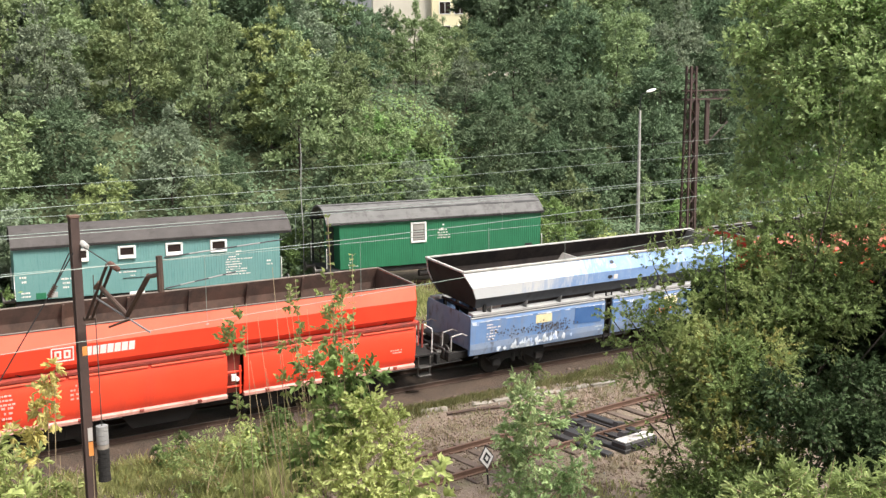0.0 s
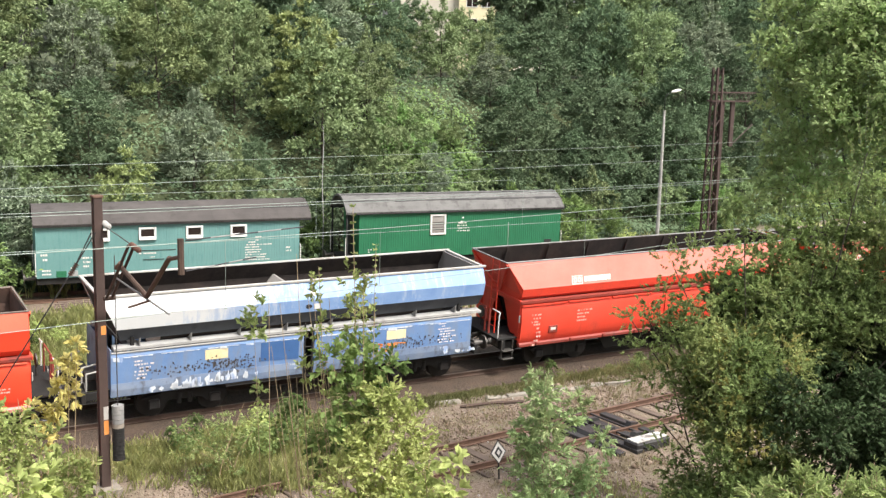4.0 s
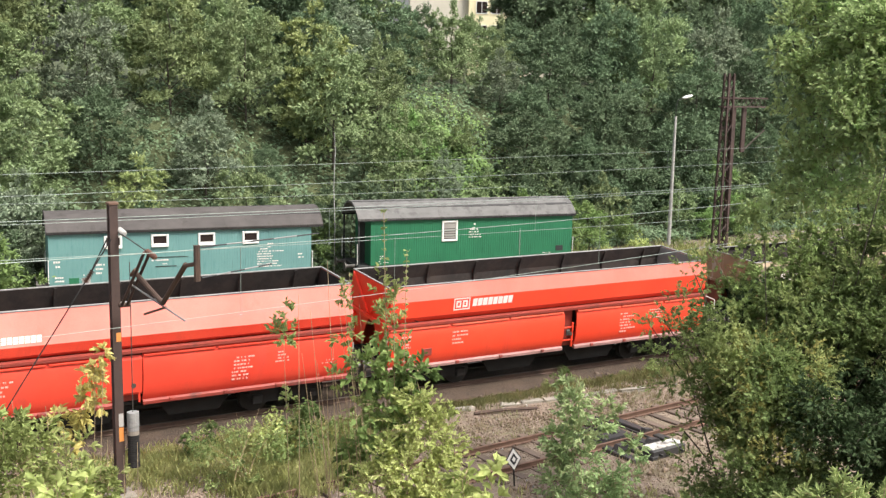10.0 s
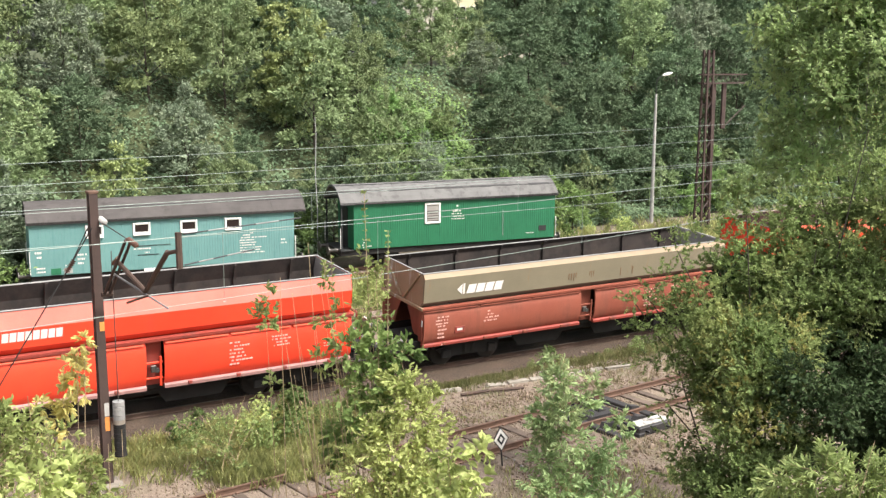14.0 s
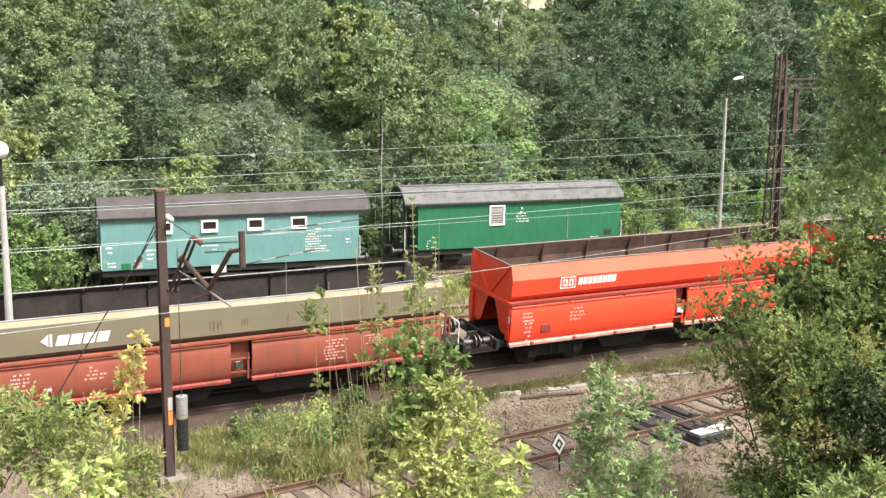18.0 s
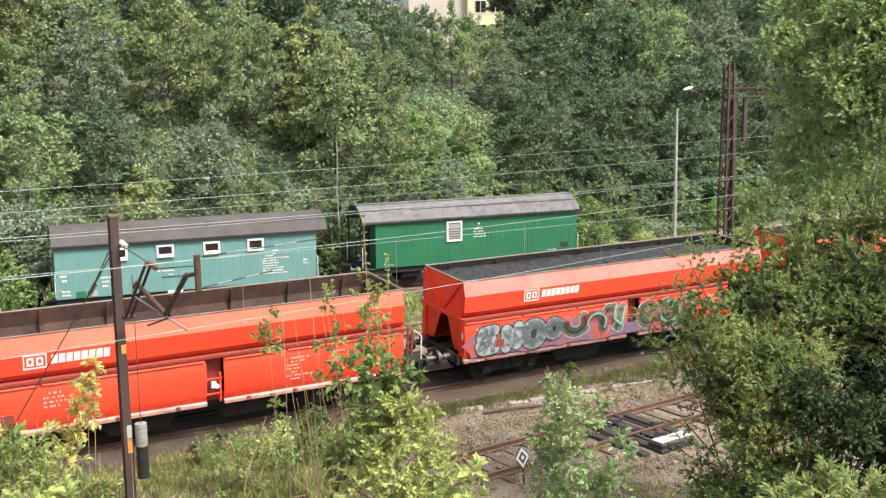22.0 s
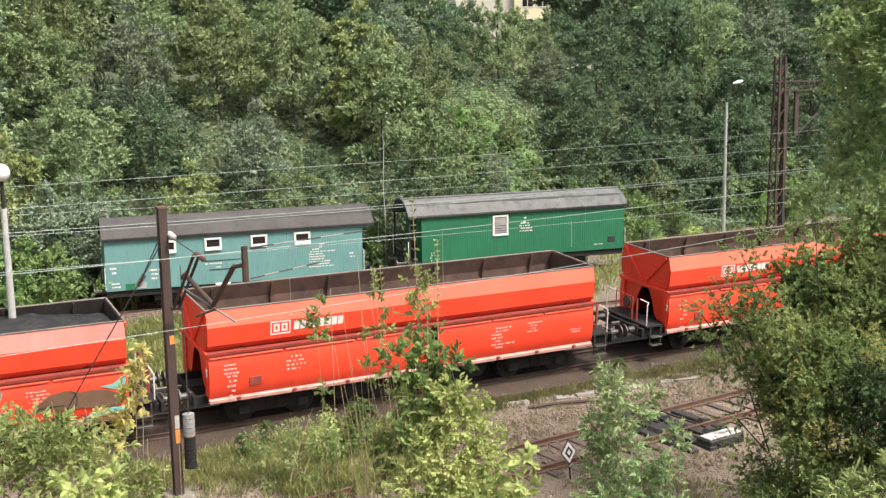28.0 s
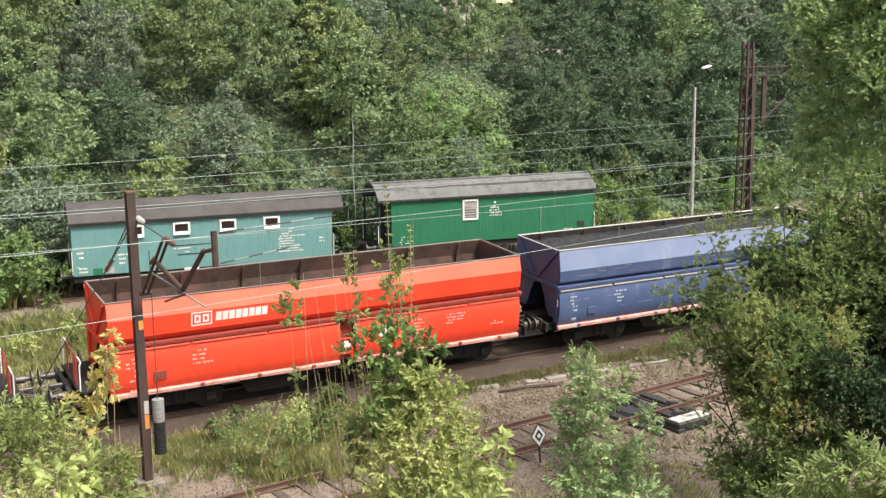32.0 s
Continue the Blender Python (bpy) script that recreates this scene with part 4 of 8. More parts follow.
def red_wagon(label, style="red", plat=1, group="open hopper wagons of the train", body=BODY, mid_gap=True, faded=False, top=""):
    paint = {"red": M["red"], "old": M["red_old"], "navy": M["navy"], "olive": M["oxide"]}[style]
    upper = {"red": M["red"], "old": M["red_old"], "navy": M["navy"], "olive": M["olive"]}[style]
    # red and navy shoulders take a colour that holds the sky's light
    topm = {"olive": M["beige"], "navy": M["navy_skylit"]}.get(style, M["red_pink"] if style == "old" else M["red_soft"] if faded else M["red_skylit"])
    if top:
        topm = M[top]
    railm = {"navy": M["navy"], "olive": M["oxide"]}.get(style, M["maroon"])
    sillm = {"red": M["sill_pale"], "navy": M["sill_pale"], "olive": M["maroon"], "old": M["maroon"]}[style]
    if faded and style == "red":
        sillm = M["sill_dull"]
    w = thing("hopper_wagon", label, "hopper wagon", group=group)
    L, th = body, 0.05
    rimm = M["rim"] if style == "navy" else M["rim_mid"] if style == "olive" else M["rim_mid"] if faded and not top else M["rim_dark"]
    lining = M["inside_rust"] if style == "red" and not faded else M["inside"]
    HOP = {"old": OLD_HOP, "olive": OLIVE_HOP, "navy": NAVY_HOP}.get(style, NEW_HOP)
    for s in (-1, 1):
        lo, face = B(), B()
        sheet(lo, [[(x, s * y, z) for y, z in HOP[1:3]] for x in (0, L)], th)
        part("hopper_side", lo, upper, w)
        under = B()
        sheet(under, [[(x, s * y, z) for y, z in HOP[:2]] for x in (0, L)], th)
        part("lower_flank", under, M["olive_shade"] if style == "olive" else upper, w)
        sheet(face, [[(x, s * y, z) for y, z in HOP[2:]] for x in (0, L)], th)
        part("hopper_shoulder", face, topm, w, "sloping upper side in a paler colour")
        inner = B()
        sheet(inner, [[(x, s * (y - 0.06), z) for y, z in (HOP[0], HOP[1], HOP[2], HOP[3])] for x in (0.03, L - 0.03)])
        part("inner_lining", inner, lining, w, "coal-stained inner wall")
        for i in range(7):
            bm = B()
            x = 0.9 + i * (L - 1.8) / 6
            (b1, z1), (b2, z2), (b3, z3) = HOP[1:]
            prism(bm, [(s * (b1 - 0.07), z1 + 0.05), (s * (b2 - 0.07), z2 - 0.02), (s * (b3 - 0.08), 3.70), (s * (b3 - 0.13), 3.70), (s * (b2 - 0.15), z2 - 0.04), (s * (b1 - 0.15), z1 + 0.05)], x - 0.04, x + 0.04)
            part("inner_rib", bm, lining, w)
        bm = B()
        box(bm, -0.03, L + 0.03, s * (HOP[3][0] - 0.01) - 0.03, s * (HOP[3][0] - 0.01) + 0.03, 3.71, 3.755, 0.01)
        part("top_rim", bm, rimm, w, "worn steel top rim")
        bm = B()
        prism(bm, [(s * 1.18, 2.38), (s * 1.34, 2.40), (s * 1.34, 2.475), (s * 1.18, 2.49)], -0.04, L + 0.04)
        part("waist_rail", bm, railm, w, "dark waist rail")
        # doors
        gap = (L * 0.455, L * 0.455 + 0.58) if style == "old" else (6.34, 6.97) if style == "olive" else (L * 0.515, L * 0.515 + 0.52) if mid_gap else (L * 0.5, L * 0.5 + 0.02)
        for x0, x1 in ((0.02, gap[0]), (gap[1], L - 0.02)):
            bm = B()
            sheet(bm, [[(x, s * y, z) for y, z in SIDE] for x in (x0, x1)], 0.06)
            d = part("side_door", bm, paint, w, "smooth curved discharge door", True)
            bm = B()
            for i in range(3):
                a = x0 + (x1 - x0) * i / 3 + 0.03
                prism(bm, [(s * 1.24, 2.325), (s * 1.335, 2.30), (s * 1.34, 2.335), (s * 1.25, 2.375)], a, a + (x1 - x0) / 3 - 0.09)
            # red doors: the lit upper edge is given the paler red
            part("door_lip", bm, M["red_skylit"] if style == "red" else M["rim"] if style == "navy" else paint, d, "paler lip along the top of the door")
            bm = B()
            prism(bm, [(s * 1.20, 0.93), (s * 1.33, 0.93), (s * 1.335, 1.02), (s * 1.285, 1.06), (s * 1.20, 1.06)], x0, x1)
            part("door_sill", bm, sillm, d, "pale lower edge")
            for i in range(4):
                bm = B()
                a = x0 + (x1 - x0) * (i + 0.5) / 4
                box(bm, a - 0.06, a + 0.06, s * 1.34 - 0.03, s * 1.34 + 0.03, 0.97, 1.06, 0.008)
                part("door_hinge", bm, railm, d)
        if mid_gap:
            bm = B()
            box(bm, gap[0] + 0.02, gap[1] - 0.02, s * 1.05 - 0.05, s * 1.05 + 0.05, 1.0, 2.36, 0.01)
            part("centre_post", bm, railm, w)
            if style == "old":
                bm = B()
                sheet(bm, [[(x, s * (y - 0.04), z) for y, z in ((1.34, 1.30), (1.35, 1.75), (1.33, 2.22), (1.29, 2.33))] for x in (gap[0] + 0.015, gap[1] - 0.015)], 0.03)
                part("centre_panel", bm, paint, w, "recessed red panel between the doors")
            bm = B()
            for z in (1.25, 1.72):
                box(bm, gap[0] + 0.02, gap[1] - 0.02, s * 1.22 - 0.03, s * 1.22 + 0.03, z - 0.025, z + 0.025, 0.006)
            box(bm, gap[1] - 0.12, gap[1] - 0.06, s * 1.24 - 0.03, s * 1.24 + 0.03, 1.0, 1.9, 0.006)
            part("door_linkage", bm, paint, w)
            bm = B()
            box(bm, gap[0] + 0.14, gap[0] + 0.30, s * 1.27 - 0.03, s * 1.27 + 0.03, 1.44, 1.66, 0.02)
            tube(bm, (gap[0] + 0.32, s * 1.25, 1.50), (gap[0] + 0.32, s * 1.32, 1.50), 0.07, 10)
            part("valve_box", bm, M["white"] if style == "red" and not faded else M["steel"], w, "small valve box")
    for x, s in ((0.0, -1), (L, 1)):
        hopper_end(w, x, s, M["streaked_rust"] if style == "olive" else upper, paint, HOP, "inside_pale" if style == "olive" or (style == "red" and faded and not top) else "inside_rust" if style == "red" and not faded else "inside")
        bm = B()
        box(bm, x - 0.03, x + 0.03, -HOP[3][0], HOP[3][0], 3.71, 3.755, 0.01)
        part("end_rim", bm, rimm, w)
    # the ridged floor between the doors
    bm = B()
    prism(bm, [(-1.05, 2.5), (-0.04, 1.35), (0.04, 1.35), (1.05, 2.5), (1.05, 2.44), (0.0, 1.2), (-1.05, 2.44)], 1.4, L - 1.4)
    part("hopper_floor", bm, M["inside"], w)
    for x0, x1 in ((0.05, 1.5), (L - 1.5, L - 0.05)):
        bm = B()
        hi, lo = (x0, x1) if x0 < 1 else (x1, x0)
        sheet(bm, [[(hi, y, 2.95), (lo, y, 2.30)] for y in (-1.18, 1.18)], 0.03)
        part("end_slope", bm, M["inside"], w)
    # running gear
    n_over, p_over = (0.05 if faded else 0.30), (0.50 if style == "old" else 0.88)
    xl, xr = (-p_over if plat < 0 else -n_over), (L + (p_over if plat > 0 else n_over))
    bm = B()
    box(bm, xl, xr, -0.30, 0.30, 0.84, 1.16, 0.02)
    for y in (-1.0, 1.0):
        box(bm, xl, xr, y - 0.06, y + 0.06, 0.86, 1.10, 0.01)
    for i in range(6):
        x = 1.2 + i * (L - 2.4) / 5
        box(bm, x - 0.06, x + 0.06, -1.15, 1.15, 0.86, 1.04, 0.01)
    part("underframe", bm, M["frame"], w, "grimy black steel underframe, underside shade in its colour")
    bm = B()
    tube(bm, (L * 0.42, -0.75, 0.72), (L * 0.56, -0.75, 0.72), 0.17, 14)
    tube(bm, (L * 0.36, 0.3, 0.66), (L * 0.60, 0.3, 0.66), 0.03, 6)
    part("brake_cylinder", bm, M["frame"], w)
    # unseen chutes of this wagon type, added to keep the underside dark
    for s in (-1, 1):
        for x0, x1 in ((0.9, 3.3), (3.6, L / 2 - 0.4), (L / 2 + 0.4, L - 3.6), (L - 3.3, L - 0.9)):
            bm = B()
            prism(bm, [(x0, 1.0), (x1, 1.0), (x1 - 0.45, 0.34), (x0 + 0.45, 0.34)], s * 0.93 - 0.04, s * 0.93 + 0.04, "y")
            part("discharge_chute", bm, M["frame"], w, "black sloping discharge chute that darkens the underside")
    buffer_gear(w, xl, -1)
    buffer_gear(w, xr, 1)
    if plat > 0:
        platform_end(w, L, 1, railm if style != "navy" else M["red"])
    elif plat < 0:
        platform_end(w, 0, -1, railm)
    for x in (2.0, L - 2.0):
        bogie(w, x)
    return w


def logo(w, x, y=-1.276, z=2.78, lean=0.0, k=1.0):
    """The operator's mark as plain white shapes: a framed block and a row of upright marks."""
    def ring(a, b, c, d, t):
        a, b, c, d, t = a * k, b * k, c * k, d * k, t * k
        return [[(a, b), (c, b), (c, b + t), (a, b + t)], [(a, d - t), (c, d - t), (c, d), (a, d)], [(a, b + t), (a + t, b + t), (a + t, d - t), (a, d - t)], [(c - t, b + t), (c, b + t), (c, d - t), (c - t, d - t)]]
    decal("logo_frame", ring(0, 0, 0.60, 0.38, 0.035), x, z, y, M["lettering"], w, "white outlined logo panel", lean)
    decal("logo_block", ring(0.09, 0.08, 0.27, 0.30, 0.055) + ring(0.33, 0.08, 0.51, 0.30, 0.055), x, z, y, M["lettering"], w, "", lean)
    decal("logo_word", letters(8, 0.24 * k, 0.165 * k, 0.03 * k, 0.02 * k), x + 0.70 * k, z + 0.08 * k, y + 0.08 * k * lean, M["lettering"], w, "row of bold white marks", lean)


def side_marks(w, seed, mat, body=BODY, badge=False, card=False, pocket="maroon"):
    rng = random.Random(seed)
    y = -1.352
    decal("data_block", bars(rng, 3, 0.50, 0.085) + [[(u + 0.08, v - 0.36) for u, v in q] for q in bars(rng, 6, 0.30, 0.10)], 0.45, 2.05, y, mat, w, "faded stencilled data")
    decal("number_block", bars(rng, 4, 0.62, 0.085), 2.3, 2.05, y, mat, w)
    decal("notice_block", bars(rng, 7, 0.80, 0.075), body * 0.70, 2.03, y, mat, w)
    decal("notice_block", bars(rng, 4, 0.65, 0.065), body * 0.80, 2.06, y, mat, w)
    decal("notice_block", bars(rng, 2, 0.5, 0.06), body - 1.0, 1.62, y, mat, w)
    bm = B()
    box(bm, 1.18, 1.55, y - 0.012, y + 0.03, 1.36, 1.62, 0.008)
    part("label_pocket", bm, M[pocket], w, "recessed dark label holder")
    if card:
        decal("label_card", [[(0, 0), (0.2, 0), (0.2, 0.09), (0, 0.09)]], 1.26, 1.46, y - 0.016, M["lettering"], w, "pale card")
    if badge:
        poly = [(0.2 * math.cos(a * math.pi / 10), 0.2 * math.sin(a * math.pi / 10)) for a in range(20)]
        decal("badge", [poly], body * 0.63, 1.85, y - 0.004, M["lettering"], w, "round white badge")
        decal("badge_mark", [[(-0.05, -0.1), (0.05, -0.1), (0.05, 0.1), (-0.05, 0.1)]], body * 0.63, 1.85, y - 0.008, M["spray_black"], w)


def blob(rng, rx, rz, n=16, rough=0.22, skew=0.0):
    out = []
    for i in range(n):
        a = 2 * math.pi * i / n
        r = 1 + rng.uniform(-rough, rough)
        out.append((rx * r * math.cos(a) + skew * rz * math.sin(a), rz * r * math.sin(a)))
    return out


def stroke(pts, width):
    """A painted stroke: short overlapping quads and round joints along a line, as flat shapes."""
    out = []
    for (x0, z0), (x1, z1) in zip(pts, pts[1:]):
        d = math.hypot(x1 - x0, z1 - z0) + 1e-6
        nx, nz = -(z1 - z0) / d * width / 2, (x1 - x0) / d * width / 2
        out.append([(x0 - nx, z0 - nz), (x1 - nx, z1 - nz), (x1 + nx, z1 + nz), (x0 + nx, z0 + nz)])
    for x, z in pts:
        out.append([(x + width / 2 * math.cos(k * math.pi / 4), z + width / 2 * math.sin(k * math.pi / 4)) for k in range(8)])
    return out


def arc(cx, cz, rx, rz, a0, a1, n=10):
    return [(cx + rx * math.cos(radians(a0 + (a1 - a0) * i / n)), cz + rz * math.sin(radians(a0 + (a1 - a0) * i / n))) for i in range(n + 1)]


def coal_load(w, L):
    """A lumpy heap of coal that nearly fills the hopper and sinks towards one end."""
    bm = B()
    nx, ny = 90, 16
    rows = []
    for i in range(nx):
        x = 0.12 + (L - 0.24) * i / (nx - 1)
        row = []
        for j in range(ny):
            v = j / (ny - 1) * 2 - 1
            z = 3.50 + 0.16 * (1 - v * v) * (0.6 + 0.4 * math.sin(x * 1.1)) - 0.30 * max(0.0, (x - L * 0.82) / (L * 0.18)) + 0.07 * noise.noise((x * 2.3, v * 3.0, 5.0)) + 0.05 * noise.noise((x * 6.1, v * 7.0, 2.0))
            row.append((x, v * 1.06, z))
        rows.append(row)
    sheet(bm, rows)
    part("coal_load", bm, M["coal"], w, "lumpy black coal load")


def graffiti(w):
    """Sprayed letters, scrolls and a long brown beast over the lower doors."""
    rng = random.Random(41)
    y = -1.354
    def put(name, x, z, rx, rz, mat, layer, skew=0.0, rough=0.18, n=20):
        decal(name, [blob(rng, rx, rz, n, rough, skew)], x, z, y - 0.004 * layer, M[mat], w)
    def line(name, pts, width, mat, layer):
        for i, poly in enumerate([stroke(pts, width)]):
            decal(name, poly, 0, 0, y - 0.004 * layer, M[mat], w)
    band = [(0.25 + 0.35 * k, 1.10) for k in range(28)]
    band += [(x, 1.42 + 0.16 * math.sin(x * 2.1) + 0.08 * math.sin(x * 5.3)) for x, _ in reversed(band)]
    decal("sprayed_ground", [band[:18] + band[-18:], band[17:39]], 0, 0, y + 0.002, M["spray_violet"], w, "violet and grey sprayed background")
    put("sprayed_ground", 1.9, 1.56, 1.75, 0.52, "spray_violet", 0, 0.0, 0.25)
    put("sprayed_ground", 5.0, 1.52, 1.7, 0.48, "spray_violet", 0, 0.0, 0.25)
    put("sprayed_ground", 8.5, 1.55, 1.35, 0.46, "spray_violet", 0, 0.0, 0.25)
    letters_ = ([(1.15, 1.98), (0.72, 1.94), (0.66, 1.74), (1.05, 1.64), (0.62, 1.46), (0.70, 1.32), (1.18, 1.34)],
                [(1.62, 1.30), (1.62, 1.92), (2.05, 1.36), (2.10, 1.98)], arc(2.72, 1.64, 0.34, 0.36, 0, 360, 14), arc(3.55, 1.72, 0.20, 0.22, 0, 360, 12))
    for pts in letters_:
        line("sprayed_outline", pts, 0.50, "spray_black", 1)
    for pts in letters_:
        line("sprayed_letter", pts, 0.41, "spray_grey", 2)
    for cx, cz, k in ((2.72, 1.64, 0.13), (3.55, 1.72, 0.07)):
        put("sprayed_letter_gap", cx, cz, k, k * 1.3, "spray_black", 3, 0.0, 0.1, 12)
    scrolls = (arc(4.45, 1.78, 0.42, 0.34, 160, 400), arc(5.25, 1.62, 0.40, 0.36, -40, 190), [(5.7, 1.35), (5.55, 1.75), (5.85, 2.15)], [(6.05, 2.15), (6.0, 1.7), (6.35, 1.4), (6.45, 2.1)],
               arc(7.65, 1.72, 0.34, 0.36, 20, 330), arc(8.55, 1.66, 0.46, 0.40, 200, 470), [(9.15, 1.40), (9.35, 1.75), (9.25, 2.12)], [(9.7, 2.2), (9.55, 1.75), (9.40, 1.42)])
    for pts in scrolls:
        line("sprayed_halo", pts, 0.44, "spray_pale", 1)
        line("sprayed_scroll", pts, 0.36, "spray_green", 2)
    for pts in scrolls[::2]:
        line("sprayed_edge", pts, 0.05, "spray_black", 3)
    for pts in scrolls[1::2]:
        line("sprayed_edge", [(x + 0.12, z + 0.06) for x, z in pts], 0.07, "spray_teal", 3)
    beast = [(10.62, 1.52), (10.78, 1.72), (11.05, 1.92), (11.45, 2.0), (11.85, 1.90), (12.15, 1.92), (12.55, 1.86), (12.95, 1.66), (12.9, 1.40), (12.4, 1.34), (11.9, 1.44), (11.5, 1.42), (11.1, 1.50), (10.8, 1.46)]
    decal("sprayed_beast", [beast], 0, 0, y - 0.008, M["spray_brown"], w, "long brown sprayed beast")
    line("sprayed_edge", [(10.66, 1.55), (11.0, 1.60), (11.4, 1.58)], 0.03, "spray_black", 4)
    line("sprayed_edge", arc(11.55, 1.70, 0.2, 0.28, -80, 80, 6), 0.03, "spray_black", 4)
    decal("sprayed_patch", [[(12.35, 1.98), (12.7, 2.02), (13.02, 2.28), (13.04, 1.9), (12.8, 1.84)]], 0, 0, y - 0.012, M["spray_teal"], w)
    decal("sprayed_patch", [[(11.9, 1.12), (13.05, 1.14), (13.05, 1.30), (12.5, 1.34), (12.2, 1.26)]], 0, 0, y + 0.012, M["spray_teal"], w)


def blue_wagon():
    """Older light-blue hopper: deep curved flanks, flared end lip, two flat doors with a ladder between."""
    w = thing("hopper_wagon", "weathered light-blue hopper wagon with a bleached, sprayed end", "hopper wagon", group="open hopper wagons of the train")
    L = 11.6
    prof = [raw(*q) for q in ((1.17, 2.50), (1.43, 2.89), (1.46, 3.28), (1.16, 3.79))]
    cut = lambda x, z: x + (3.93 - z) * 0.42 if x < 1 else x - (3.93 - z) * 0.08 if x > L - 1 else x
    for s in (-1, 1):
        for nm, i, mt, lab in (("lower_flank", 0, "flank_dark", "dark lower flank"), ("hopper_side", 1, "blue_wash", "light-blue flank, bleached at one end"), ("hopper_shoulder", 2, "blue_wash", "upper flank bleached white at one end")):
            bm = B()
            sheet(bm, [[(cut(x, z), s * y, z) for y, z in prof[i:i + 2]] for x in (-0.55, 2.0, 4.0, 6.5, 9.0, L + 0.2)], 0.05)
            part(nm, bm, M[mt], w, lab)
        bm = B()
        sheet(bm, [[(cut(x, z), s * (y - 0.07), z) for y, z in prof] for x in (-0.45, L + 0.1)])
        part("inner_lining", bm, M["inside"], w)
        bm = B()
        box(bm, -0.55, L + 0.3, s * 1.07 - 0.045, s * 1.07 + 0.045, 3.89, 3.96, 0.012)
        part("top_rim", bm, M["rim"], w, "bare worn top rim")
        bm = B()
        prism(bm, [(s * 1.02, 2.36), (s * 1.32, 2.38), (s * 1.32, 2.45), (s * 1.02, 2.47)], -0.2, L + 0.1)
        part("waist_rail", bm, M["rim_grey"], w, "chalky grey waist rail")
        for i in range(8):
            x = 0.5 + i * (L - 1.4) / 7
            bm = B()
            prism(bm, [(s * 1.00, 2.46), (s * 1.31, 2.46), (s * 1.335, 2.70), (s * 1.06, 2.50)], x - 0.015, x + 0.015)
            part("gusset", bm, M["rim_mid"], w)
        for k, (x0, x1) in enumerate(((-0.30, 5.42), (5.77, L - 0.25))):
            bm = B()
            prism(bm, [(s * 1.22, 1.0), (s * 1.30, 0.98), (s * 1.33, 1.2), (s * 1.33, 2.20), (s * 1.29, 2.32), (s * 1.20, 2.32)], x0, x1)
            d = part("side_door", bm, M["blue"], w, "grimy light-blue discharge door")
            bm = B()
            box(bm, x0 + 0.02, x1 - 0.02, s * 1.30 - 0.03, s * 1.30 + 0.03, 2.30, 2.345, 0.01)
            part("door_lip", bm, M["rim_grey"], d)
            bm = B()
            prism(bm, [(s * 1.30, 1.0), (s * 1.306, 0.99), (s * 1.337, 1.2), (s * 1.337, 1.40), (s * 1.33, 1.40)], x0, x1)
            part("door_band", bm, M["blue_grime"], d, "greyer lower band")
        bm = B()
        for y in (5.47, 5.72):
            box(bm, y - 0.025, y + 0.025, s * 1.28 - 0.02, s * 1.28 + 0.02, 0.75, 2.62, 0.005)
        for i in range(6):
            tube(bm, (5.47, s * 1.28, 0.95 + i * 0.3), (5.72, s * 1.28, 0.95 + i * 0.3), 0.015, 6)
        part("ladder", bm, M["frame"], w, "dark steel ladder between the doors")
    for x, s in ((-0.52, -1), (L + 0.17, 1)):
        bm = B()
        half = [(y - 0.04, z) for y, z in prof]
        ring = [(-y, z) for y, z in half] + half[::-1]
        lo, hi = [], []
        for y, z in ring:
            dx = (3.93 - z) * (-s) * (0.42 if s < 0 else 0.08)
            lo.append(bm.verts.new((x + dx, y, z)))
            hi.append(bm.verts.new((x + dx - s * 0.03, y, z)))
        bm.faces.new(lo)
        bm.faces.new(hi[::-1])
        for i in range(8):
            bm.faces.new((lo[i], lo[(i + 1) % 8], hi[(i + 1) % 8], hi[i]))
        part("end_plate", bm, M["frame"] if s < 0 else M["blue"], w)
        if s > 0:
            bm = B()
            prism(bm, [(y * 0.97, z - 0.02) for y, z in ring], x - 0.16, x - 0.12)
            part("end_lining", bm, M["inside_pale"], w, "dusty inside of the end plate")
        bm = B()
        box(bm, x - 0.05, x + 0.05, -1.08, 1.08, 3.89, 3.96, 0.012)
        part("end_rim", bm, M["rim"], w)
        bm = B()
        for y in (-1.15, -0.4, 0.4, 1.15):
            box(bm, min(x - s * 0.9, x - s * 0.8), max(x - s * 0.9, x - s * 0.8), y - 0.05, y + 0.05, 1.1, 2.7, 0.01)
        part("end_post", bm, M["frame"], w)
        bm = B()
        prism(bm, [(x - s * 0.6, 2.5), (x - s * 2.4, 1.2), (x - s * 2.4, 1.1), (x - s * 0.6, 2.42)], -1.0, 1.0, "y")
        part("slope_sheet", bm, M["frame"], w)
    bm = B()
    prism(bm, [(-1.0, 2.6), (0.0, 1.4), (1.0, 2.6), (1.0, 2.5), (0.0, 1.25), (-1.0, 2.5)], 1.2, L - 1.2)
    part("hopper_floor", bm, M["inside"], w)
    bm = B()
    prism(bm, [(5.20, 3.20), (5.42, 3.50), (5.48, 3.50), (5.70, 3.20)], -1.10, 1.10, "y")
    part("cross_tie", bm, M["inside_pale"], w, "pale dusty partition")
    bm = B()
    box(bm, -0.95, L, -0.3, 0.3, 0.84, 1.16, 0.02)
    for y in (-1.0, 1.0):
        box(bm, -0.95, L, y - 0.06, y + 0.06, 0.86, 1.1, 0.01)
    part("underframe", bm, M["frame"], w)
    buffer_gear(w, -0.95, -1)
    for y in (-0.62, 0.62, -1.14):
        bm = B()
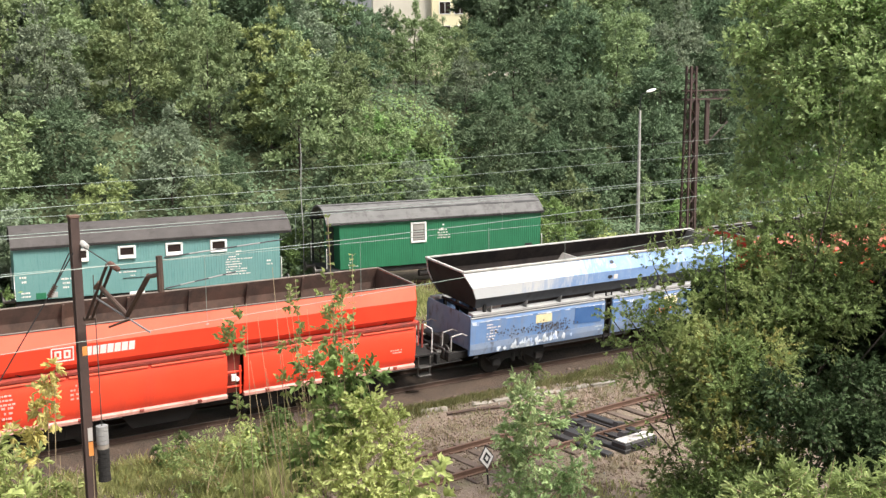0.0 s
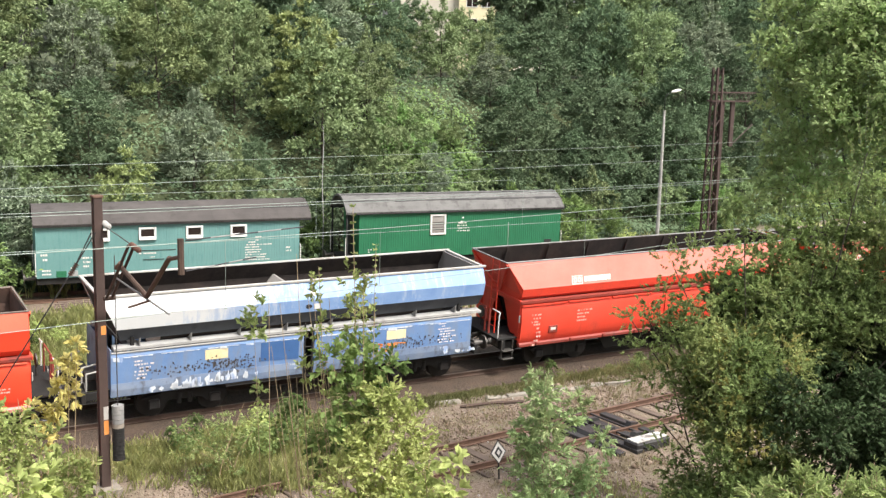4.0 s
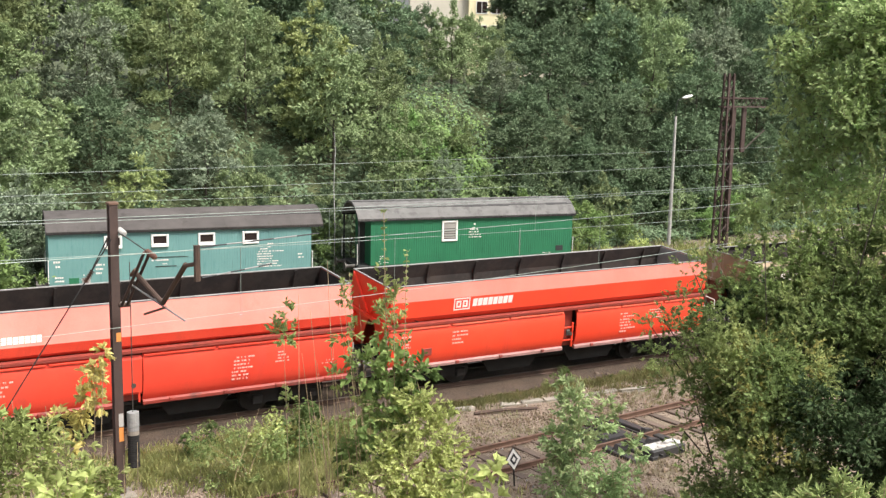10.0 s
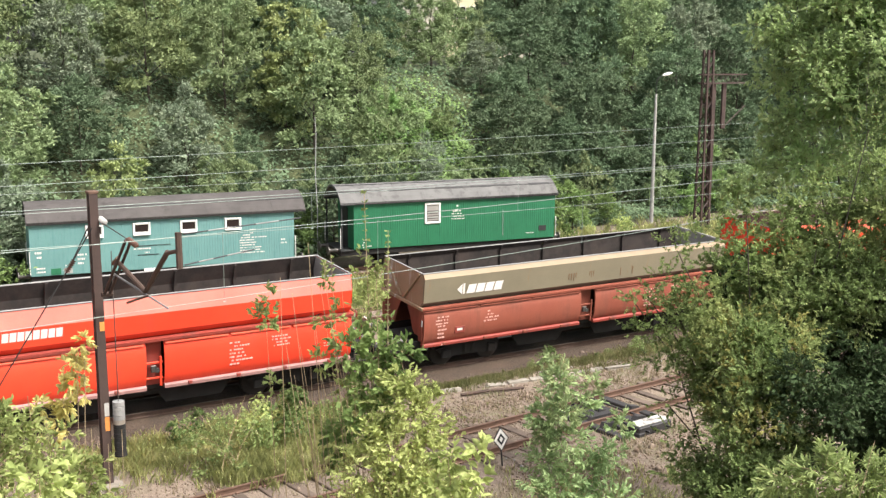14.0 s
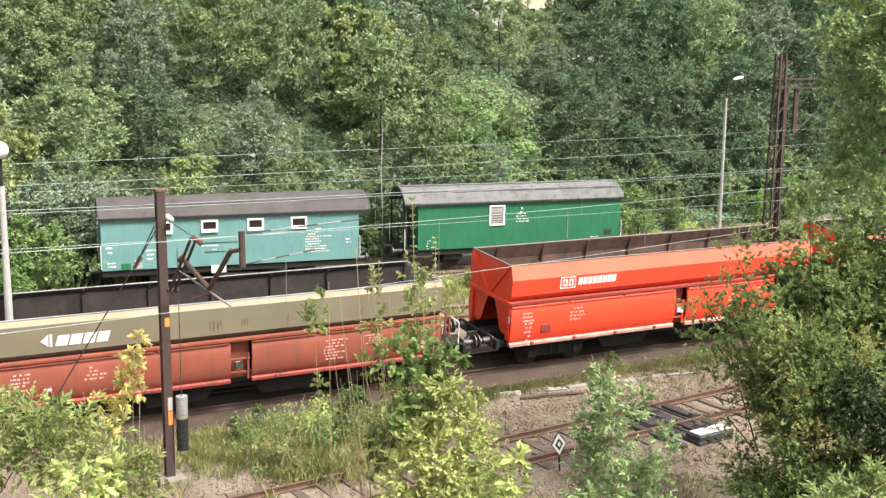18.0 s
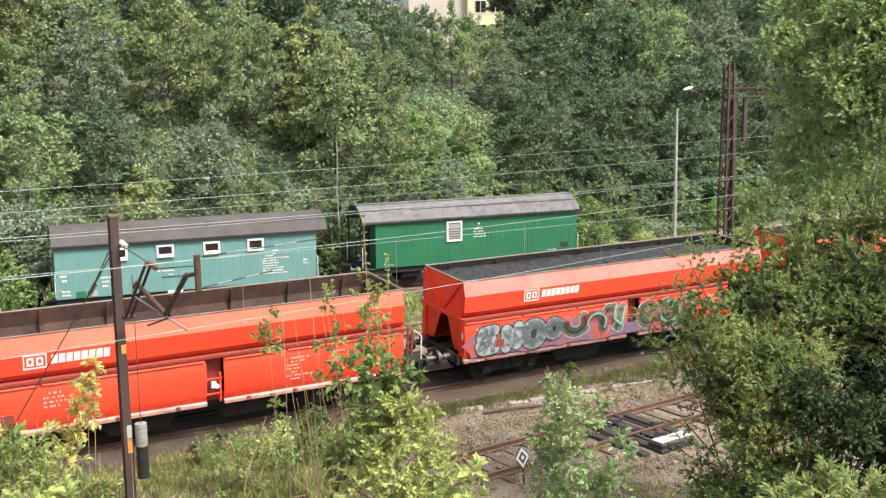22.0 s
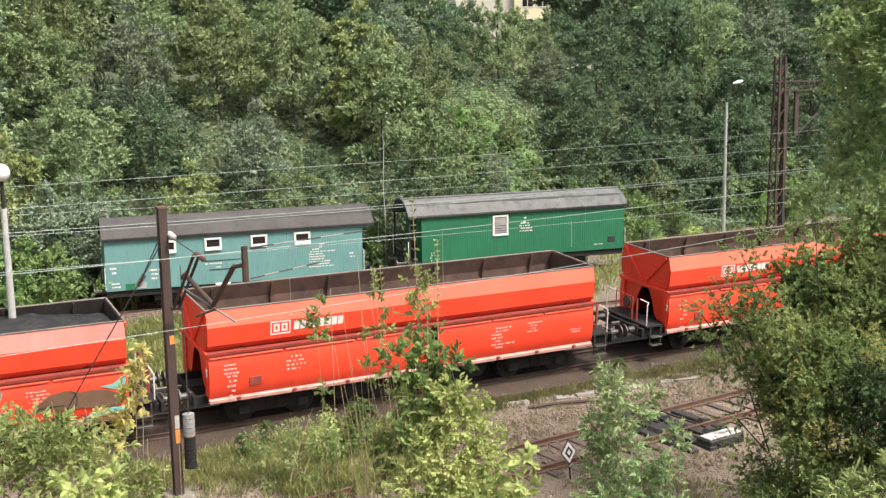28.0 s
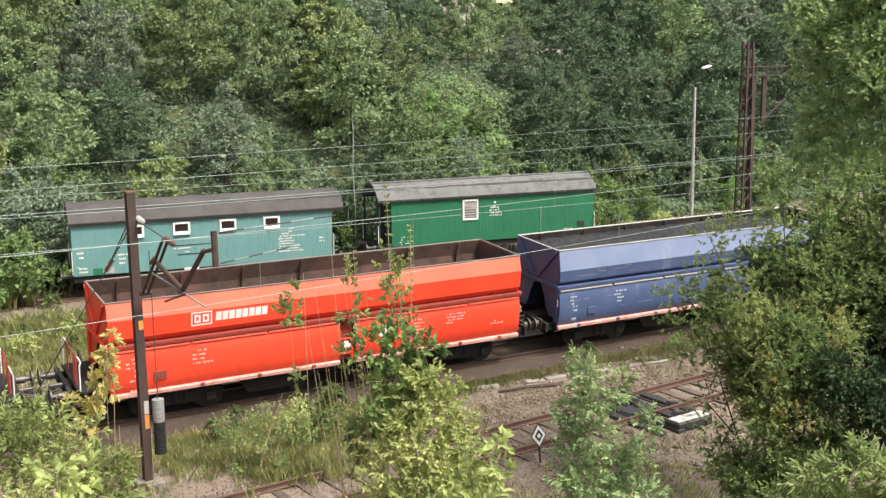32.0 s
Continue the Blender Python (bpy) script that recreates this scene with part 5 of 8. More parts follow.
        path_tube(bm, [(-0.92, y, 1.2), (-0.92, y, 1.72), (-0.55, y * 1.05, 1.80), (-0.36, y * 1.05, 1.70)], 0.026, 6)
        part("handrail", bm, M["rim"], w, "pale bent handrail")
    bm = B()
    box(bm, -0.80, -0.42, -0.30, 0.12, 1.16, 1.48, 0.03)
    part("brake_box", bm, M["steel"], w, "greasy brake box over the headstock")
    bm = B()
    tube(bm, (-0.62, 0.25, 1.30), (-0.62, 0.85, 1.30), 0.11, 12)
    part("air_tank", bm, M["steel"], w)
    bm = B()
    box(bm, -0.30, -0.26, -1.28, 1.28, 1.18, 2.40, 0.01)
    part("end_sheet", bm, M["blue_grime"], w, "blue sheet below the hopper end")
    buffer_gear(w, L, 1)
    for x in (1.9, L - 1.9):
        bogie(w, x)
    y = -1.338
    rng = random.Random(5)
    decal("placard", [[(0, 0), (0.68, 0), (0.68, 0.31), (0, 0.31)]], 2.37, 1.82, y, M["yellow"], w, "yellow placard")
    decal("placard", [[(0, 0), (0.68, 0), (0.68, 0.31), (0, 0.31)]], 8.23, 1.79, y, M["yellow"], w, "yellow placard")
    decal("blue_panel", [[(0, 0.05), (1.20, 0), (1.20, 0.64), (0, 0.66)]], 4.06, 1.52, y, M["cobalt"], w, "dark blue repainted panel")
    decal("tag", bars(rng, 2, 1.1, 0.13), 7.82, 1.58, y, M["orange"], w, "orange sprayed tag")
    decal("tag", stroke([(7.85, 1.42), (7.85, 1.68), (8.05, 1.66), (8.02, 1.54), (8.3, 1.44), (8.3, 1.66), (8.5, 1.50), (8.52, 1.66), (8.9, 1.62)], 0.045), 0, 0, y - 0.003, M["orange"], w)
    decal("data_block", bars(rng, 8, 0.62, 0.062), L - 1.5, 2.12, y, M["lettering"], w)
    decal("data_block", bars(rng, 6, 0.5, 0.07), 0.35, 2.0, y, M["lettering"], w)
    decal("data_block", bars(rng, 1, 0.4, 0.10), L - 1.45, 1.26, y, M["faded_blue_mark"], w)
    decal("data_block", bars(rng, 2, 0.35, 0.09), 5.0, 1.32, y, M["faded_blue_mark"], w)
    # bare whitish patches that run down to the sill
    patch = []
    for cx, n, lo in ((1.9, 30, 1.02), (2.75, 16, 1.10), (3.55, 7, 1.10), (L - 0.5, 8, 1.05)):
        for k in range(n):
            x, h = cx + rng.gauss(0, 0.34), rng.uniform(0.05, 0.34)
            patch.append([(x + u, lo + h / 2 + v) for u, v in blob(rng, rng.uniform(0.02, 0.10), h / 2, 9, 0.35)])
    decal("bleached_patch", patch, 0, 0, y - 0.001, M["bleach"], w, "bare whitish patches near the sill")
    # chalky wear along the upper edge of the doors
    worn = []
    for x0, x1 in ((-0.25, 5.38), (5.8, L - 0.3)):
        x = x0
        while x < x1:
            d = rng.uniform(0.12, 0.5)
            h = rng.uniform(0.015, 0.06) + (0.10 if rng.random() > 0.88 else 0)
            worn.append([(x, 2.19), (min(x + d, x1), 2.19), (min(x + d, x1) - 0.03, 2.19 - h), (x + 0.02, 2.19 - h * 0.7)])
            x += d + rng.choice((0.0, 0.02, 0.2))
    tagged(decal("worn_edge", worn, 0, 0, y, M["bleach"], w, "chalky worn upper door edge"), kind="stuff")
    marks = []
    for i in range(420):
        x, z = rng.choice((rng.gauss(2.2, 0.9), rng.gauss(3.1, 0.4), rng.gauss(9.4, 0.8), rng.gauss(7.2, 0.5))), rng.gauss(1.62, 0.12)
        if 0.4 < x < 5.2 or 5.95 < x < L - 0.4:
            marks.append([(x + u, z + v) for u, v in blob(rng, rng.uniform(0.006, 0.035), rng.uniform(0.008, 0.045), 8, 0.5)])
    tagged(decal("soot_stain", marks, 0, 0, y - 0.003, M["blue_soot"], w, "scattered sooty scratches"), kind="stuff")
    for nm, x, z, mt, shape in (("peep_hole", 5.68, 3.56, "spray_black", blob(rng, 0.10, 0.07, 10, 0.05)), ("stencil", 5.70, 3.44, "lettering", [(-0.10, -0.06), (0.12, -0.07), (0.10, 0.06), (-0.12, 0.05)]),
                                ("peep_hole", 5.53, 3.06, "spray_black", blob(rng, 0.11, 0.07, 10, 0.05)), ("stencil", 5.79, 3.05, "lettering", [(-0.09, -0.08), (0.09, -0.08), (0.09, 0.08), (-0.09, 0.08)])):
        steep = z > 3.28
        y0, z0 = raw(1.467 - 0.60 * (z - 3.28) if steep else 1.43 + 0.077 * (z - 2.89) + 0.008, z)
        decal(nm, [shape], x, z0, -y0, M[mt], w, "", 0.52 if steep else -0.07)
    return w


def emblem_marks(w):
    y = -1.276
    arrow = [[(0.0, 0.18), (0.20, 0.36), (0.20, 0.0)], [(0.23, 0.0), (0.30, 0.0), (0.30, 0.37), (0.23, 0.37)]]
    decal("emblem", arrow, 1.23, 2.84, y, M["lettering"], w, "cream arrow emblem")
    decal("emblem_word", letters(4, 0.31, 0.30, 0.05, 0.08, 0.55), 1.60, 2.84, y, M["lettering"], w, "cream block marks")
    rng = random.Random(12)
    runs = []
    for x in (5.75, 5.86, 5.97, 6.06, 6.66, 6.74, 6.83, 8.05, 8.6, 10.4, 12.2):
        h = rng.uniform(0.16, 0.34)
        runs.append([(x, 3.10 - h), (x + 0.018, 3.10 - h), (x + 0.03, 3.10), (x - 0.008, 3.10)])
    tagged(decal("rust_run", runs, 0, 0, y, M["rust_run"], w, "thin rusty runs"), kind="stuff")


SHAPE_Z = ((0.0, 0.0), (0.93, 0.885), (2.37, 2.267), (3.18, 3.119), (3.755, 3.621), (4.755, 4.59))
FLARE = {"new": ((0.0, 1.05), (2.37, 1.055), (3.18, 1.10), (3.755, 1.19)), "deep": ((0.0, 1.05), (2.45, 1.06), (3.02, 1.08), (3.93, 1.10))}


LOW_Z = ((0.0, 0.0), (0.93, 0.895), (2.37, 2.12), (2.48, 2.21), (3.50, 3.17), (3.755, 3.35), (4.755, 4.3))


def raw(y, z, flare="deep"):
    """The half width and height before settle() that end up at (y, z)."""
    zs, ys = np.array(SHAPE_Z), np.array(FLARE[flare])
    z0 = float(np.interp(z, zs[:, 1], zs[:, 0]))
    return y / float(np.interp(z0, ys[:, 0], ys[:, 1])), z0


def settle(w, flare="new", heights=SHAPE_Z):
    """Bring a wagon's body to its true proportions: heights and widths change with height, the running gear stays."""
    zs, ys = np.array(heights), np.array(FLARE[flare])
    for o in w.children_recursive:
        if o.name.startswith(("bogie", "wheelset", "buffer", "coupling", "brake_hose")):
            continue
        co = np.empty(len(o.data.vertices) * 3)
        o.data.vertices.foreach_get("co", co)
        co = co.reshape(-1, 3)
        co[:, 1] *= np.interp(co[:, 2], ys[:, 0], ys[:, 1])
        co[:, 2] = np.interp(co[:, 2], zs[:, 0], zs[:, 1])
        o.data.vertices.foreach_set("co", co.ravel())
        o.data.update()
    return w


def train():
    """All wagons of the train with the place of each one's left body end along the line at the start."""
    cars = []
    a = red_wagon("clean red hopper wagon with white operator marks, empty and rust-stained inside")
    logo(a, 1.85)
    side_marks(a, 1, M["faded"])
    cars.append((a, 6.62))
    cars.append((blue_wagon(), 22.06))
    c = red_wagon("older red hopper wagon with faded pinkish shoulders and dark load", "old", -1, body=12.75, faded=True)
    for o in c.children_recursive:      # this older body stands taller over the same sill
        if not o.name.startswith(("bogie", "wheelset", "buffer", "coupling")):
            for v in o.data.vertices:
                if v.co.z > 1.0:
                    v.co.z = 1.0 + (v.co.z - 1.0) * 1.075
                if v.co.x < 0.6 and v.co.z > 2.98 and not o.name.startswith("inner_rib"):      # the end leans out over the deck
                    v.co.x -= (v.co.z - 2.98) * 0.55
    bm = B()
    for y in (-0.62, -0.26):
        box(bm, -0.57, -0.53, y - 0.022, y + 0.022, 1.3, 3.95, 0.006)
    for k in range(8):
        tube(bm, (-0.55, -0.62, 1.55 + k * 0.31), (-0.55, -0.26, 1.55 + k * 0.31), 0.014, 6)
    part("ladder", bm, M["red_old"], c, "red ladder up the end plate")
    logo(c, 2.05, -1.296, 3.00, 0.315, 0.75)
    side_marks(c, 3, M["faded"], 12.75, card=True)
    cars.append((c, 35.34))
    d = red_wagon("red hopper wagon with pale sun-faded shoulders and white operator marks", faded=True)
    logo(d, 2.3)
    side_marks(d, 4, M["faded"])
    cars.append((d, 49.30))
    e = red_wagon("olive and rust-brown hopper wagon with a cream emblem", "olive", 1)
    emblem_marks(e)
    side_marks(e, 5, M["faded"], card=True)
    cars.append((e, 64.91))
    settle(a)
    for lab, x in (("bright red hopper wagon with white operator marks, empty inside", 80.48), ("bright red hopper wagon, its white marks clean, empty inside", 110.98)):
        cars.append((tagged(copy_thing(a, pose(0, 0, 0)), lab), x))
    g = red_wagon("coal-laden red hopper wagon with sprayed graffiti along its doors", faded=True, top="red_grimy")
    logo(g, 2.3)
    side_marks(g, 4, M["faded"])
    graffiti(g)
    coal_load(g, BODY)
    cars.append((g, 95.72))
    h = red_wagon("red hopper wagon with a round white badge and a brakeman's deck", "red", -1, body=13.25)
    logo(h, 2.3)
    side_marks(h, 9, M["faded"], badge=True)
    cars.append((h, 127.19))
    i = red_wagon("scratched dark-blue hopper wagon laden with coal", "navy", 1)
    rng = random.Random(21)
    cuts = []
    for _ in range(46):
        x, z, run = rng.uniform(0.2, 12.8), rng.choice((rng.uniform(1.1, 2.2), rng.uniform(2.66, 2.95))), rng.uniform(0.1, 0.7)
        deep = rng.uniform(0.006, 0.018)
        cuts.append([(x, z), (x + run, z + rng.uniform(-0.03, 0.03)), (x + run, z + deep), (x, z + deep)])
    decal("paint_scratch", [q for q in cuts if q[0][1] < 2.4], 0, 0, -1.352, M["rim_mid"], i, "pale scratches through the paint")
    decal("paint_scratch", [q for q in cuts if q[0][1] > 2.4], 0, 0, -1.276, M["rim_mid"], i, "pale scratches through the paint")
    coal_load(i, BODY)
    side_marks(i, 10, M["faded_blue_mark"], pocket="navy")
    cars.append((i, 141.96))
    for w in (d, g, h, i):
        settle(w)
    for w in (cars[1][0], c):
        settle(w, "deep")
    settle(e, "deep", LOW_Z)
    return cars


TRAIN = train()

# ---- the two parked vans ----
def van(label, m, L, paint, roof, windows, porch, marks, over, hatches=()):
    """A two-axle board-clad works van; the origin is the left near bottom corner of its body, x along, y away."""
    w = thing("works_van", label, "railway van", m, "parked works vans")
    W, H0, H1 = 2.5, 0.0, 2.25
    px = 0.65 if porch else 0.0
    bm = B()
    box(bm, px, L, 0.02, W - 0.02, H0, H1, 0.01)
    part("body", bm, paint, w)
    for y, s in ((0.0, -1), (W, 1)):
        bm = B()
        n = int((L - px) / 0.115)
        for i in range(n):
            a = px + i * (L - px) / n
            box(bm, a + 0.004, a + (L - px) / n - 0.004, min(y, y - s * 0.03), max(y, y - s * 0.03), H0 + 0.02, H1 - 0.02)
        tagged(part("board_cladding", bm, paint, w, "upright tongue-and-groove boards"), kind="stuff")
    bm = B()
    prof = []
    for i in range(15):
        u = -1 + 2 * i / 14
        prof.append((W / 2 + u * (W / 2 + 0.12), H1 + 0.02 + 0.72 * (1 - abs(u) ** 2.3)))
    prof += [(y, z - 0.09) for y, z in prof[::-1]]
    prism(bm, prof, -over[0], L + over[1])
    part("roof", bm, roof, w, "tarred felt roof", False)
    bm = B()
    for s in (0, 1):
        y = -0.10 if s == 0 else W + 0.10
        box(bm, -over[0] + 0.02, L + over[1] - 0.02, y - 0.02, y + 0.02, H1 - 0.10, H1 + 0.01, 0.005)
    part("eaves_board", bm, M["dark"], w, "dark eaves board")
    for i in range(9):
        bm = B()
        x = 0.03 - over[0] + i * (L + over[0] + over[1] - 0.06) / 8
        pr = [(y, z + 0.012) for y, z in prof[:15]] + [(y, z + 0.002) for y, z in prof[:15][::-1]]
        prism(bm, pr, x - 0.02, x + 0.02)
        part("roof_seam", bm, roof, w)
    rr = random.Random(len(label))
    for k in ((2, 5) if porch else (2,)):
        bm = B()
        x = 0.02 - over[0]
        while x < L + over[1] - 0.05:
            d = min(rr.uniform(0.25, 0.6), L + over[1] - 0.02 - x)
            a, b = Vector((0, *prof[k])), Vector((0, *prof[k + 1]))
            f0, f1 = rr.uniform(0.1, 0.35), rr.uniform(0.5, 0.75)
            q = [a.lerp(b, f0), a.lerp(b, f1)]
            prism(bm, [(q[0].y, q[0].z + 0.004), (q[1].y, q[1].z + 0.004), (q[1].y, q[1].z + 0.018), (q[0].y, q[0].z + 0.018)], x, x + d)
            x += d
        part("tar_joint", bm, M["tar"], w, "black tarred joint along the roof felt")
    for x, z, a, b in windows:
        bm = B()
        for q in ((x - a / 2, x - a / 2 + 0.095, z - b / 2, z + b / 2), (x + a / 2 - 0.095, x + a / 2, z - b / 2, z + b / 2),
                  (x - a / 2 + 0.095, x + a / 2 - 0.095, z - b / 2, z - b / 2 + 0.095), (x - a / 2 + 0.095, x + a / 2 - 0.095, z + b / 2 - 0.095, z + b / 2)):
            box(bm, q[0], q[1], -0.06, 0.01, q[2], q[3], 0.02)
        win = part("window", bm, M["white"], w, "white-framed window")
        bm = B()
        box(bm, x - a / 2 + 0.06, x + a / 2 - 0.06, -0.018, 0.0, z - b / 2 + 0.06, z + b / 2 - 0.06)
        part("pane", bm, M["glass"] if b < 0.6 else M["inside_pale"], win)
        bm = B()
        if b > 0.6:
            for k in range(5):
                box(bm, x - a / 2 + 0.07, x + a / 2 - 0.07, -0.026, -0.02, z - b / 2 + 0.12 + k * 0.12, z - b / 2 + 0.15 + k * 0.12)
            part("blind", bm, M["inside"], win, "grey slatted blind")
        else:
            box(bm, x - a / 2 + 0.01, x + a / 2 - 0.01, -0.10, 0.0, z - b / 2 - 0.05, z - b / 2 - 0.002, 0.012)
            part("sill", bm, M["white"], win)
    bm = B()
    box(bm, 0.0, L, 0.1, W - 0.1, -0.28, -0.02, 0.02)
    for x in (L * 0.22, L * 0.78):
        for y in (0.3, W - 0.3):
            box(bm, x - 0.5, x + 0.5, y - 0.06, y + 0.06, -0.55, -0.25, 0.02)
    tube(bm, (L * 0.42, 0.3, -0.5), (L * 0.58, 0.3, -0.5), 0.16, 12)
    part("underframe", bm, M["frame"], w, "dark steel underframe")
    for x in (L * 0.22, L * 0.78):
        bm = B()
        for y in (0.62, W - 0.62):
            tube(bm, (x, y - 0.06, -0.52), (x, y + 0.06, -0.52), 0.46, 22)
        tube(bm, (x, 0.3, -0.52), (x, W - 0.3, -0.52), 0.07, 8)
        part("wheelset", bm, M["wheel"], w)
    for x, s in ((0.0, -1), (L, 1)):
        for y in (0.5, W - 0.5):
            bm = B()
            tube(bm, (x, y, -0.05), (x + s * 0.45, y, -0.05), 0.09, 12)
            tube(bm, (x + s * 0.45, y, -0.05), (x + s * 0.5, y, -0.05), 0.22, 18)
            part("buffer", bm, M["steel"], w, "round buffer")
        for y in (-0.02, W + 0.02):
            bm = B()
            path_tube(bm, [(x + s * 0.01, y, 0.12), (x + s * 0.03, y - 0.05, 0.12), (x + s * 0.03, y - 0.05, 1.05), (x + s * 0.01, y, 1.05)], 0.018, 6)
            part("handrail", bm, M["white"], w, "white corner handrail")
    if porch:
        bm = B()
        for y in (0.05, W - 0.05):
            box(bm, 0.02, 0.10, y - 0.04, y + 0.04, -0.02, H1, 0.01)
        box(bm, 0.0, px, 0.0, W, -0.06, 0.0, 0.01)
        for z in (0.5, 1.0):
            tube(bm, (0.06, 0.05, z), (0.06, W - 0.05, z), 0.02, 6)
        part("porch", bm, M["dark"], w, "open end porch with a dark frame")
        bm = B()
        box(bm, px - 0.03, px, 0.9, 1.8, 0.0, 1.95, 0.01)
        part("door", bm, M["dark"], w, "dark end door")
    # hatches, a fixture box, dark line marks and a pale seam
    for x, z, a, b, mat in hatches:
        bm = B()
        box(bm, x, x + a, -0.022, 0.0, z, z + b, 0.004)
        part("hatch", bm, mat, w, "small flat strip on the side")
    rng = random.Random(label)
    for x, z, a, b, c in marks:
        decal("stencil", bars(rng, b, a, c), x, z, -0.012, M["lettering"], w, "small white stencilled data")
    return w


van("teal board-clad works van with four white windows, on the storage track", pose(12.02, 46.18, 1.0, 0, 0, -12.2), 11.2, M["teal"], M["felt"],
    [(x, 1.79, 0.74, 0.50) for x in (2.58, 4.51, 6.50, 8.43)], False,
    [(0.12, 0.95, 0.5, 2, 0.13), (0.22, 0.30, 0.35, 2, 0.10), (1.22, 0.36, 0.42, 2, 0.12), (1.80, 0.78, 0.45, 3, 0.12), (4.15, 0.88, 1.2, 1, 0.09), (8.72, 1.20, 1.2, 8, 0.075), (9.05, 1.42, 0.6, 2, 0.09), (10.58, 0.90, 0.42, 2, 0.10), (4.6, 0.72, 0.3, 1, 0.06)], (0.10, 0.52), ((0.78, 0.04, 0.40, 0.26, M["green"]), (1.30, 0.06, 0.34, 0.24, M["rim_grey"]), (4.3, 0.62, 0.9, 0.03, M["dark"]), (4.1, 1.02, 1.6, 0.025, M["dark"])))
van("dark green board-clad works van with one white-framed window, parked", pose(25.71, 44.38, 1.0, 0, 0, -13.0), 11.35, M["green"], M["felt_pale"],
    [(4.65, 1.56, 0.82, 1.01)], True,
    [(5.85, 1.82, 0.28, 2, 0.13), (5.66, 1.58, 0.75, 4, 0.085), (1.05, 0.42, 0.25, 4, 0.08), (1.3, 0.12, 0.5, 1, 0.06), (9.65, 0.28, 0.5, 1, 0.07)], (0.03, 0.12), ((10.45, 0.38, 0.40, 0.26, M["dark"]), (8.42, 0.25, 0.022, 1.30, M["rim_grey"])))


def loose_bits():
    bm = B()
    box(bm, -0.32, 0.32, -0.02, 0.02, -0.17, 0.17, 0.006)
    solid("white_board", bm, M["white"], "white board fixed to the lower edge of the parked teal van", "board", m=pose(16.75, 45.08, 0.88, 0, 0, -12.2))
    bm = B()
    path_tube(bm, [(0, 0, 0), (0.03, 0, 2.6), (-0.05, 0, 4.4), (0.02, 0, 6.3), (-0.03, 0, 7.1)], 0.022, 6, 0.6)
    solid("antenna_pole", bm, M["rim_grey"], "thin pale pole between the parked vans", "pole", m=pose(26.1, 47.34, 0.0))


loose_bits()


# ---- masts, lamps and wires ----
def left_mast():
    base = Vector((7.37, 23.28, 0.70))
    w = thing("catenary_mast", "brown steel catenary mast with faded orange bands", "catenary mast", pose(*base, 0.3, -0.4, 0))
    for y in (-0.065, 0.065):
        bm = B()
        prism(bm, [(-0.10, 0.0), (0.10, 0.0), (0.09, 6.56), (-0.09, 6.56)], y - 0.03, y + 0.03, "y")
        part("channel", bm, M["mast"], w, "rolled steel channel")
    for i in range(14):
        z = 0.3 + i * 0.46
        bm = B()
        box(bm, -0.085, 0.085, -0.036, 0.036, z, z + 0.12)
        part("batten", bm, M["mast"], w)
    bm = B()
    box(bm, -0.11, 0.11, -0.11, 0.11, 6.54, 6.60, 0.01)
    part("cap", bm, M["rail"], w)
    for z, h, mat in ((3.55, 0.20, "orange"), (1.62, 0.30, "rim"), (1.28, 0.32, "orange")):
        bm = B()
        box(bm, -0.02, 0.085, -0.1005, -0.0955, z, z + h)
        part("warning_band", bm, M[mat], w, "faded warning band")
    bm = B()
    box(bm, -0.3, 0.3, -0.32, 0.32, -0.4, 0.06, 0.03)
    part("foot", bm, M["stone"], w, "concrete foot")
    return w


left_mast()


def counterweight():
    w = thing("counterweight", "stack of dark cast tension weights hanging beside the mast", "counterweight", pose(7.62, 23.07, 1.40))
    bm = B()
    tube(bm, (0, 0, 0), (0, 0, 0.04), 0.14, 16)
    part("base_disc", bm, M["frame"], w)
    for i in range(8):
        bm = B()
        tube(bm, (0, 0, 0.04 + i * 0.1), (0, 0, 0.13 + i * 0.1), 0.128 if i % 2 else 0.132, 16)
        part("weight", bm, M["frame"] if i < 7 else M["stone"], w)
    for i in range(4):
        bm = B()
        tube(bm, (0, 0, 0.84 + i * 0.105), (0, 0, 0.935 + i * 0.105), 0.13, 16)
        part("weight", bm, M["rim_mid"], w, "grey concrete weight")
    bm = B()
    tube(bm, (0, 0, 1.2), (0, 0, 4.6), 0.012, 6)
    part("rod", bm, M["steel"], w)


counterweight()


def insulator(bm, a, b, r=0.06):
    a, b = Vector(a), Vector(b)
    n = 6
    for i in range(n):
        p, q = a.lerp(b, i / n), a.lerp(b, (i + 0.55) / n)
        tube(bm, p, q, r, 10, r * 0.6)
        tube(bm, q, a.lerp(b, (i + 1) / n), r * 0.45, 8)


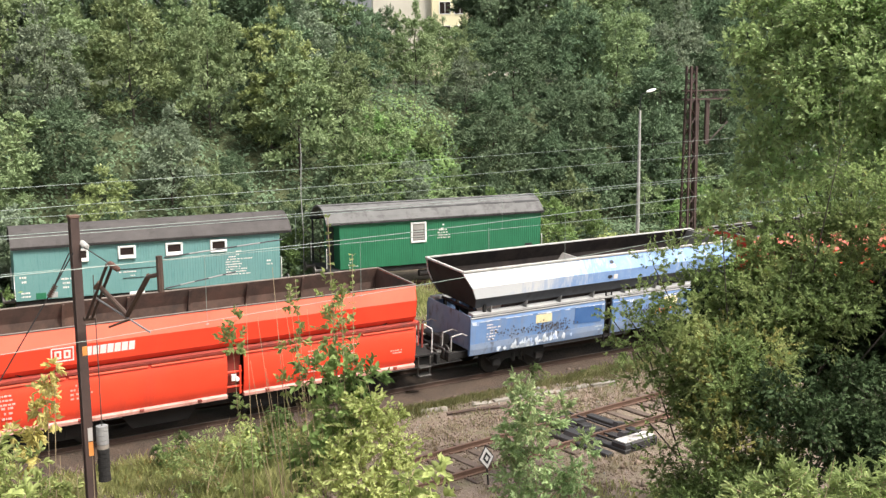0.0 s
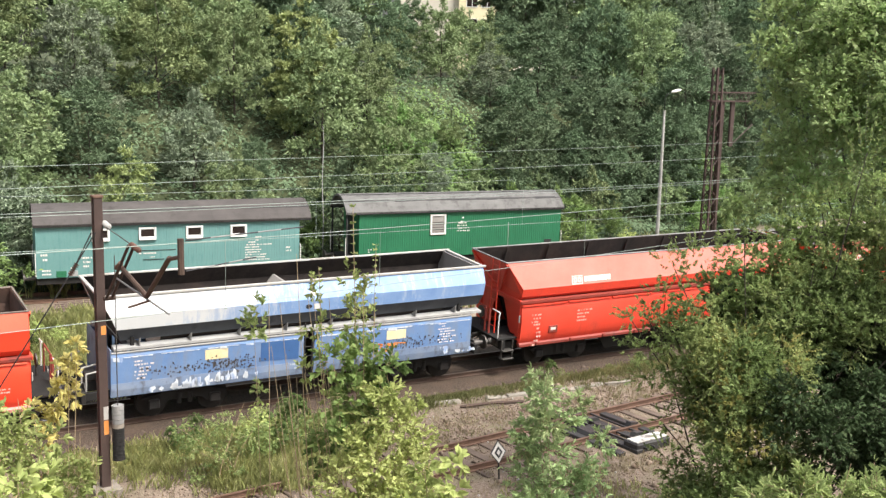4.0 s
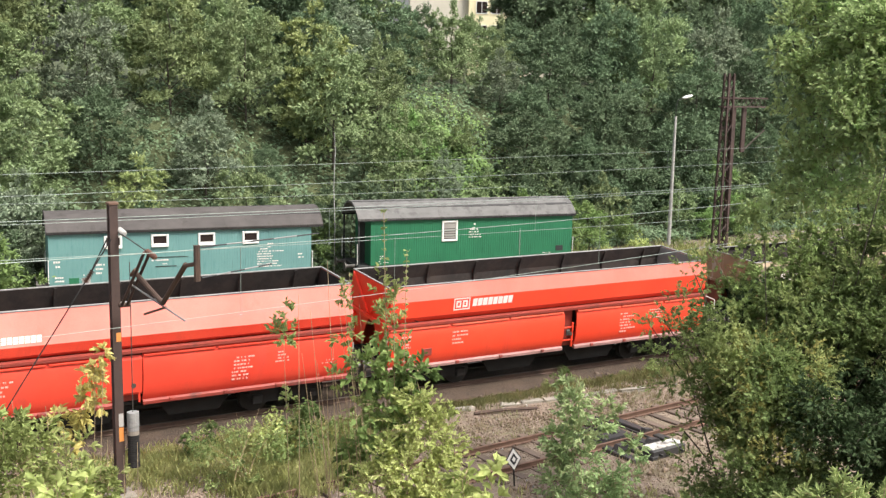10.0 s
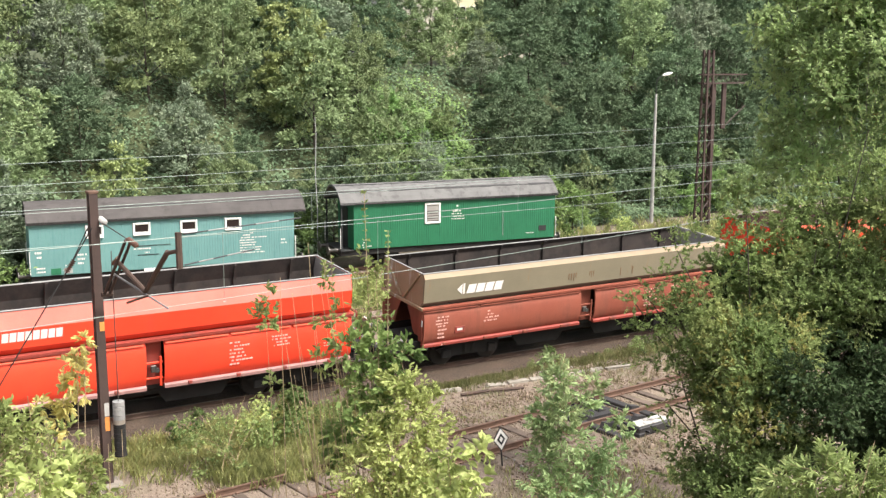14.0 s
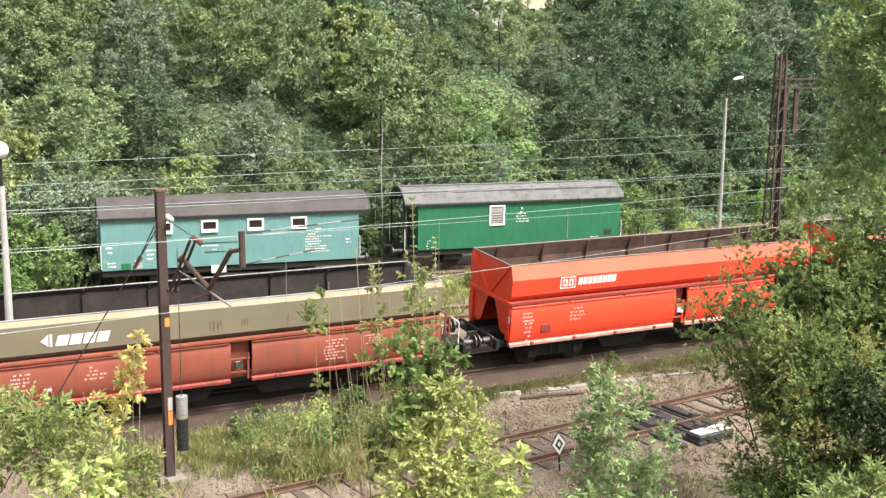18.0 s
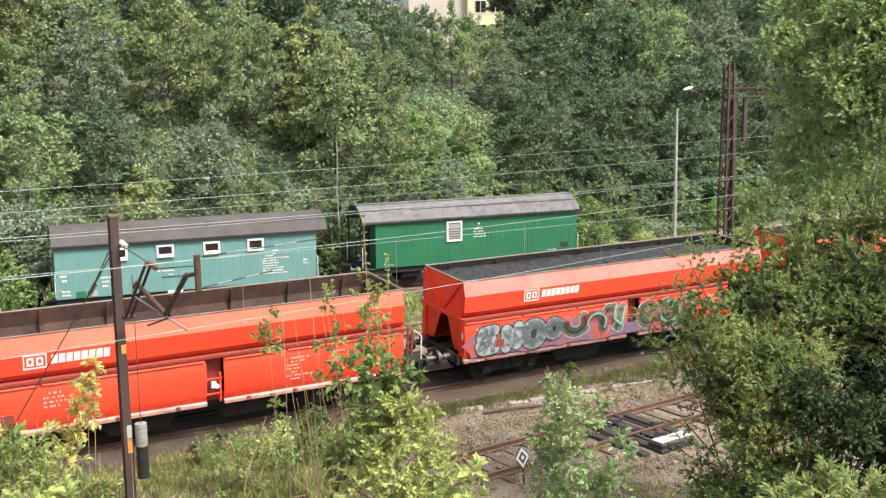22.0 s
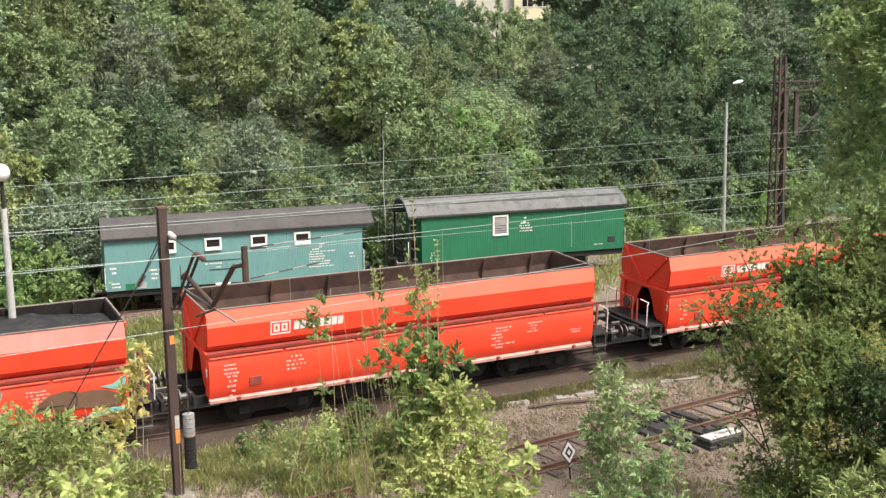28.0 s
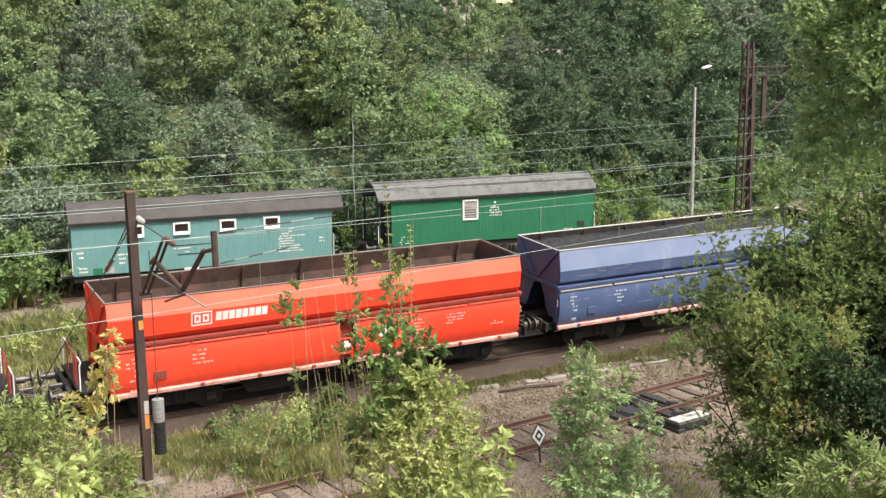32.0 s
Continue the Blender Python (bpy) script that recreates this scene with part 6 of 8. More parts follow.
def lattice_tower():
    x0, y0, z0 = 49.9, 43.65, 0.0
    w = thing("lattice_mast", "tall rust-brown lattice catenary mast with a side bracket", "lattice mast", pose(x0, y0, z0, 0, 0, -6))
    H = 10.45
    for sx in (-1, 1):
        for sy in (-1, 1):
            bm = B()
            tube(bm, (sx * 0.30, sy * 0.30, 0), (sx * 0.19, sy * 0.19, H), 0.075, 4)
            part("corner_post", bm, M["mast"], w)
    bm = B()
    n = 18
    for i in range(n):
        a, b = H * i / n, H * (i + 1) / n
        ra, rb = 0.30 - 0.11 * i / n, 0.30 - 0.11 * (i + 1) / n
        s = 1 if i % 2 else -1
        for k in (-1, 1):
            tube(bm, (s * ra, k * ra, a), (-s * rb, k * rb, b), 0.035, 4)
            tube(bm, (k * ra, s * ra, a), (k * rb, -s * rb, b), 0.035, 4)
    part("lacing", bm, M["mast"], w)
    bm = B()
    for z in (8.55, 9.05):
        for y in (-0.2, 0.2):
            box(bm, -0.5, 2.9, y - 0.03, y + 0.03, z - 0.04, z + 0.04)
    for i in range(7):
        x = 0.3 + i * 0.37
        for y in (-0.2, 0.2):
            tube(bm, (x, y, 8.55 if i % 2 else 9.05), (x + 0.37, y, 9.05 if i % 2 else 8.55), 0.02, 4)
    part("bracket", bm, M["mast"], w, "lattice side bracket")
    bm = B()
    box(bm, 0.28, 0.60, -0.12, 0.12, 0.0, 8.55, 0.02)
    part("beam_post", bm, M["mast"], w, "solid steel beam beside the lattice")
    bm = B()
    box(bm, 1.15, 1.45, -0.08, 0.08, 5.9, 8.55, 0.02)
    part("hanger", bm, M["mast"], w)
    bm = B()
    tube(bm, (1.4, 0, 6.0), (3.0, 0, 7.2), 0.035, 6)
    part("strut", bm, M["mast"], w)


lattice_tower()


def lamp_post(m, H, label, head, r=0.09):
    w = thing("lamp_post", label, "lamp post", m, "yard lamp posts")
    bm = B()
    tube(bm, (0, 0, -0.3), (0, 0, H - (1.15 if head == "arm" else 1.0)), r, 12, r * 0.55)
    part("post", bm, M["concrete"], w, "tapered concrete post")
    bm = B()
    if head == "arm":
        path_tube(bm, [(0, 0, H - 1.25), (0, 0, H - 0.5), (0.10, -0.03, H - 0.20), (0.5, -0.1, H)], 0.026, 6)
        part("arm", bm, M["frame"], w, "thin dark steel arm")
        bm = B()
        g = bmesh.ops.create_uvsphere(bm, u_segments=14, v_segments=8, radius=1.0)["verts"]
        for v in g:
            v.co = Vector((0.78 + v.co.x * 0.42, -0.14 + v.co.y * 0.16, H + 0.04 + v.co.x * 0.08 + v.co.z * 0.10))
        part("head", bm, M["white"], w, "pale elongated lamp head", True)
    else:
        tube(bm, (0, 0, H - 1.0), (0, 0, H - 0.25), 0.05, 8)
        part("neck", bm, M["frame"], w)
        bm = B()
        bmesh.ops.create_uvsphere(bm, u_segments=20, v_segments=12, radius=0.24, matrix=Matrix.Translation((0, 0, H - 0.02)))
        part("globe", bm, M["white"], w, "white globe shade", True)


lamp_post(pose(49.88, 47.64, 0.06), 8.9, "tapered concrete yard lamp post with a drooping lamp head", "arm", 0.13)
lamp_post(pose(5.60, 31.54, 0.1), 7.45, "concrete yard lamp post with a white globe", "globe", 0.14)


def wire(pts, r=0.011, label="thin sagging overhead wire"):
    bm = B()
    rows = [[(x, y + r * math.cos(a * math.pi / 3), z + r * math.sin(a * math.pi / 3)) for a in range(7)] for x, y, z in pts]
    sheet(bm, rows)
    bmesh.ops.remove_doubles(bm, verts=bm.verts, dist=0.0005)
    return solid("overhead_wire", bm, M["wire"], label, "wire", "overhead wires")


def span(a, b, sag=0.25, n=14, r=0.009):
    """A wire from a to b, sagging between them."""
    pts = [(a[0] + (b[0] - a[0]) * i / n, a[1] + (b[1] - a[1]) * i / n, a[2] + (b[2] - a[2]) * i / n - sag * 4 * i / n * (1 - i / n)) for i in range(n + 1)]
    return wire(pts, r * 0.82)


def wires():
    # over the siding: contact wire and its carrier
    span((-0.11, 21.07, 5.01), (32.92, 21.06, 5.89), 0.18)
    span((-0.07, 21.05, 6.59), (32.94, 21.04, 6.89), 0.20, r=0.010)
    # over the running line
    span((2.9, 29.57, 5.19), (45.9, 28.71, 4.78), 0.12)
    span((2.92, 29.56, 6.19), (45.93, 28.69, 6.23), 0.22, r=0.011)
    span((2.92, 29.66, 6.09), (45.92, 28.79, 6.10), 0.20)
    # over the back lines
    span((4.91, 37.06, 5.90), (59.93, 37.05, 6.17), 0.12, r=0.011)
    span((4.93, 37.05, 6.60), (59.94, 37.04, 6.92), 0.10)
    span((4.91, 37.26, 5.71), (29.91, 37.26, 5.36), 0.10)


wires()


def droppers():
    for x, y, a, b in ((9.3, 21.07, 5.05, 6.52), (13.1, 21.07, 5.18, 6.48), (19.4, 21.07, 5.35, 6.58), (23.9, 29.17, 4.87, 6.07), (15.9, 29.27, 4.93, 6.03), (30.7, 28.97, 4.84, 6.14), (38.4, 37.06, 5.84, 6.74), (26.9, 37.06, 5.82, 6.67)):
        bm = B()
        tube(bm, (x, y, a), (x, y, b), 0.006, 5)
        tube(bm, (x - 0.03, y, a), (x + 0.03, y, a), 0.014, 6)
        solid("dropper", bm, M["wire"], "short dropper between the overhead wires", "wire", "droppers")


droppers()


def cantilever():
    """Rusty arms and stays that carry the overhead line from the mast over the siding."""
    w = thing("cantilever", "rusty catenary bracket with stays and brown insulators", "catenary bracket", pose(7.42, 0.056, 0.138))
    def tubes(name, mat, r, *lines, label="", n=8):
        bm = B()
        for pts in lines:
            path_tube(bm, pts, r, n)
        return part(name, bm, M[mat], w, label)
    for k in (-0.06, 0.06):
        tubes("main_tube", "mast", 0.032, [(k, 22.80, 4.98), (k, 21.33, 6.36)])
    tubes("tube_clamp", "rail_dark", 0.05, [(-0.12, 22.80, 4.98), (0.12, 22.80, 4.98)])
    tubes("rusty_arm", "rail_dark", 0.05, [(0.0, 22.05, 5.80), (0.0, 20.51, 5.45), (0.0, 19.28, 6.42)], label="bent rusty steel arm")
    tubes("arm_link", "rail_dark", 0.04, [(0.0, 19.28, 6.40), (0.0, 18.74, 6.52)])
    tubes("drop_post", "rail_dark", 0.065, [(0.0, 18.74, 6.86), (0.0, 18.72, 6.20)], label="short hanging steel post")
    tubes("steady_arm", "rim_mid", 0.02, [(0.0, 22.29, 5.50), (0.0, 19.35, 5.33)], label="pale steady arm")
    tubes("steady_link", "rail", 0.024, [(0.0, 20.35, 5.40), (-0.15, 21.15, 5.12)])
    tubes("stay_rod", "steel", 0.012, [(0.0, 23.1, 6.52), (0.0, 21.35, 6.36)])
    tubes("clevis", "rail", 0.05, [(0.0, 22.3, 5.72), (0.0, 22.0, 5.88)])
    bm = B()
    insulator(bm, (0.05, 23.15, 6.55), (0.05, 22.85, 6.50), 0.07)
    part("stay_insulator", bm, M["concrete"], w, "grey ribbed insulator")
    bm = B()
    insulator(bm, (0.0, 21.33, 6.36), (0.0, 20.85, 6.30), 0.06)
    part("carrier_insulator", bm, M["porcelain"], w)
    for z, x0, x1, dz in ((6.82, 0.1, 2.5, 0.02), (6.25, 0.1, 1.5, 0.03)):
        n = 5
        for i in range(n):
            a, b = x0 + (x1 - x0) * i / n, x0 + (x1 - x0) * (i + 1) / n
            tubes("section_rod", ("spray_black", "rim_mid")[i % 2], 0.014, [(a, 18.74, z + dz * i), (b, 18.74, z + dz * (i + 1))])
    for k in (0.0, 0.09):
        tubes("guy_wire", "frame", 0.014, [(-0.18 - k, 23.05, 6.38), (-0.66, 23.02, 5.66)], label="dark anchor wire", n=6)
    tubes("guy_wire", "frame", 0.014, [(-0.66, 23.02, 5.66), (-2.18, 23.0, 3.40), (-3.9, 23.0, 0.75)], n=6)
    bm = B()
    insulator(bm, (-0.60, 23.02, 5.74), (-0.76, 23.02, 5.50), 0.07)
    part("guy_insulator", bm, M["porcelain"], w)


cantilever()


# ---- trackside things ----
def stop_marker():
    w = thing("shunting_sign", "small black-and-white diamond shunting sign leaning on a short post", "sign", pose(15.50, 19.40, 0.55, 0, -5, -14))
    bm = B()
    tube(bm, (0, 0, -0.1), (0, 0, 0.55), 0.022, 8)
    part("post", bm, M["frame"], w)
    def diamond(bm, r, y0, y1):
        prism(bm, [(0, 0.71 - r), (r * 0.66, 0.71), (0, 0.71 + r), (-r * 0.66, 0.71)], y0, y1, "y")
    for r, y, mat, nm in ((0.30, 0.0, "spray_black", "rim"), (0.265, -0.006, "white", "face"), (0.155, -0.012, "spray_black", "mark"), (0.075, -0.018, "white", "centre")):
        bm = B()
        diamond(bm, r, y - 0.03, y - 0.005)
        part(nm, bm, M[mat], w)


stop_marker()


def switch_gear():
    w = thing("point_machine", "tarred timber sleepers with dark point-machine rods and a pale box lid", "point machine", pose(20.1, 20.15, 0.60, 0, 0, 1))
    for x, y0, y1 in ((-0.95, -1.1, 1.9), (-0.40, -1.2, 2.2), (0.25, -0.5, 1.9), (0.95, -0.3, 1.6)):
        bm = B()
        box(bm, x - 0.13, x + 0.13, y0, y1, -0.10, 0.06, 0.02)
        part("timber", bm, M["tar"], w, "black tarred long sleeper")
    for x in (-0.25, 0.02, 0.50):
        bm = B()
        box(bm, x - 0.03, x + 0.03, -1.3, 2.0, 0.06, 0.11, 0.008)
        part("rod", bm, M["tar"], w, "flat steel stretcher rod")
    bm = B()
    box(bm, -0.50, 0.72, -1.18, -0.66, -0.05, 0.20, 0.03)
    part("case", bm, M["tar"], w, "black machine case")
    bm = B()
    box(bm, -0.46, 0.68, -1.12, -0.74, 0.20, 0.24, 0.015)
    part("lid", bm, M["chalk"], w, "chalky white lid")
    bm = B()
    prism(bm, [(-0.9, 0.0), (0.2, 0.0), (0.1, 0.16), (-0.8, 0.16)], 0.25, 0.75, "y")
    part("slide_chair", bm, M["tar"], w)
    rng = random.Random(12)
    for x, y, l, k in ((-0.75, -0.3, 0.5, 0.12), (-0.2, 0.55, 0.35, 0.14), (0.35, -0.35, 0.45, 0.10), (0.75, 0.25, 0.4, 0.13), (0.15, 1.2, 0.5, 0.09), (-0.6, 1.1, 0.3, 0.12)):
        bm = B()
        prism(bm, [(x - l / 2, 0.05), (x + l / 2, 0.05), (x + l * 0.35, 0.05 + k), (x - l * 0.3, 0.05 + k * 1.3)], y - 0.09, y + 0.09, "y")
        part("bearing", bm, M["tar"], w, "greasy black bearing block")


switch_gear()


def edging():
    """The row of worn kerb stones beside the running line."""
    rng = random.Random(7)
    w = thing("stone_edging", "row of worn pale kerb stones beside the running line", "kerb", kind="structure")
    x = 16.6
    while x < 24.0:
        L = rng.uniform(0.55, 1.15)
        if rng.random() < 0.2:
            x += L * 0.5
            continue
        bm = B()
        box(bm, 0, L - 0.04, -0.12, 0.12, -0.25, 0.06, 0.03)
        for v in bm.verts:
            v.co += Vector((rng.uniform(-0.03, 0.03), rng.uniform(-0.04, 0.04), rng.uniform(-0.03, 0.02)))
        y = 24.9 - 0.20 * (x - 18)
        s = part("kerb_stone", bm, M["kerb"], w)
        s.matrix_basis = pose(x, y, height(x, y) + 0.015, rng.uniform(-4, 4), rng.uniform(-2, 2), rng.uniform(-5, 5) - 11)
        x += L


edging()


def loose_iron():
    bm = B()
    path_tube(bm, [(17.9, 24.3, height(17.9, 24.3) + 0.06), (18.8, 24.08, height(18.8, 24.08) + 0.08), (19.8, 23.8, height(19.8, 23.8) + 0.06)], 0.045, 6)
    solid("iron_bar", bm, M["rail_dark"], "rusty iron bar lying along the kerb", "iron bar")


loose_iron()


def planks():
    rng = random.Random(3)
    for i in range(4):
        bm = B()
        box(bm, -1.1, 1.1, -0.11, 0.11, 0, 0.10, 0.012)
        solid("plank", bm, M["sleeper"], "weathered grey plank lying by the storage track", "plank", "loose planks",
              m=pose(13.4 + i * 0.15, 45.0 + i * 0.28, height(13.6, 45) + 0.02 + 0.02 * i, 0, 0, -3 + rng.uniform(-4, 4)))


planks()


def block_of_flats():
    """Upper storeys of a tall house beyond the wood."""
    w = thing("apartment_building", "beige and yellow rendered block of flats beyond the trees", "building", pose(78.2, 110, 8.2, 0, 0, -32))
    bm = B()
    box(bm, -6.4, 14, 0, 11, -2, 26, 0.05)
    part("wall", bm, M["plaster"], w)
    bm = B()
    box(bm, 0.6, 7.2, -0.7, 0.0, -2, 26, 0.05)
    part("bay", bm, M["plaster_yellow"], w, "yellow rendered bay")
    bm = B()
    box(bm, -6.7, 14.3, -1.0, 11.3, 26, 26.4, 0.05)
    part("roof", bm, M["felt"], w)
    for f in range(9):
        for x in (2.2, 4.0, 5.8, 8.8, 10.8):
            y = -0.7 if x < 7.2 else 0.0
            z = 0.4 + f * 2.8
            bm = B()
            for q in ((x - 0.7, x - 0.62, z, z + 1.5), (x + 0.62, x + 0.7, z, z + 1.5), (x - 0.62, x + 0.62, z, z + 0.08), (x - 0.62, x + 0.62, z + 1.42, z + 1.5), (x - 0.03, x + 0.03, z + 0.08, z + 1.42)):
                box(bm, q[0], q[1], y - 0.06, y + 0.02, q[2], q[3])
            win = part("window", bm, M["white"], w)
            bm = B()
            box(bm, x - 0.62, x + 0.62, y - 0.03, y - 0.004, z + 0.08, z + 1.42)
            part("pane", bm, M["glass"], win)


block_of_flats()

# ---- trees and plants ----
def crown_mesh(name, seed, n, leaf, R, H, mat, base=0.15, lobes=26, low=0.0, wide=0.55):
    """A crown of many leaves: clumps in lobes of unequal size, with gaps between them."""
    rng = np.random.default_rng(seed)
    c = np.empty((lobes, 3))
    r = np.empty(lobes)
    for i in range(lobes):
        u = rng.uniform(low, 1.0)
        a = rng.uniform(0, 2 * math.pi)
        girth = math.sin(math.pi * min(0.97, 0.18 + 0.78 * u)) ** 0.7
        d = R * girth * math.sqrt(rng.uniform(0.12, 1.0)) * 0.80
        c[i] = (d * math.cos(a), d * math.sin(a), H * (base + (1 - base) * u))
        r[i] = R * rng.uniform(0.34, 0.60) * (1.12 - 0.45 * u)
    clumps = lobes * 22
    which = rng.integers(0, lobes, clumps)
    v = rng.normal(0, 1, (clumps, 3)) + np.array((0, 0, 0.55))
    v /= np.linalg.norm(v, axis=1)[:, None]
    cc = c[which] + v * (r[which] * rng.uniform(0.80, 1.04, clumps))[:, None]
    cr = r[which] * rng.uniform(0.20, 0.34, clumps)
    k = rng.integers(0, clumps, n)
    w = rng.normal(0, 1, (n, 3))
    w /= np.linalg.norm(w, axis=1)[:, None]
    pos = cc[k] + w * (cr[k] * rng.uniform(0.3, 1.15, n))[:, None]
    out = v[k] * 1.1 + w * 0.4
    verts, quads = leaf_arrays(rng, pos, out, leaf, wide)
    return np_mesh(name, verts, quads, mat), c, r


def trunk_bm(c, H, r0, base=0.15, seed=0, limbs=9):
    rng = random.Random(seed)
    bm = B()
    top = H * 0.8
    pts = [Vector((0, 0, -0.4))]
    for i in range(1, 6):
        pts.append(Vector((rng.uniform(-0.12, 0.12) * i * 0.5, rng.uniform(-0.12, 0.12) * i * 0.5, top * i / 5)))
    path_tube(bm, pts, r0, 8, 0.25)
    for i in range(min(limbs, len(c))):
        e = Vector(c[i])
        s = min(0.8, max(0.15, e.z / top * 0.6))
        j = s * 5
        a = pts[int(j)].lerp(pts[min(5, int(j) + 1)], j - int(j))
        mid = a.lerp(e, 0.5) + Vector((0, 0, 0.12 * (e - a).length))
        path_tube(bm, [a, mid, e], r0 * 0.38, 5, 0.25)
    return bm


def sprays(rng, lobes, leaf, wide, dens, per, rise=0.25, over=1.2, fine=False):
    """Leafy twigs filling rounded lobes (centre, radius, half height): leaf and twig arrays."""
    P, D, A, E, N = [], [], [], [], []
    for q in lobes:
        c, r, h = q[:3]
        n = max(8, int(6.5 * dens * r * max(r, h) / leaf ** 2))
        v = rng.normal(0, 1, (n, 3)) + (q[3] if len(q) > 3 else np.array((0, 0, rise)))
        v /= np.linalg.norm(v, axis=1)[:, None]
        sc = np.array((r, r, h))
        a = c + v * sc * rng.uniform(0.25, 0.7, n)[:, None]
        e = c + v * sc * (rng.uniform(0.62, over, n) * np.where(rng.uniform(0, 1, n) > 0.9, 1.25, 1.0))[:, None]
        e[:, 2] += rise * 0.4 * h * rng.uniform(0.2, 1.0, n)
        d = (e - a) / (np.linalg.norm(e - a, axis=1)[:, None] + 1e-9)
        A.append(a)
        E.append(e)
        for k in range(per):
            u = (k + rng.uniform(0.2, 0.9, n)) / per
            side = np.cross(d, rng.normal(0, 1, (n, 3)))
            side /= np.linalg.norm(side, axis=1)[:, None] + 1e-9
            t = d * (0.55 + 0.7 * u)[:, None] + side * rng.uniform(0.4, 0.9, n)[:, None] + np.array((0, 0, -0.18))
            t /= np.linalg.norm(t, axis=1)[:, None]
            P.append(a + (e - a) * u[:, None] + t * leaf * 0.5)
            D.append(t)
            N.append(v)
    P, D, A, E, N = (np.concatenate(w) for w in (P, D, A, E, N))
    n = len(P)
    nor = rng.normal(0, 0.55, (n, 3)) + N * 0.6 + np.array((0, 0, 0.50)) if fine else rng.normal(0, 0.28, (n, 3)) + N * 0.95 + np.array((0, 0, 0.40))
    nor -= D * (nor * D).sum(1)[:, None]
    nor /= np.linalg.norm(nor, axis=1)[:, None] + 1e-9
    b = np.cross(nor, D)
    s = (leaf * rng.uniform(0.55, 1.3, n))[:, None]
    if fine:
        # an oval blade folded along its midrib
        v = np.empty((n, 6, 3))
        w1, w2 = wide * rng.uniform(0.40, 0.52, n)[:, None], wide * rng.uniform(0.34, 0.46, n)[:, None]
        v[:, 0], v[:, 3] = P - D * s * 0.5, P + D * s * 0.5 - nor * s * 0.16
        v[:, 1], v[:, 5] = P - D * s * 0.18 + b * s * w1 + nor * s * 0.10, P - D * s * 0.18 - b * s * w1 + nor * s * 0.10
        v[:, 2], v[:, 4] = P + D * s * 0.20 + b * s * w2 + nor * s * 0.05, P + D * s * 0.20 - b * s * w2 + nor * s * 0.05
        q = (np.arange(n) * 6)[:, None, None] + np.array(((0, 1, 2, 3), (0, 3, 4, 5)))[None]
        quads = q.reshape(-1, 4)
    else:
        v = np.empty((n, 4, 3))
        v[:, 0] = P - D * s * 0.5
        v[:, 1] = P + b * s * wide * 0.5 + nor * s * 0.12
        v[:, 2] = P + D * s * 0.5 - nor * s * 0.12
        v[:, 3] = P - b * s * wide * 0.5 + nor * s * 0.12
        quads = np.arange(n * 4).reshape(-1, 4)
    m = len(A)
    w = leaf * 0.045
    tw = np.empty((m, 4, 3))
    o = np.cross(E - A, rng.normal(0, 1, (m, 3)))
    o /= np.linalg.norm(o, axis=1)[:, None] + 1e-9
    tw[:, 0], tw[:, 1], tw[:, 2], tw[:, 3] = A - o * w, A + o * w, E + o * w * 0.5, E - o * w * 0.5
    return (v.reshape(-1, 3), quads), (tw.reshape(-1, 3), np.arange(m * 4).reshape(-1, 4))


FAR = []


def spray_crown(seed, R, H, leaf, mat, boughs, dens, low=0.05):
    """A tree crown of rising boughs: each carries flat leafy tufts towards its end, with dark hollows between the layers, and thin leaders on top."""
    rng = np.random.default_rng(seed)
    L, ends = [], []
    for i in range(boughs):
        u = low + (1 - low) * ((i + rng.uniform(0, 1)) / boughs) ** 0.9
        a = 2.4 * i + rng.uniform(-0.5, 0.5)
        girth = math.sqrt(max(0.03, 1 - u ** 2.0)) * (0.70 + 0.30 * min(1.0, u * 4))
        wave = 1 + 0.18 * math.sin(3 * a + seed) + 0.12 * math.sin(5 * a + 7 * u)
        reach = R * girth * wave * rng.uniform(0.72, 1.06)
        root, rise = H * u * 0.80, 0.20 + 0.55 * u
        out = np.array((math.cos(a), math.sin(a), 0.0))
        for f in (0.66, 1.02) if reach > 0.45 * R else (0.9,):
            r = R * rng.uniform(0.20, 0.31) * (1.20 - 0.30 * f)
            c = out * reach * f * 0.86 + np.array((0, 0, root + reach * f * rise)) + rng.normal(0, 0.05 * R, 3)
            L.append((c, r, r * rng.uniform(0.55, 0.85), out * 1.1 + np.array((0, 0, 1.0 + 0.4 * u))))
        ends.append(L[-1][0])
    for _ in range(5):
        o = rng.normal(0, 0.13 * R, 3)
        r = R * rng.uniform(0.07, 0.11)
        L.append((np.array((o[0], o[1], H * rng.uniform(0.86, 1.04))), r, r * rng.uniform(2.2, 3.4), np.array((0, 0, 0.9))))
    lv, tw = sprays(rng, L, leaf * 1.22, 0.38, dens * 1.35, 7, 0.4, 1.25)
    # sparse large leaves deep in the crown
    n = 420
    v = rng.normal(0, 1, (n, 3))
    v /= np.linalg.norm(v, axis=1)[:, None]
    deep = v * np.array((R, R, H * 0.42)) * rng.uniform(0.2, 0.62, n)[:, None] + np.array((0, 0, H * 0.45))
    iv, iq = leaf_arrays(rng, deep, v * 0.5, leaf * 1.5, 0.5)
    verts, quads = np.concatenate((lv[0], iv)), np.concatenate((lv[1], iq + len(lv[0])))
    return np_mesh("crown", verts, quads, M[mat]), ends[::2]


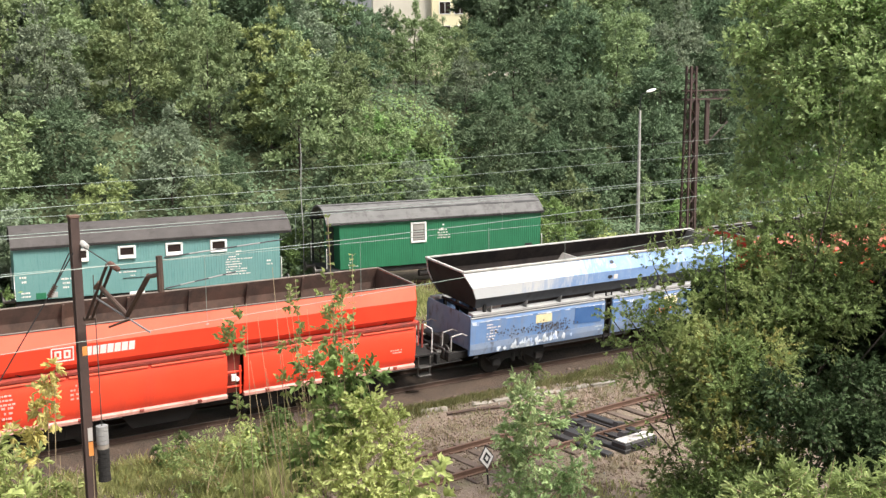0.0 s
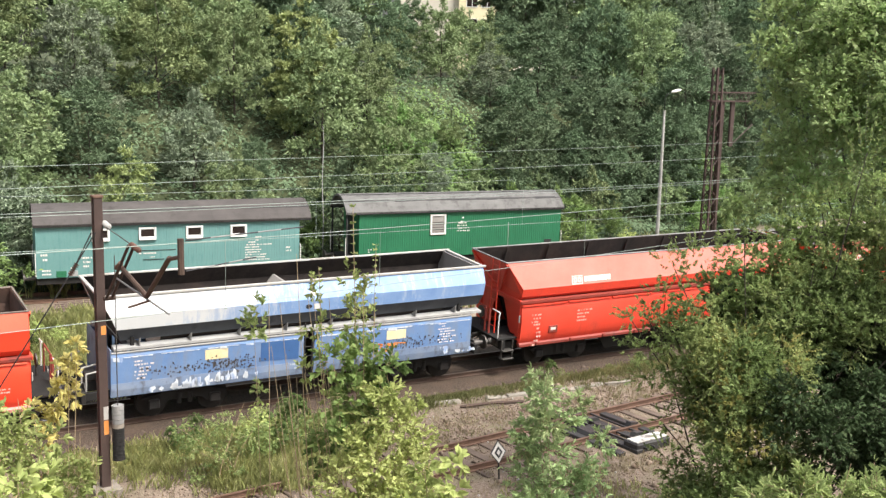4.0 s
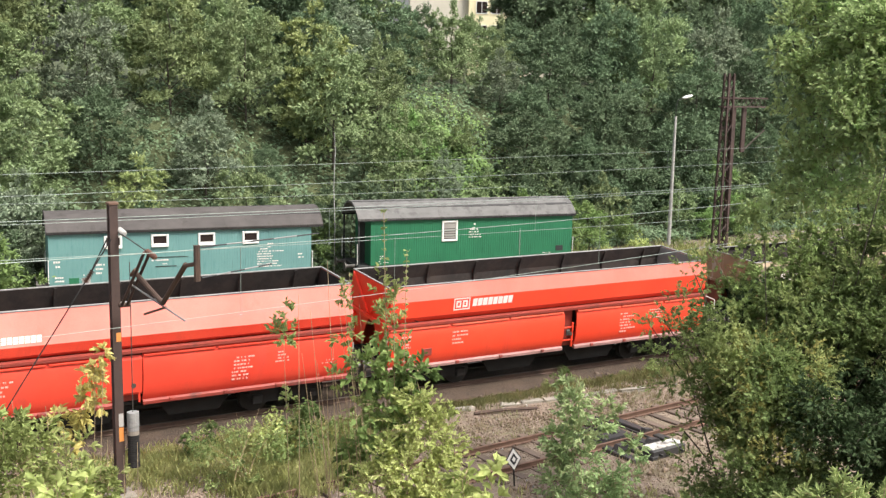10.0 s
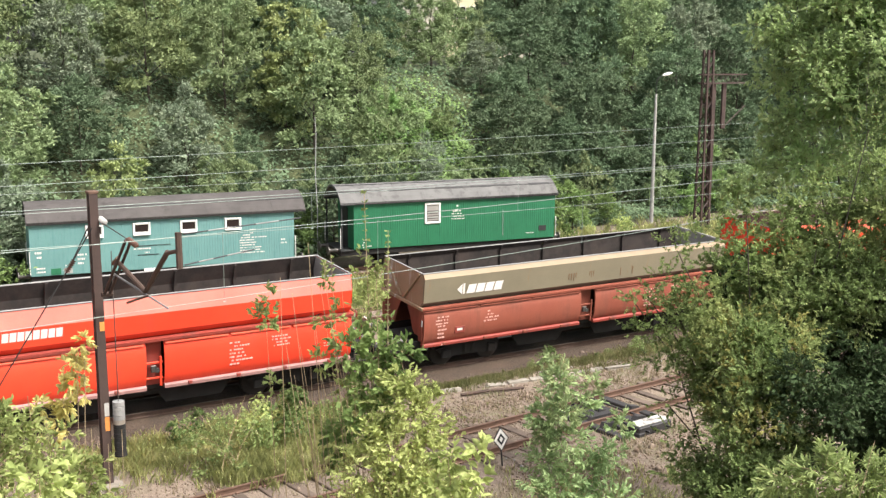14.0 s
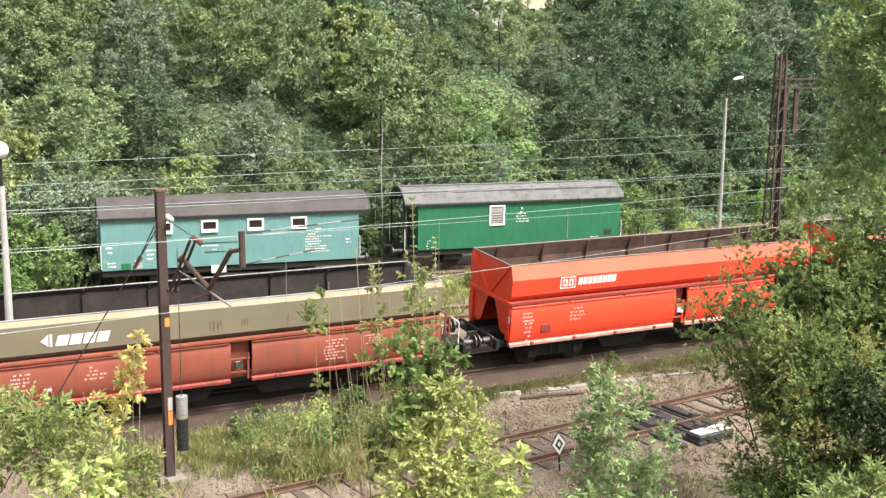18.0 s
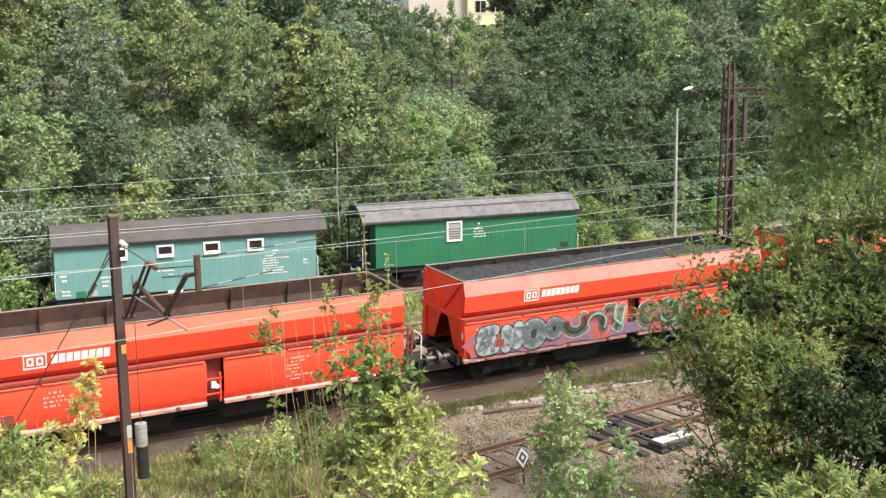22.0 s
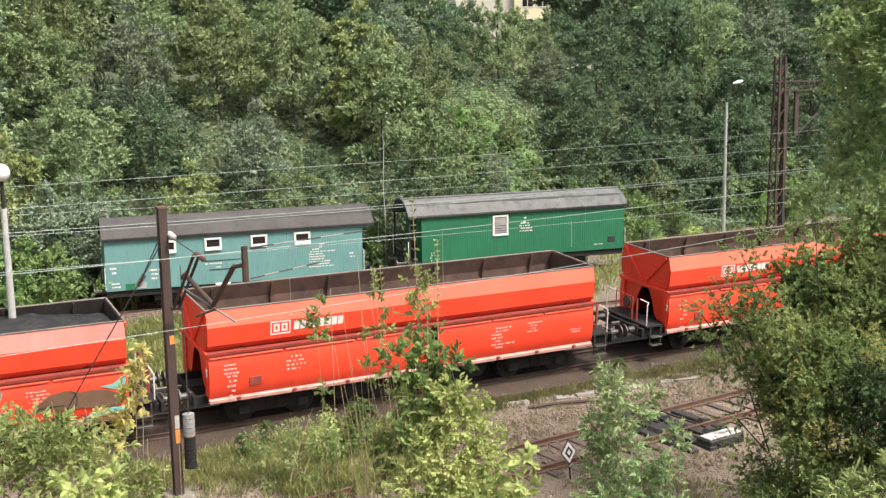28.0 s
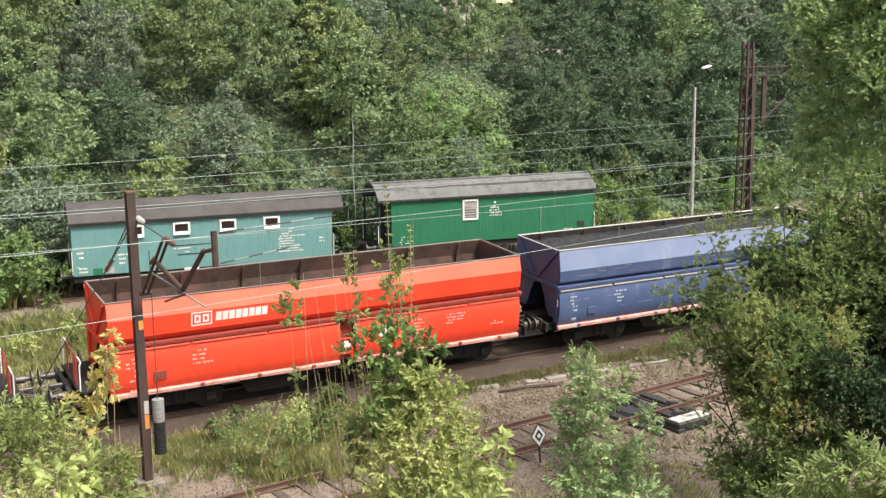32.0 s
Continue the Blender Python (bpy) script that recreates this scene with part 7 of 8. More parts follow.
def far_kinds():
    """A handful of tree and bush shapes for the cutting slope."""
    spec = (("hill_mid", 2.9, 6.6, 0.23), ("hill_dark", 3.1, 7.2, 0.24), ("hill_grey", 2.6, 6.0, 0.21), ("hill_light", 2.2, 6.3, 0.21),
            ("hill_mid", 3.4, 7.6, 0.24), ("hill_olive", 2.7, 6.8, 0.21), ("hill_dark", 3.6, 8.2, 0.25))
    for i, (mat, R, H, leaf) in enumerate(spec):
        me, c = spray_crown(100 + i, R, H, leaf * 0.80, mat, 24, 0.36)
        FAR.append((me, finish(trunk_bm(c, H, 0.075, seed=i, limbs=6), "trunk", M["bark"]), H))
    for i, (mat, R, H) in enumerate((("hill_mid", 1.9, 3.2), ("hill_bright", 1.7, 2.8), ("hill_dark", 2.1, 3.6))):
        me, c = spray_crown(200 + i, R, H, 0.145, mat, 15, 0.30, 0.0)
        FAR.append((me, finish(trunk_bm(c, H, 0.05, seed=20 + i), "trunk", M["bark"]), H))


far_kinds()
TREE_WORDS = ("leafy mid-green broadleaf tree on the cutting slope", "dense dark green broadleaf tree on the cutting slope", "dark green young tree on the cutting slope",
              "pale yellowish-green tree on the cutting slope", "large mid-green broadleaf tree on the cutting slope", "olive-green tree with browning leaves on the slope",
              "tall dark green tree on the cutting slope", "mid-green bush at the foot of the slope", "bright green bush at the foot of the slope", "dark green bush at the foot of the slope")


def far_tree(kind, x, y, s, turn):
    me, tk, H = FAR[kind]
    bush = kind >= 7
    broad, tall = 0.88 + 0.26 * ((turn * 0.37) % 1.0), 0.88 + 0.28 * ((turn * 0.71) % 1.0)
    t = thing("bush" if bush else "tree", TREE_WORDS[kind], "bush" if bush else "tree",
              pose(x, y, height(x, y) - 0.15, 0, 0, turn) @ Matrix.Diagonal((s * broad, s * broad, s * tall, 1)), "bushes at the foot of the slope" if bush else "trees on the cutting slope")
    part("trunk", tk, None, t)
    part("crown", me, None, t)


def wood():
    rng = random.Random(11)
    # foot of the slope: bushes
    x = 1.0
    while x < 100:
        for y in (49.3, 51.2):
            if not (49 < x < 53 and y < 50):
                kind = rng.choice((7, 7, 8, 9))
                # 44.5 < x < 56: darker leaf colour stands in for a shaded hollow
                far_tree(9 if 44.5 < x < 56 and y > 50 or (x < 34 and kind == 7) else 7 if x < 34 and y > 50 else kind, x + rng.uniform(-0.9, 0.9), y + rng.uniform(-0.6, 0.6) + (0.0 if x < 42 else 1.2), rng.uniform(0.75, 1.2), rng.uniform(0, 360))
        x += 2.3
    # rows up the slope
    for row, y in enumerate((53.2, 57.0, 61.0, 65.8, 71.5)):
        x = 2.0 + row * 0.9
        step = 4.3 + 0.25 * row
        while x < 62 + y * 0.62:
            px, py = x + rng.uniform(-1.1, 1.1), y + rng.uniform(-1.2, 1.2)
            view = px / py
            gap = abs(view - 0.682) < 0.030 and 59.5 < py < 65.5        # the clearing
            low = (abs(view - 0.682) < 0.045 and py <= 59.5) or (abs(view - 0.505) < 0.04 and py < 58)
            sight = 0.615 < view < 0.775 and py > 59.5
            if not gap:
                kind = rng.choice((1, 6, 1, 2, 4, 6, 1) if view > 0.78 else (0, 1, 2, 4, 5, 0, 2, 1, 6, 0, 4) if row > 0 else (0, 3, 2, 0, 5, 7))
                far_tree(kind, px, py, rng.uniform(0.66, 1.18) * (0.52 if low else 0.78 if row == 0 else 0.80 if sight else 1.0), rng.uniform(0, 360))
            x += step * rng.uniform(0.85, 1.2)
    # the pale young trees that stand out
    for px, py, s in ((31.9, 60.4, 1.15), (30.6, 59.0, 0.9)):
        far_tree(3, px, py, s, rng.uniform(0, 360))
    # a round grey-green thicket left of the teal van
    for px, py, s in ((10.7, 50.2, 0.80), (12.3, 51.0, 0.7)):
        far_tree(2, px, py, s, rng.uniform(0, 360))
    # bright bushes by the parked vans and below the clearing
    for px, py, s in ((36.6, 57.0, 1.1), (41.2, 47.6, 1.25), (44.0, 48.4, 0.8), (47.2, 48.8, 0.7), (54.5, 48.6, 0.75), (10.0, 47.0, 1.05), (9.4, 48.6, 1.25), (7.8, 48.8, 1.0), (8.8, 46.4, 0.7), (57.5, 48.8, 0.9)):
        far_tree(8, px, py, s, rng.uniform(0, 360))
    # far tops that close the wood
    for i in range(44):
        px, py = 8 + i * 4.5 + rng.uniform(-1, 1), 80 + rng.uniform(-2, 4)
        far_tree(rng.choice((1, 4, 6)), px, py, rng.uniform(1.4, 1.85) * (0.47 if 0.605 < px / py < 0.775 else 1.20 if px / py > 0.775 else 1.0), rng.uniform(0, 360))


wood()


def undergrowth():
    """Low leafy cover on the slope between the trees."""
    rng = np.random.default_rng(21)
    n = 60000
    x, y = rng.uniform(0, 84, n), 48.6 + 18 * rng.uniform(0, 1, n) ** 1.3
    z = np.array([height(a, b) for a, b in zip(x, y)]) + rng.uniform(0.0, 0.8, n) * (0.4 + 0.6 * np.sin(x * 0.9 + y * 0.7) ** 2)
    v, q = leaf_arrays(rng, np.stack((x, y, z), 1), np.tile(np.array((0.0, -0.4, 0.8)), (n, 1)), 0.26, 0.5)
    tagged(new("undergrowth", np_mesh("undergrowth", v, q, M["hill_dark"])), "low leafy undergrowth on the wooded slope", "undergrowth", kind="stuff")


    # a bright tangle of creepers in the clearing
    n = 9000
    x, y = rng.normal(39.6, 2.3, n), rng.normal(57.5, 2.6, n)
    z = np.array([height(a, b) for a, b in zip(x, y)]) + rng.uniform(0.1, 1.0, n) * (0.5 + 0.5 * np.sin(x * 1.7 + y * 1.1))
    v, q = leaf_arrays(rng, np.stack((x, y, z), 1), np.tile(np.array((0.0, -0.5, 0.9)), (n, 1)), 0.24, 0.6)
    tagged(new("creepers", np_mesh("creepers", v, q, M["hill_bright"])), "bright green creepers over the slope's clearing", "creeper", kind="stuff")


undergrowth()


# ---- plants near the camera ----
def shoots(seed, count, h0, h1, lean, leaf, per, start=0.35, twig=0.12, r=0.010, wide=0.55):
    """Thin upright stems with leaves along them: returns stem mesh data and leaf arrays."""
    rng = np.random.default_rng(seed)
    bm = B()
    cs, os = [], []
    for i in range(count):
        h = rng.uniform(h0, h1)
        a = rng.uniform(0, 2 * math.pi)
        b = rng.uniform(0, lean)
        pts = []
        for k in range(6):
            u = k / 5
            pts.append((math.cos(a) * b * h * u + rng.normal(0, 0.015) * k + 0.04 * math.cos(a), math.sin(a) * b * h * u + rng.normal(0, 0.015) * k + 0.04 * math.sin(a), h * u - 0.1))
        path_tube(bm, [Vector(p) for p in pts], r * rng.uniform(0.7, 1.3), 5, 0.3)
        p = np.array(pts)
        for _ in range(per):
            u = start + (1 - start) * rng.uniform(0, 1)
            f = u * 5
            j = min(4, int(f))
            c = p[j] + (p[j + 1] - p[j]) * (f - j)
            d = rng.normal(0, 1, 3) * np.array((1, 1, 0.35))
            d /= np.linalg.norm(d)
            cs.append(c + d * rng.uniform(0.3, 1.0) * twig * (1.25 - u))
            os.append(d)
    verts, quads = leaf_arrays(rng, np.array(cs), np.array(os), leaf, wide, 0.5)
    return bm, verts, quads


def plant(name, label, category, x, y, crown=None, stems=None, mat="leaf_mid", turn=0, sink=0.1, group="", z=None):
    """crown: arguments of crown_mesh after the name; stems: arguments of shoots."""
    t = thing(name, label, category, pose(x, y, (height(x, y) if z is None else z) - sink, 0, 0, turn), group)
    if stems:
        bm, v, q = shoots(*stems)
        part("stem", finish(bm, "stem", M["stem"]), None, t)
        part("foliage", np_mesh("foliage", v, q, M[mat]), None, t)
    if crown:
        me, c, r = crown_mesh("crown", *crown)
        part("crown", me, None, t)
        part("trunk", finish(trunk_bm(c, crown[4], crown[3] * 0.035, seed=crown[0]), "trunk", M["bark"]), None, t)
    return t


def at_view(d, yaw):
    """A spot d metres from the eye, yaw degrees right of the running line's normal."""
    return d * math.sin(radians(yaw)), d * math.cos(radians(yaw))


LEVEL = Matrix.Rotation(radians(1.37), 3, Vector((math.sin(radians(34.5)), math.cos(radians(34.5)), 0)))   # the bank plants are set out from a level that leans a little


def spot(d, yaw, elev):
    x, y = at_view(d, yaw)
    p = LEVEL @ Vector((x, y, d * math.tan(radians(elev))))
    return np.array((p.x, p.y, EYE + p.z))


def leafy_plant(name, label, category, d, yaw, foliage, seed, group="", limb=0.010, bare=(), spread=0.12, bark="stem"):
    """A plant rooted d metres away. foliage: (part name, material, leaf length, leaf width, density, leaves a twig,
    lobes as (yaw, elevation, radius, half height[, distance])); bare: tips of leafless or thinly leaved shoots."""
    rng = np.random.default_rng(seed)
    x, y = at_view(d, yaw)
    base = np.array((x, y, height(x, y) - 0.1))
    t = thing(name, label, category, Matrix.Translation(base), group)
    rr = random.Random(seed)
    for nm, mat, leaf, wide, dens, per, lobes in foliage:
        near = d < 12
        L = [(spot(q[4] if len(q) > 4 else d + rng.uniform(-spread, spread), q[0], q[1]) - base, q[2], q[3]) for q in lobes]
        tufts = []
        for c, r, hh in L:
            if r < 0.45:
                tufts.append((c, r, hh))
                continue
            # a broad lobe is a handful of tufts with hollows between them
            for _ in range(8):
                o = rng.normal(0, 1, 3)
                o *= rng.uniform(0.35, 0.8) / (np.linalg.norm(o) + 1e-9)
                k = rng.uniform(0.30, 0.48)
                tufts.append((c + o * np.array((r, r, hh)), r * k, hh * k))
        lv, tw = sprays(rng, tufts, leaf, wide, dens, per, 0.25, 1.3, near)
        part(nm, np_mesh(nm, lv[0], lv[1], M[mat]), None, t)
        tagged(part("brushwood", np_mesh("brushwood", tw[0], tw[1], M[bark]), None, t), kind="stuff")
        for c, r, h in L[::3]:
            a = Vector((rr.uniform(-0.12, 0.12), rr.uniform(-0.12, 0.12), 0))
            e = Vector(c)
            mid = a.lerp(e, 0.55) + Vector((rr.uniform(-0.05, 0.05), rr.uniform(-0.05, 0.05), 0.06 * e.length)) - Vector((e.x, e.y, 0)) * 0.25
            wood_bm = B()
            path_tube(wood_bm, [a, a.lerp(mid, 0.5) - Vector((e.x, e.y, 0)) * 0.06, mid, e], limb * (0.7 + 0.6 * rr.random()), 5, 0.3)
            part("limb", wood_bm, M[bark], t)
    for q in bare:
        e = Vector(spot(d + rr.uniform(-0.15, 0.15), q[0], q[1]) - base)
        a = Vector((rr.uniform(-0.45, 0.35), rr.uniform(-0.3, 0.3), 0))
        bow = Vector((rr.uniform(-0.09, 0.09), rr.uniform(-0.09, 0.09), 0))
        wood_bm = B()
        path_tube(wood_bm, [a, a.lerp(e, 0.3) + bow, a.lerp(e, 0.55) + bow * 0.8, a.lerp(e, 0.8) + bow * 0.3, e], max(0.0042, limb * 0.8) * rr.uniform(0.8, 1.4), 5, 0.3)
        part("stem", wood_bm, M[bark], t)
    return t


def shoot_leaves(name, label, d, yaw, tips, mat, leaf, seed):
    """Long thin shoots with pairs of leaves set wide apart along their upper part."""
    rng = np.random.default_rng(seed)
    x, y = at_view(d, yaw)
    base = np.array((x, y, height(x, y) - 0.1))
    t = thing(name, label, "sapling", Matrix.Translation(base))
    bm = B()
    C, O = [], []
    for yw, el, start in tips:
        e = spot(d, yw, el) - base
        a = np.array((rng.uniform(-0.08, 0.08), rng.uniform(-0.08, 0.08), 0))
        mid = (a + e) / 2 + rng.normal(0, 0.03, 3)
        bm = B()
        path_tube(bm, [Vector(a), Vector(mid), Vector(e)], 0.008, 5, 0.25)
        part("stem", bm, M["stem"], t)
        u = start
        while u < 1.0:
            p = (1 - u) ** 2 * a + 2 * u * (1 - u) * (2 * mid - (a + e) / 2) + u * u * e
            ang = rng.uniform(0, 6.28)
            for s in (0, math.pi, 1.6):
                dv = np.array((math.cos(ang + s), math.sin(ang + s), 0.5))
                C.append(p + dv * leaf * 0.45)
                O.append(np.array((0, 0, 1.0)) - dv * 0.6)
            u += rng.uniform(0.010, 0.020) * (1.6 - u)
    v, q = leaf_arrays(rng, np.array(C), np.array(O), leaf, 0.5)
    part("foliage", np_mesh("foliage", v, q, M[mat]), None, t)


def near_plants():
    # the large bush: outer lobes, an overhanging top, the inside's shade put into leaf colour
    leafy_plant("large_bush", "large dense bush, its inner shade coloured into the leaves, browning outside", "bush", 15.6, 53.0, (
        ("crown", "leaf_bush", 0.063, 0.45, 0.36, 10, (
            (49.8, -14.8, 0.62, 0.65, 15.3), (50.2, -17.4, 0.60, 0.55, 15.0), (49.9, -13.4, 0.75, 0.6, 15.8), (51.6, -11.9, 0.8, 0.6, 16.2), (51.2, -19.8, 0.7, 0.6, 14.4), (51.6, -21.4, 0.9, 0.7, 14.0), (49.8, -20.6, 0.55, 0.5, 14.6), (51.4, -15.8, 0.75, 0.7, 14.9),
            (53.0, -12.6, 0.9, 0.85, 15.3), (52.8, -16.0, 0.9, 0.8, 14.8), (52.2, -18.6, 0.8, 0.6, 14.4), (54.6, -9.6, 0.95, 0.75, 16.3), (56.0, -10.8, 0.85, 0.7, 16.0),
            (56.6, -7.6, 0.9, 0.8, 16.6), (54.4, -18.8, 0.6, 0.45, 14.8))),
        ("outer_leaves", "leaf_olive", 0.059, 0.45, 0.14, 11, (
            (49.8, -13.4, 0.7, 0.6, 15.0), (50.6, -12.6, 0.7, 0.5, 15.6), (52.0, -14.2, 0.85, 0.8, 14.7), (51.6, -17.4, 0.8, 0.7, 14.4), (54.0, -11.8, 0.9, 0.7, 15.6),
            (53.4, -10.0, 0.7, 0.5, 16.2), (56.6, -8.6, 0.9, 0.8, 16.0), (53.8, -15.0, 0.7, 0.7, 14.7), (58.6, -6.2, 1.0, 0.8, 16.2))),
        ("loose_sprays", "leaf_bush", 0.056, 0.5, 0.080, 11, (
            (45.5, -12.3, 0.28, 0.16, 15.2), (45.8, -13.7, 0.28, 0.18, 15.1), (46.6, -15.2, 0.30, 0.22, 14.9), (47.6, -17.4, 0.32, 0.28, 14.8), (48.2, -19.2, 0.36, 0.32, 14.5), (48.6, -21.0, 0.36, 0.36, 14.2), (46.2, -12.0, 0.35, 0.20, 15.3), (46.5, -13.8, 0.35, 0.22, 15.2), (47.5, -15.4, 0.40, 0.28, 15.0), (48.0, -13.2, 0.42, 0.32, 15.3), (46.9, -12.4, 0.38, 0.26, 15.4),
            (46.9, -11.2, 0.40, 0.24, 15.3), (47.6, -9.6, 0.40, 0.35, 15.5), (47.4, -13.0, 0.40, 0.28, 15.2), (48.6, -9.0, 0.42, 0.35, 15.9), (50.4, -8.6, 0.5, 0.4, 16.1),
            (52.4, -7.6, 0.5, 0.5, 16.3), (56.2, -3.8, 0.30, 0.9, 16.4), (48.4, -14.6, 0.45, 0.4, 15.0), (49.4, -10.6, 0.5, 0.4, 15.7), (51.2, -10.0, 0.55, 0.45, 16.0),
            (53.2, -8.6, 0.6, 0.5, 16.2), (48.2, -11.8, 0.45, 0.4, 15.4), (48.9, -16.4, 0.4, 0.4, 15.0), (54.4, -6.6, 0.5, 0.6, 16.4))),
        ("upper_sprays", "leaf_olive", 0.058, 0.5, 0.085, 11, (
            (51.4, -8.9, 0.5, 0.4, 16.0), (52.6, -8.0, 0.55, 0.4, 16.2), (53.6, -7.0, 0.6, 0.5, 16.4), (52.2, -9.8, 0.55, 0.4, 16.0), (54.8, -7.6, 0.6, 0.5, 16.4), (50.6, -10.2, 0.45, 0.35, 15.9),
            (56.0, -6.2, 0.65, 0.6, 16.6), (57.4, -5.6, 0.7, 0.6, 16.6), (59.0, -5.2, 0.8, 0.7, 16.4), (60.8, -5.0, 0.8, 0.7, 16.2), (62.6, -5.2, 0.8, 0.7, 16.0), (60.0, -7.4, 0.8, 0.6, 16.0), (62.0, -7.4, 0.8, 0.6, 15.8))),
        # low leaves: the shade beneath the bush is in their colour
        ("lower_leaves", "leaf_shade", 0.075, 0.5, 0.30, 9, (
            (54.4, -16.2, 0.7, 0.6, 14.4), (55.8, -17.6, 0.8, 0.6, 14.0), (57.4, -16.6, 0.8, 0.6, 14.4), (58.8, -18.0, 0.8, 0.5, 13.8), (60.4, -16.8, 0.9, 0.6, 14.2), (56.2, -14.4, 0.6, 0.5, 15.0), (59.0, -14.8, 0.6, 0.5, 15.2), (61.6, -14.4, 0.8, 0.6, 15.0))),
        ("browning_leaves", "leaf_brown", 0.056, 0.45, 0.14, 10, (
            (50.6, -14.4, 0.42, 0.35, 14.8), (51.8, -15.8, 0.45, 0.4, 14.3), (50.8, -17.2, 0.42, 0.4, 14.4), (52.2, -18.2, 0.42, 0.35, 14.0), (53.4, -13.4, 0.4, 0.35, 14.9), (51.2, -12.8, 0.35, 0.3, 15.2))),
        # deep leaves darkened in colour for the shade inside the bush
        ("inner_leaves", "leaf_shade", 0.10, 0.55, 0.8, 8, (
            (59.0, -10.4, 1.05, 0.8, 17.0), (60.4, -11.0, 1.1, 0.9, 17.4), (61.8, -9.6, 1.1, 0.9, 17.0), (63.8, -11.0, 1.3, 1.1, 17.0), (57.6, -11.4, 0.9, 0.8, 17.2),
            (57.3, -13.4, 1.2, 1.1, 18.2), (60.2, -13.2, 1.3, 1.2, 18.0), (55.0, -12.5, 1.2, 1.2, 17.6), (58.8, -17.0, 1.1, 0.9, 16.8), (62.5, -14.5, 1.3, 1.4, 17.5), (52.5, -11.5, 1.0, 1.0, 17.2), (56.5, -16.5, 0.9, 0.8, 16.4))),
        ), 301, limb=0.022, bark="bark", bare=((47.0, -12.8), (50.9, -7.6), (56.3, -3.0), (51.4, -11.2), (54.4, -9.0)))
    # slender tree behind it
    leafy_plant("slender_tree", "tall slender tree with narrow light green leaves", "tree", 23.0, 57.0, (
        ("crown", "leaf_slender", 0.115, 0.46, 0.30, 9, (
            (54.0, -4.4, 1.0, 1.0, 22.5), (55.0, -2.6, 1.2, 1.2, 22.5), (57.4, -1.2, 1.4, 1.3, 22.2), (60.0, -2.6, 1.5, 1.3, 21.5), (54.8, 0.8, 1.2, 1.2, 23.0), (56.6, 2.6, 1.4, 1.3, 23.0),
            (59.6, 1.6, 1.5, 1.4, 22.2), (62.4, 0.2, 1.5, 1.5, 21.5), (54.4, 4.2, 1.1, 1.1, 23.6), (56.4, 6.2, 1.4, 1.2, 23.5), (59.6, 5.6, 1.5, 1.4, 22.6), (63.0, 5.0, 1.5, 1.5, 22.0))),
        ("outer_leaves", "leaf_slender", 0.105, 0.46, 0.36, 9, (
            (53.3, -2.2, 0.7, 0.8, 22.6), (54.2, -0.6, 0.9, 0.9, 22.2), (55.6, -0.4, 1.1, 1.0, 21.8), (58.0, 0.6, 1.2, 1.1, 21.6), (55.4, 2.6, 1.1, 1.0, 22.4), (57.6, 4.0, 1.3, 1.1, 22.2), (60.6, 3.4, 1.3, 1.1, 21.4),
            (51.8, -0.6, 0.6, 0.7, 22.6), (51.5, 1.4, 0.6, 0.6, 22.8), (52.3, 3.8, 0.7, 0.7, 23.0), (52.2, -2.8, 0.6, 0.7, 22.4), (51.7, -4.8, 0.6, 0.6, 22.2), (52.7, 6.0, 0.8, 0.8, 23.2), (50.9, -6.3, 0.5, 0.45, 22.0), (52.7, 1.4, 0.8, 0.8, 22.8), (51.2, 3.0, 0.4, 0.6, 22.8),
            (53.4, 2.6, 0.7, 0.7, 23.2), (61.5, -0.8, 1.1, 1.0, 20.8), (57.0, -3.4, 0.9, 0.8, 21.2), (59.6, -4.6, 1.0, 0.8, 20.6))),
        ), 303, limb=0.03, spread=0.5, bark="bark")
    # an unseen tree added beside the camera: its shade lies on the bush
    rng = np.random.default_rng(350)
    t = thing("bank_tree", "unseen tall leafy tree added to shade the large bush", "tree", pose(18.2, 2.4, height(18.2, 2.4) - 0.2))
    L = [(np.array((rng.uniform(-2.2, 2.2), rng.uniform(-1.0, 2.6), rng.uniform(6.2, 11.5))), rng.uniform(1.0, 1.5), rng.uniform(0.8, 1.2)) for _ in range(7)]
    lv, tw = sprays(rng, L, 0.12, 0.5, 0.30, 8)
    part("crown", np_mesh("crown", lv[0], lv[1], M["leaf_mid"]), None, t)
    part("trunk", finish(trunk_bm([q[0] for q in L], 10.5, 0.19, seed=9), "trunk", M["bark"]), None, t)
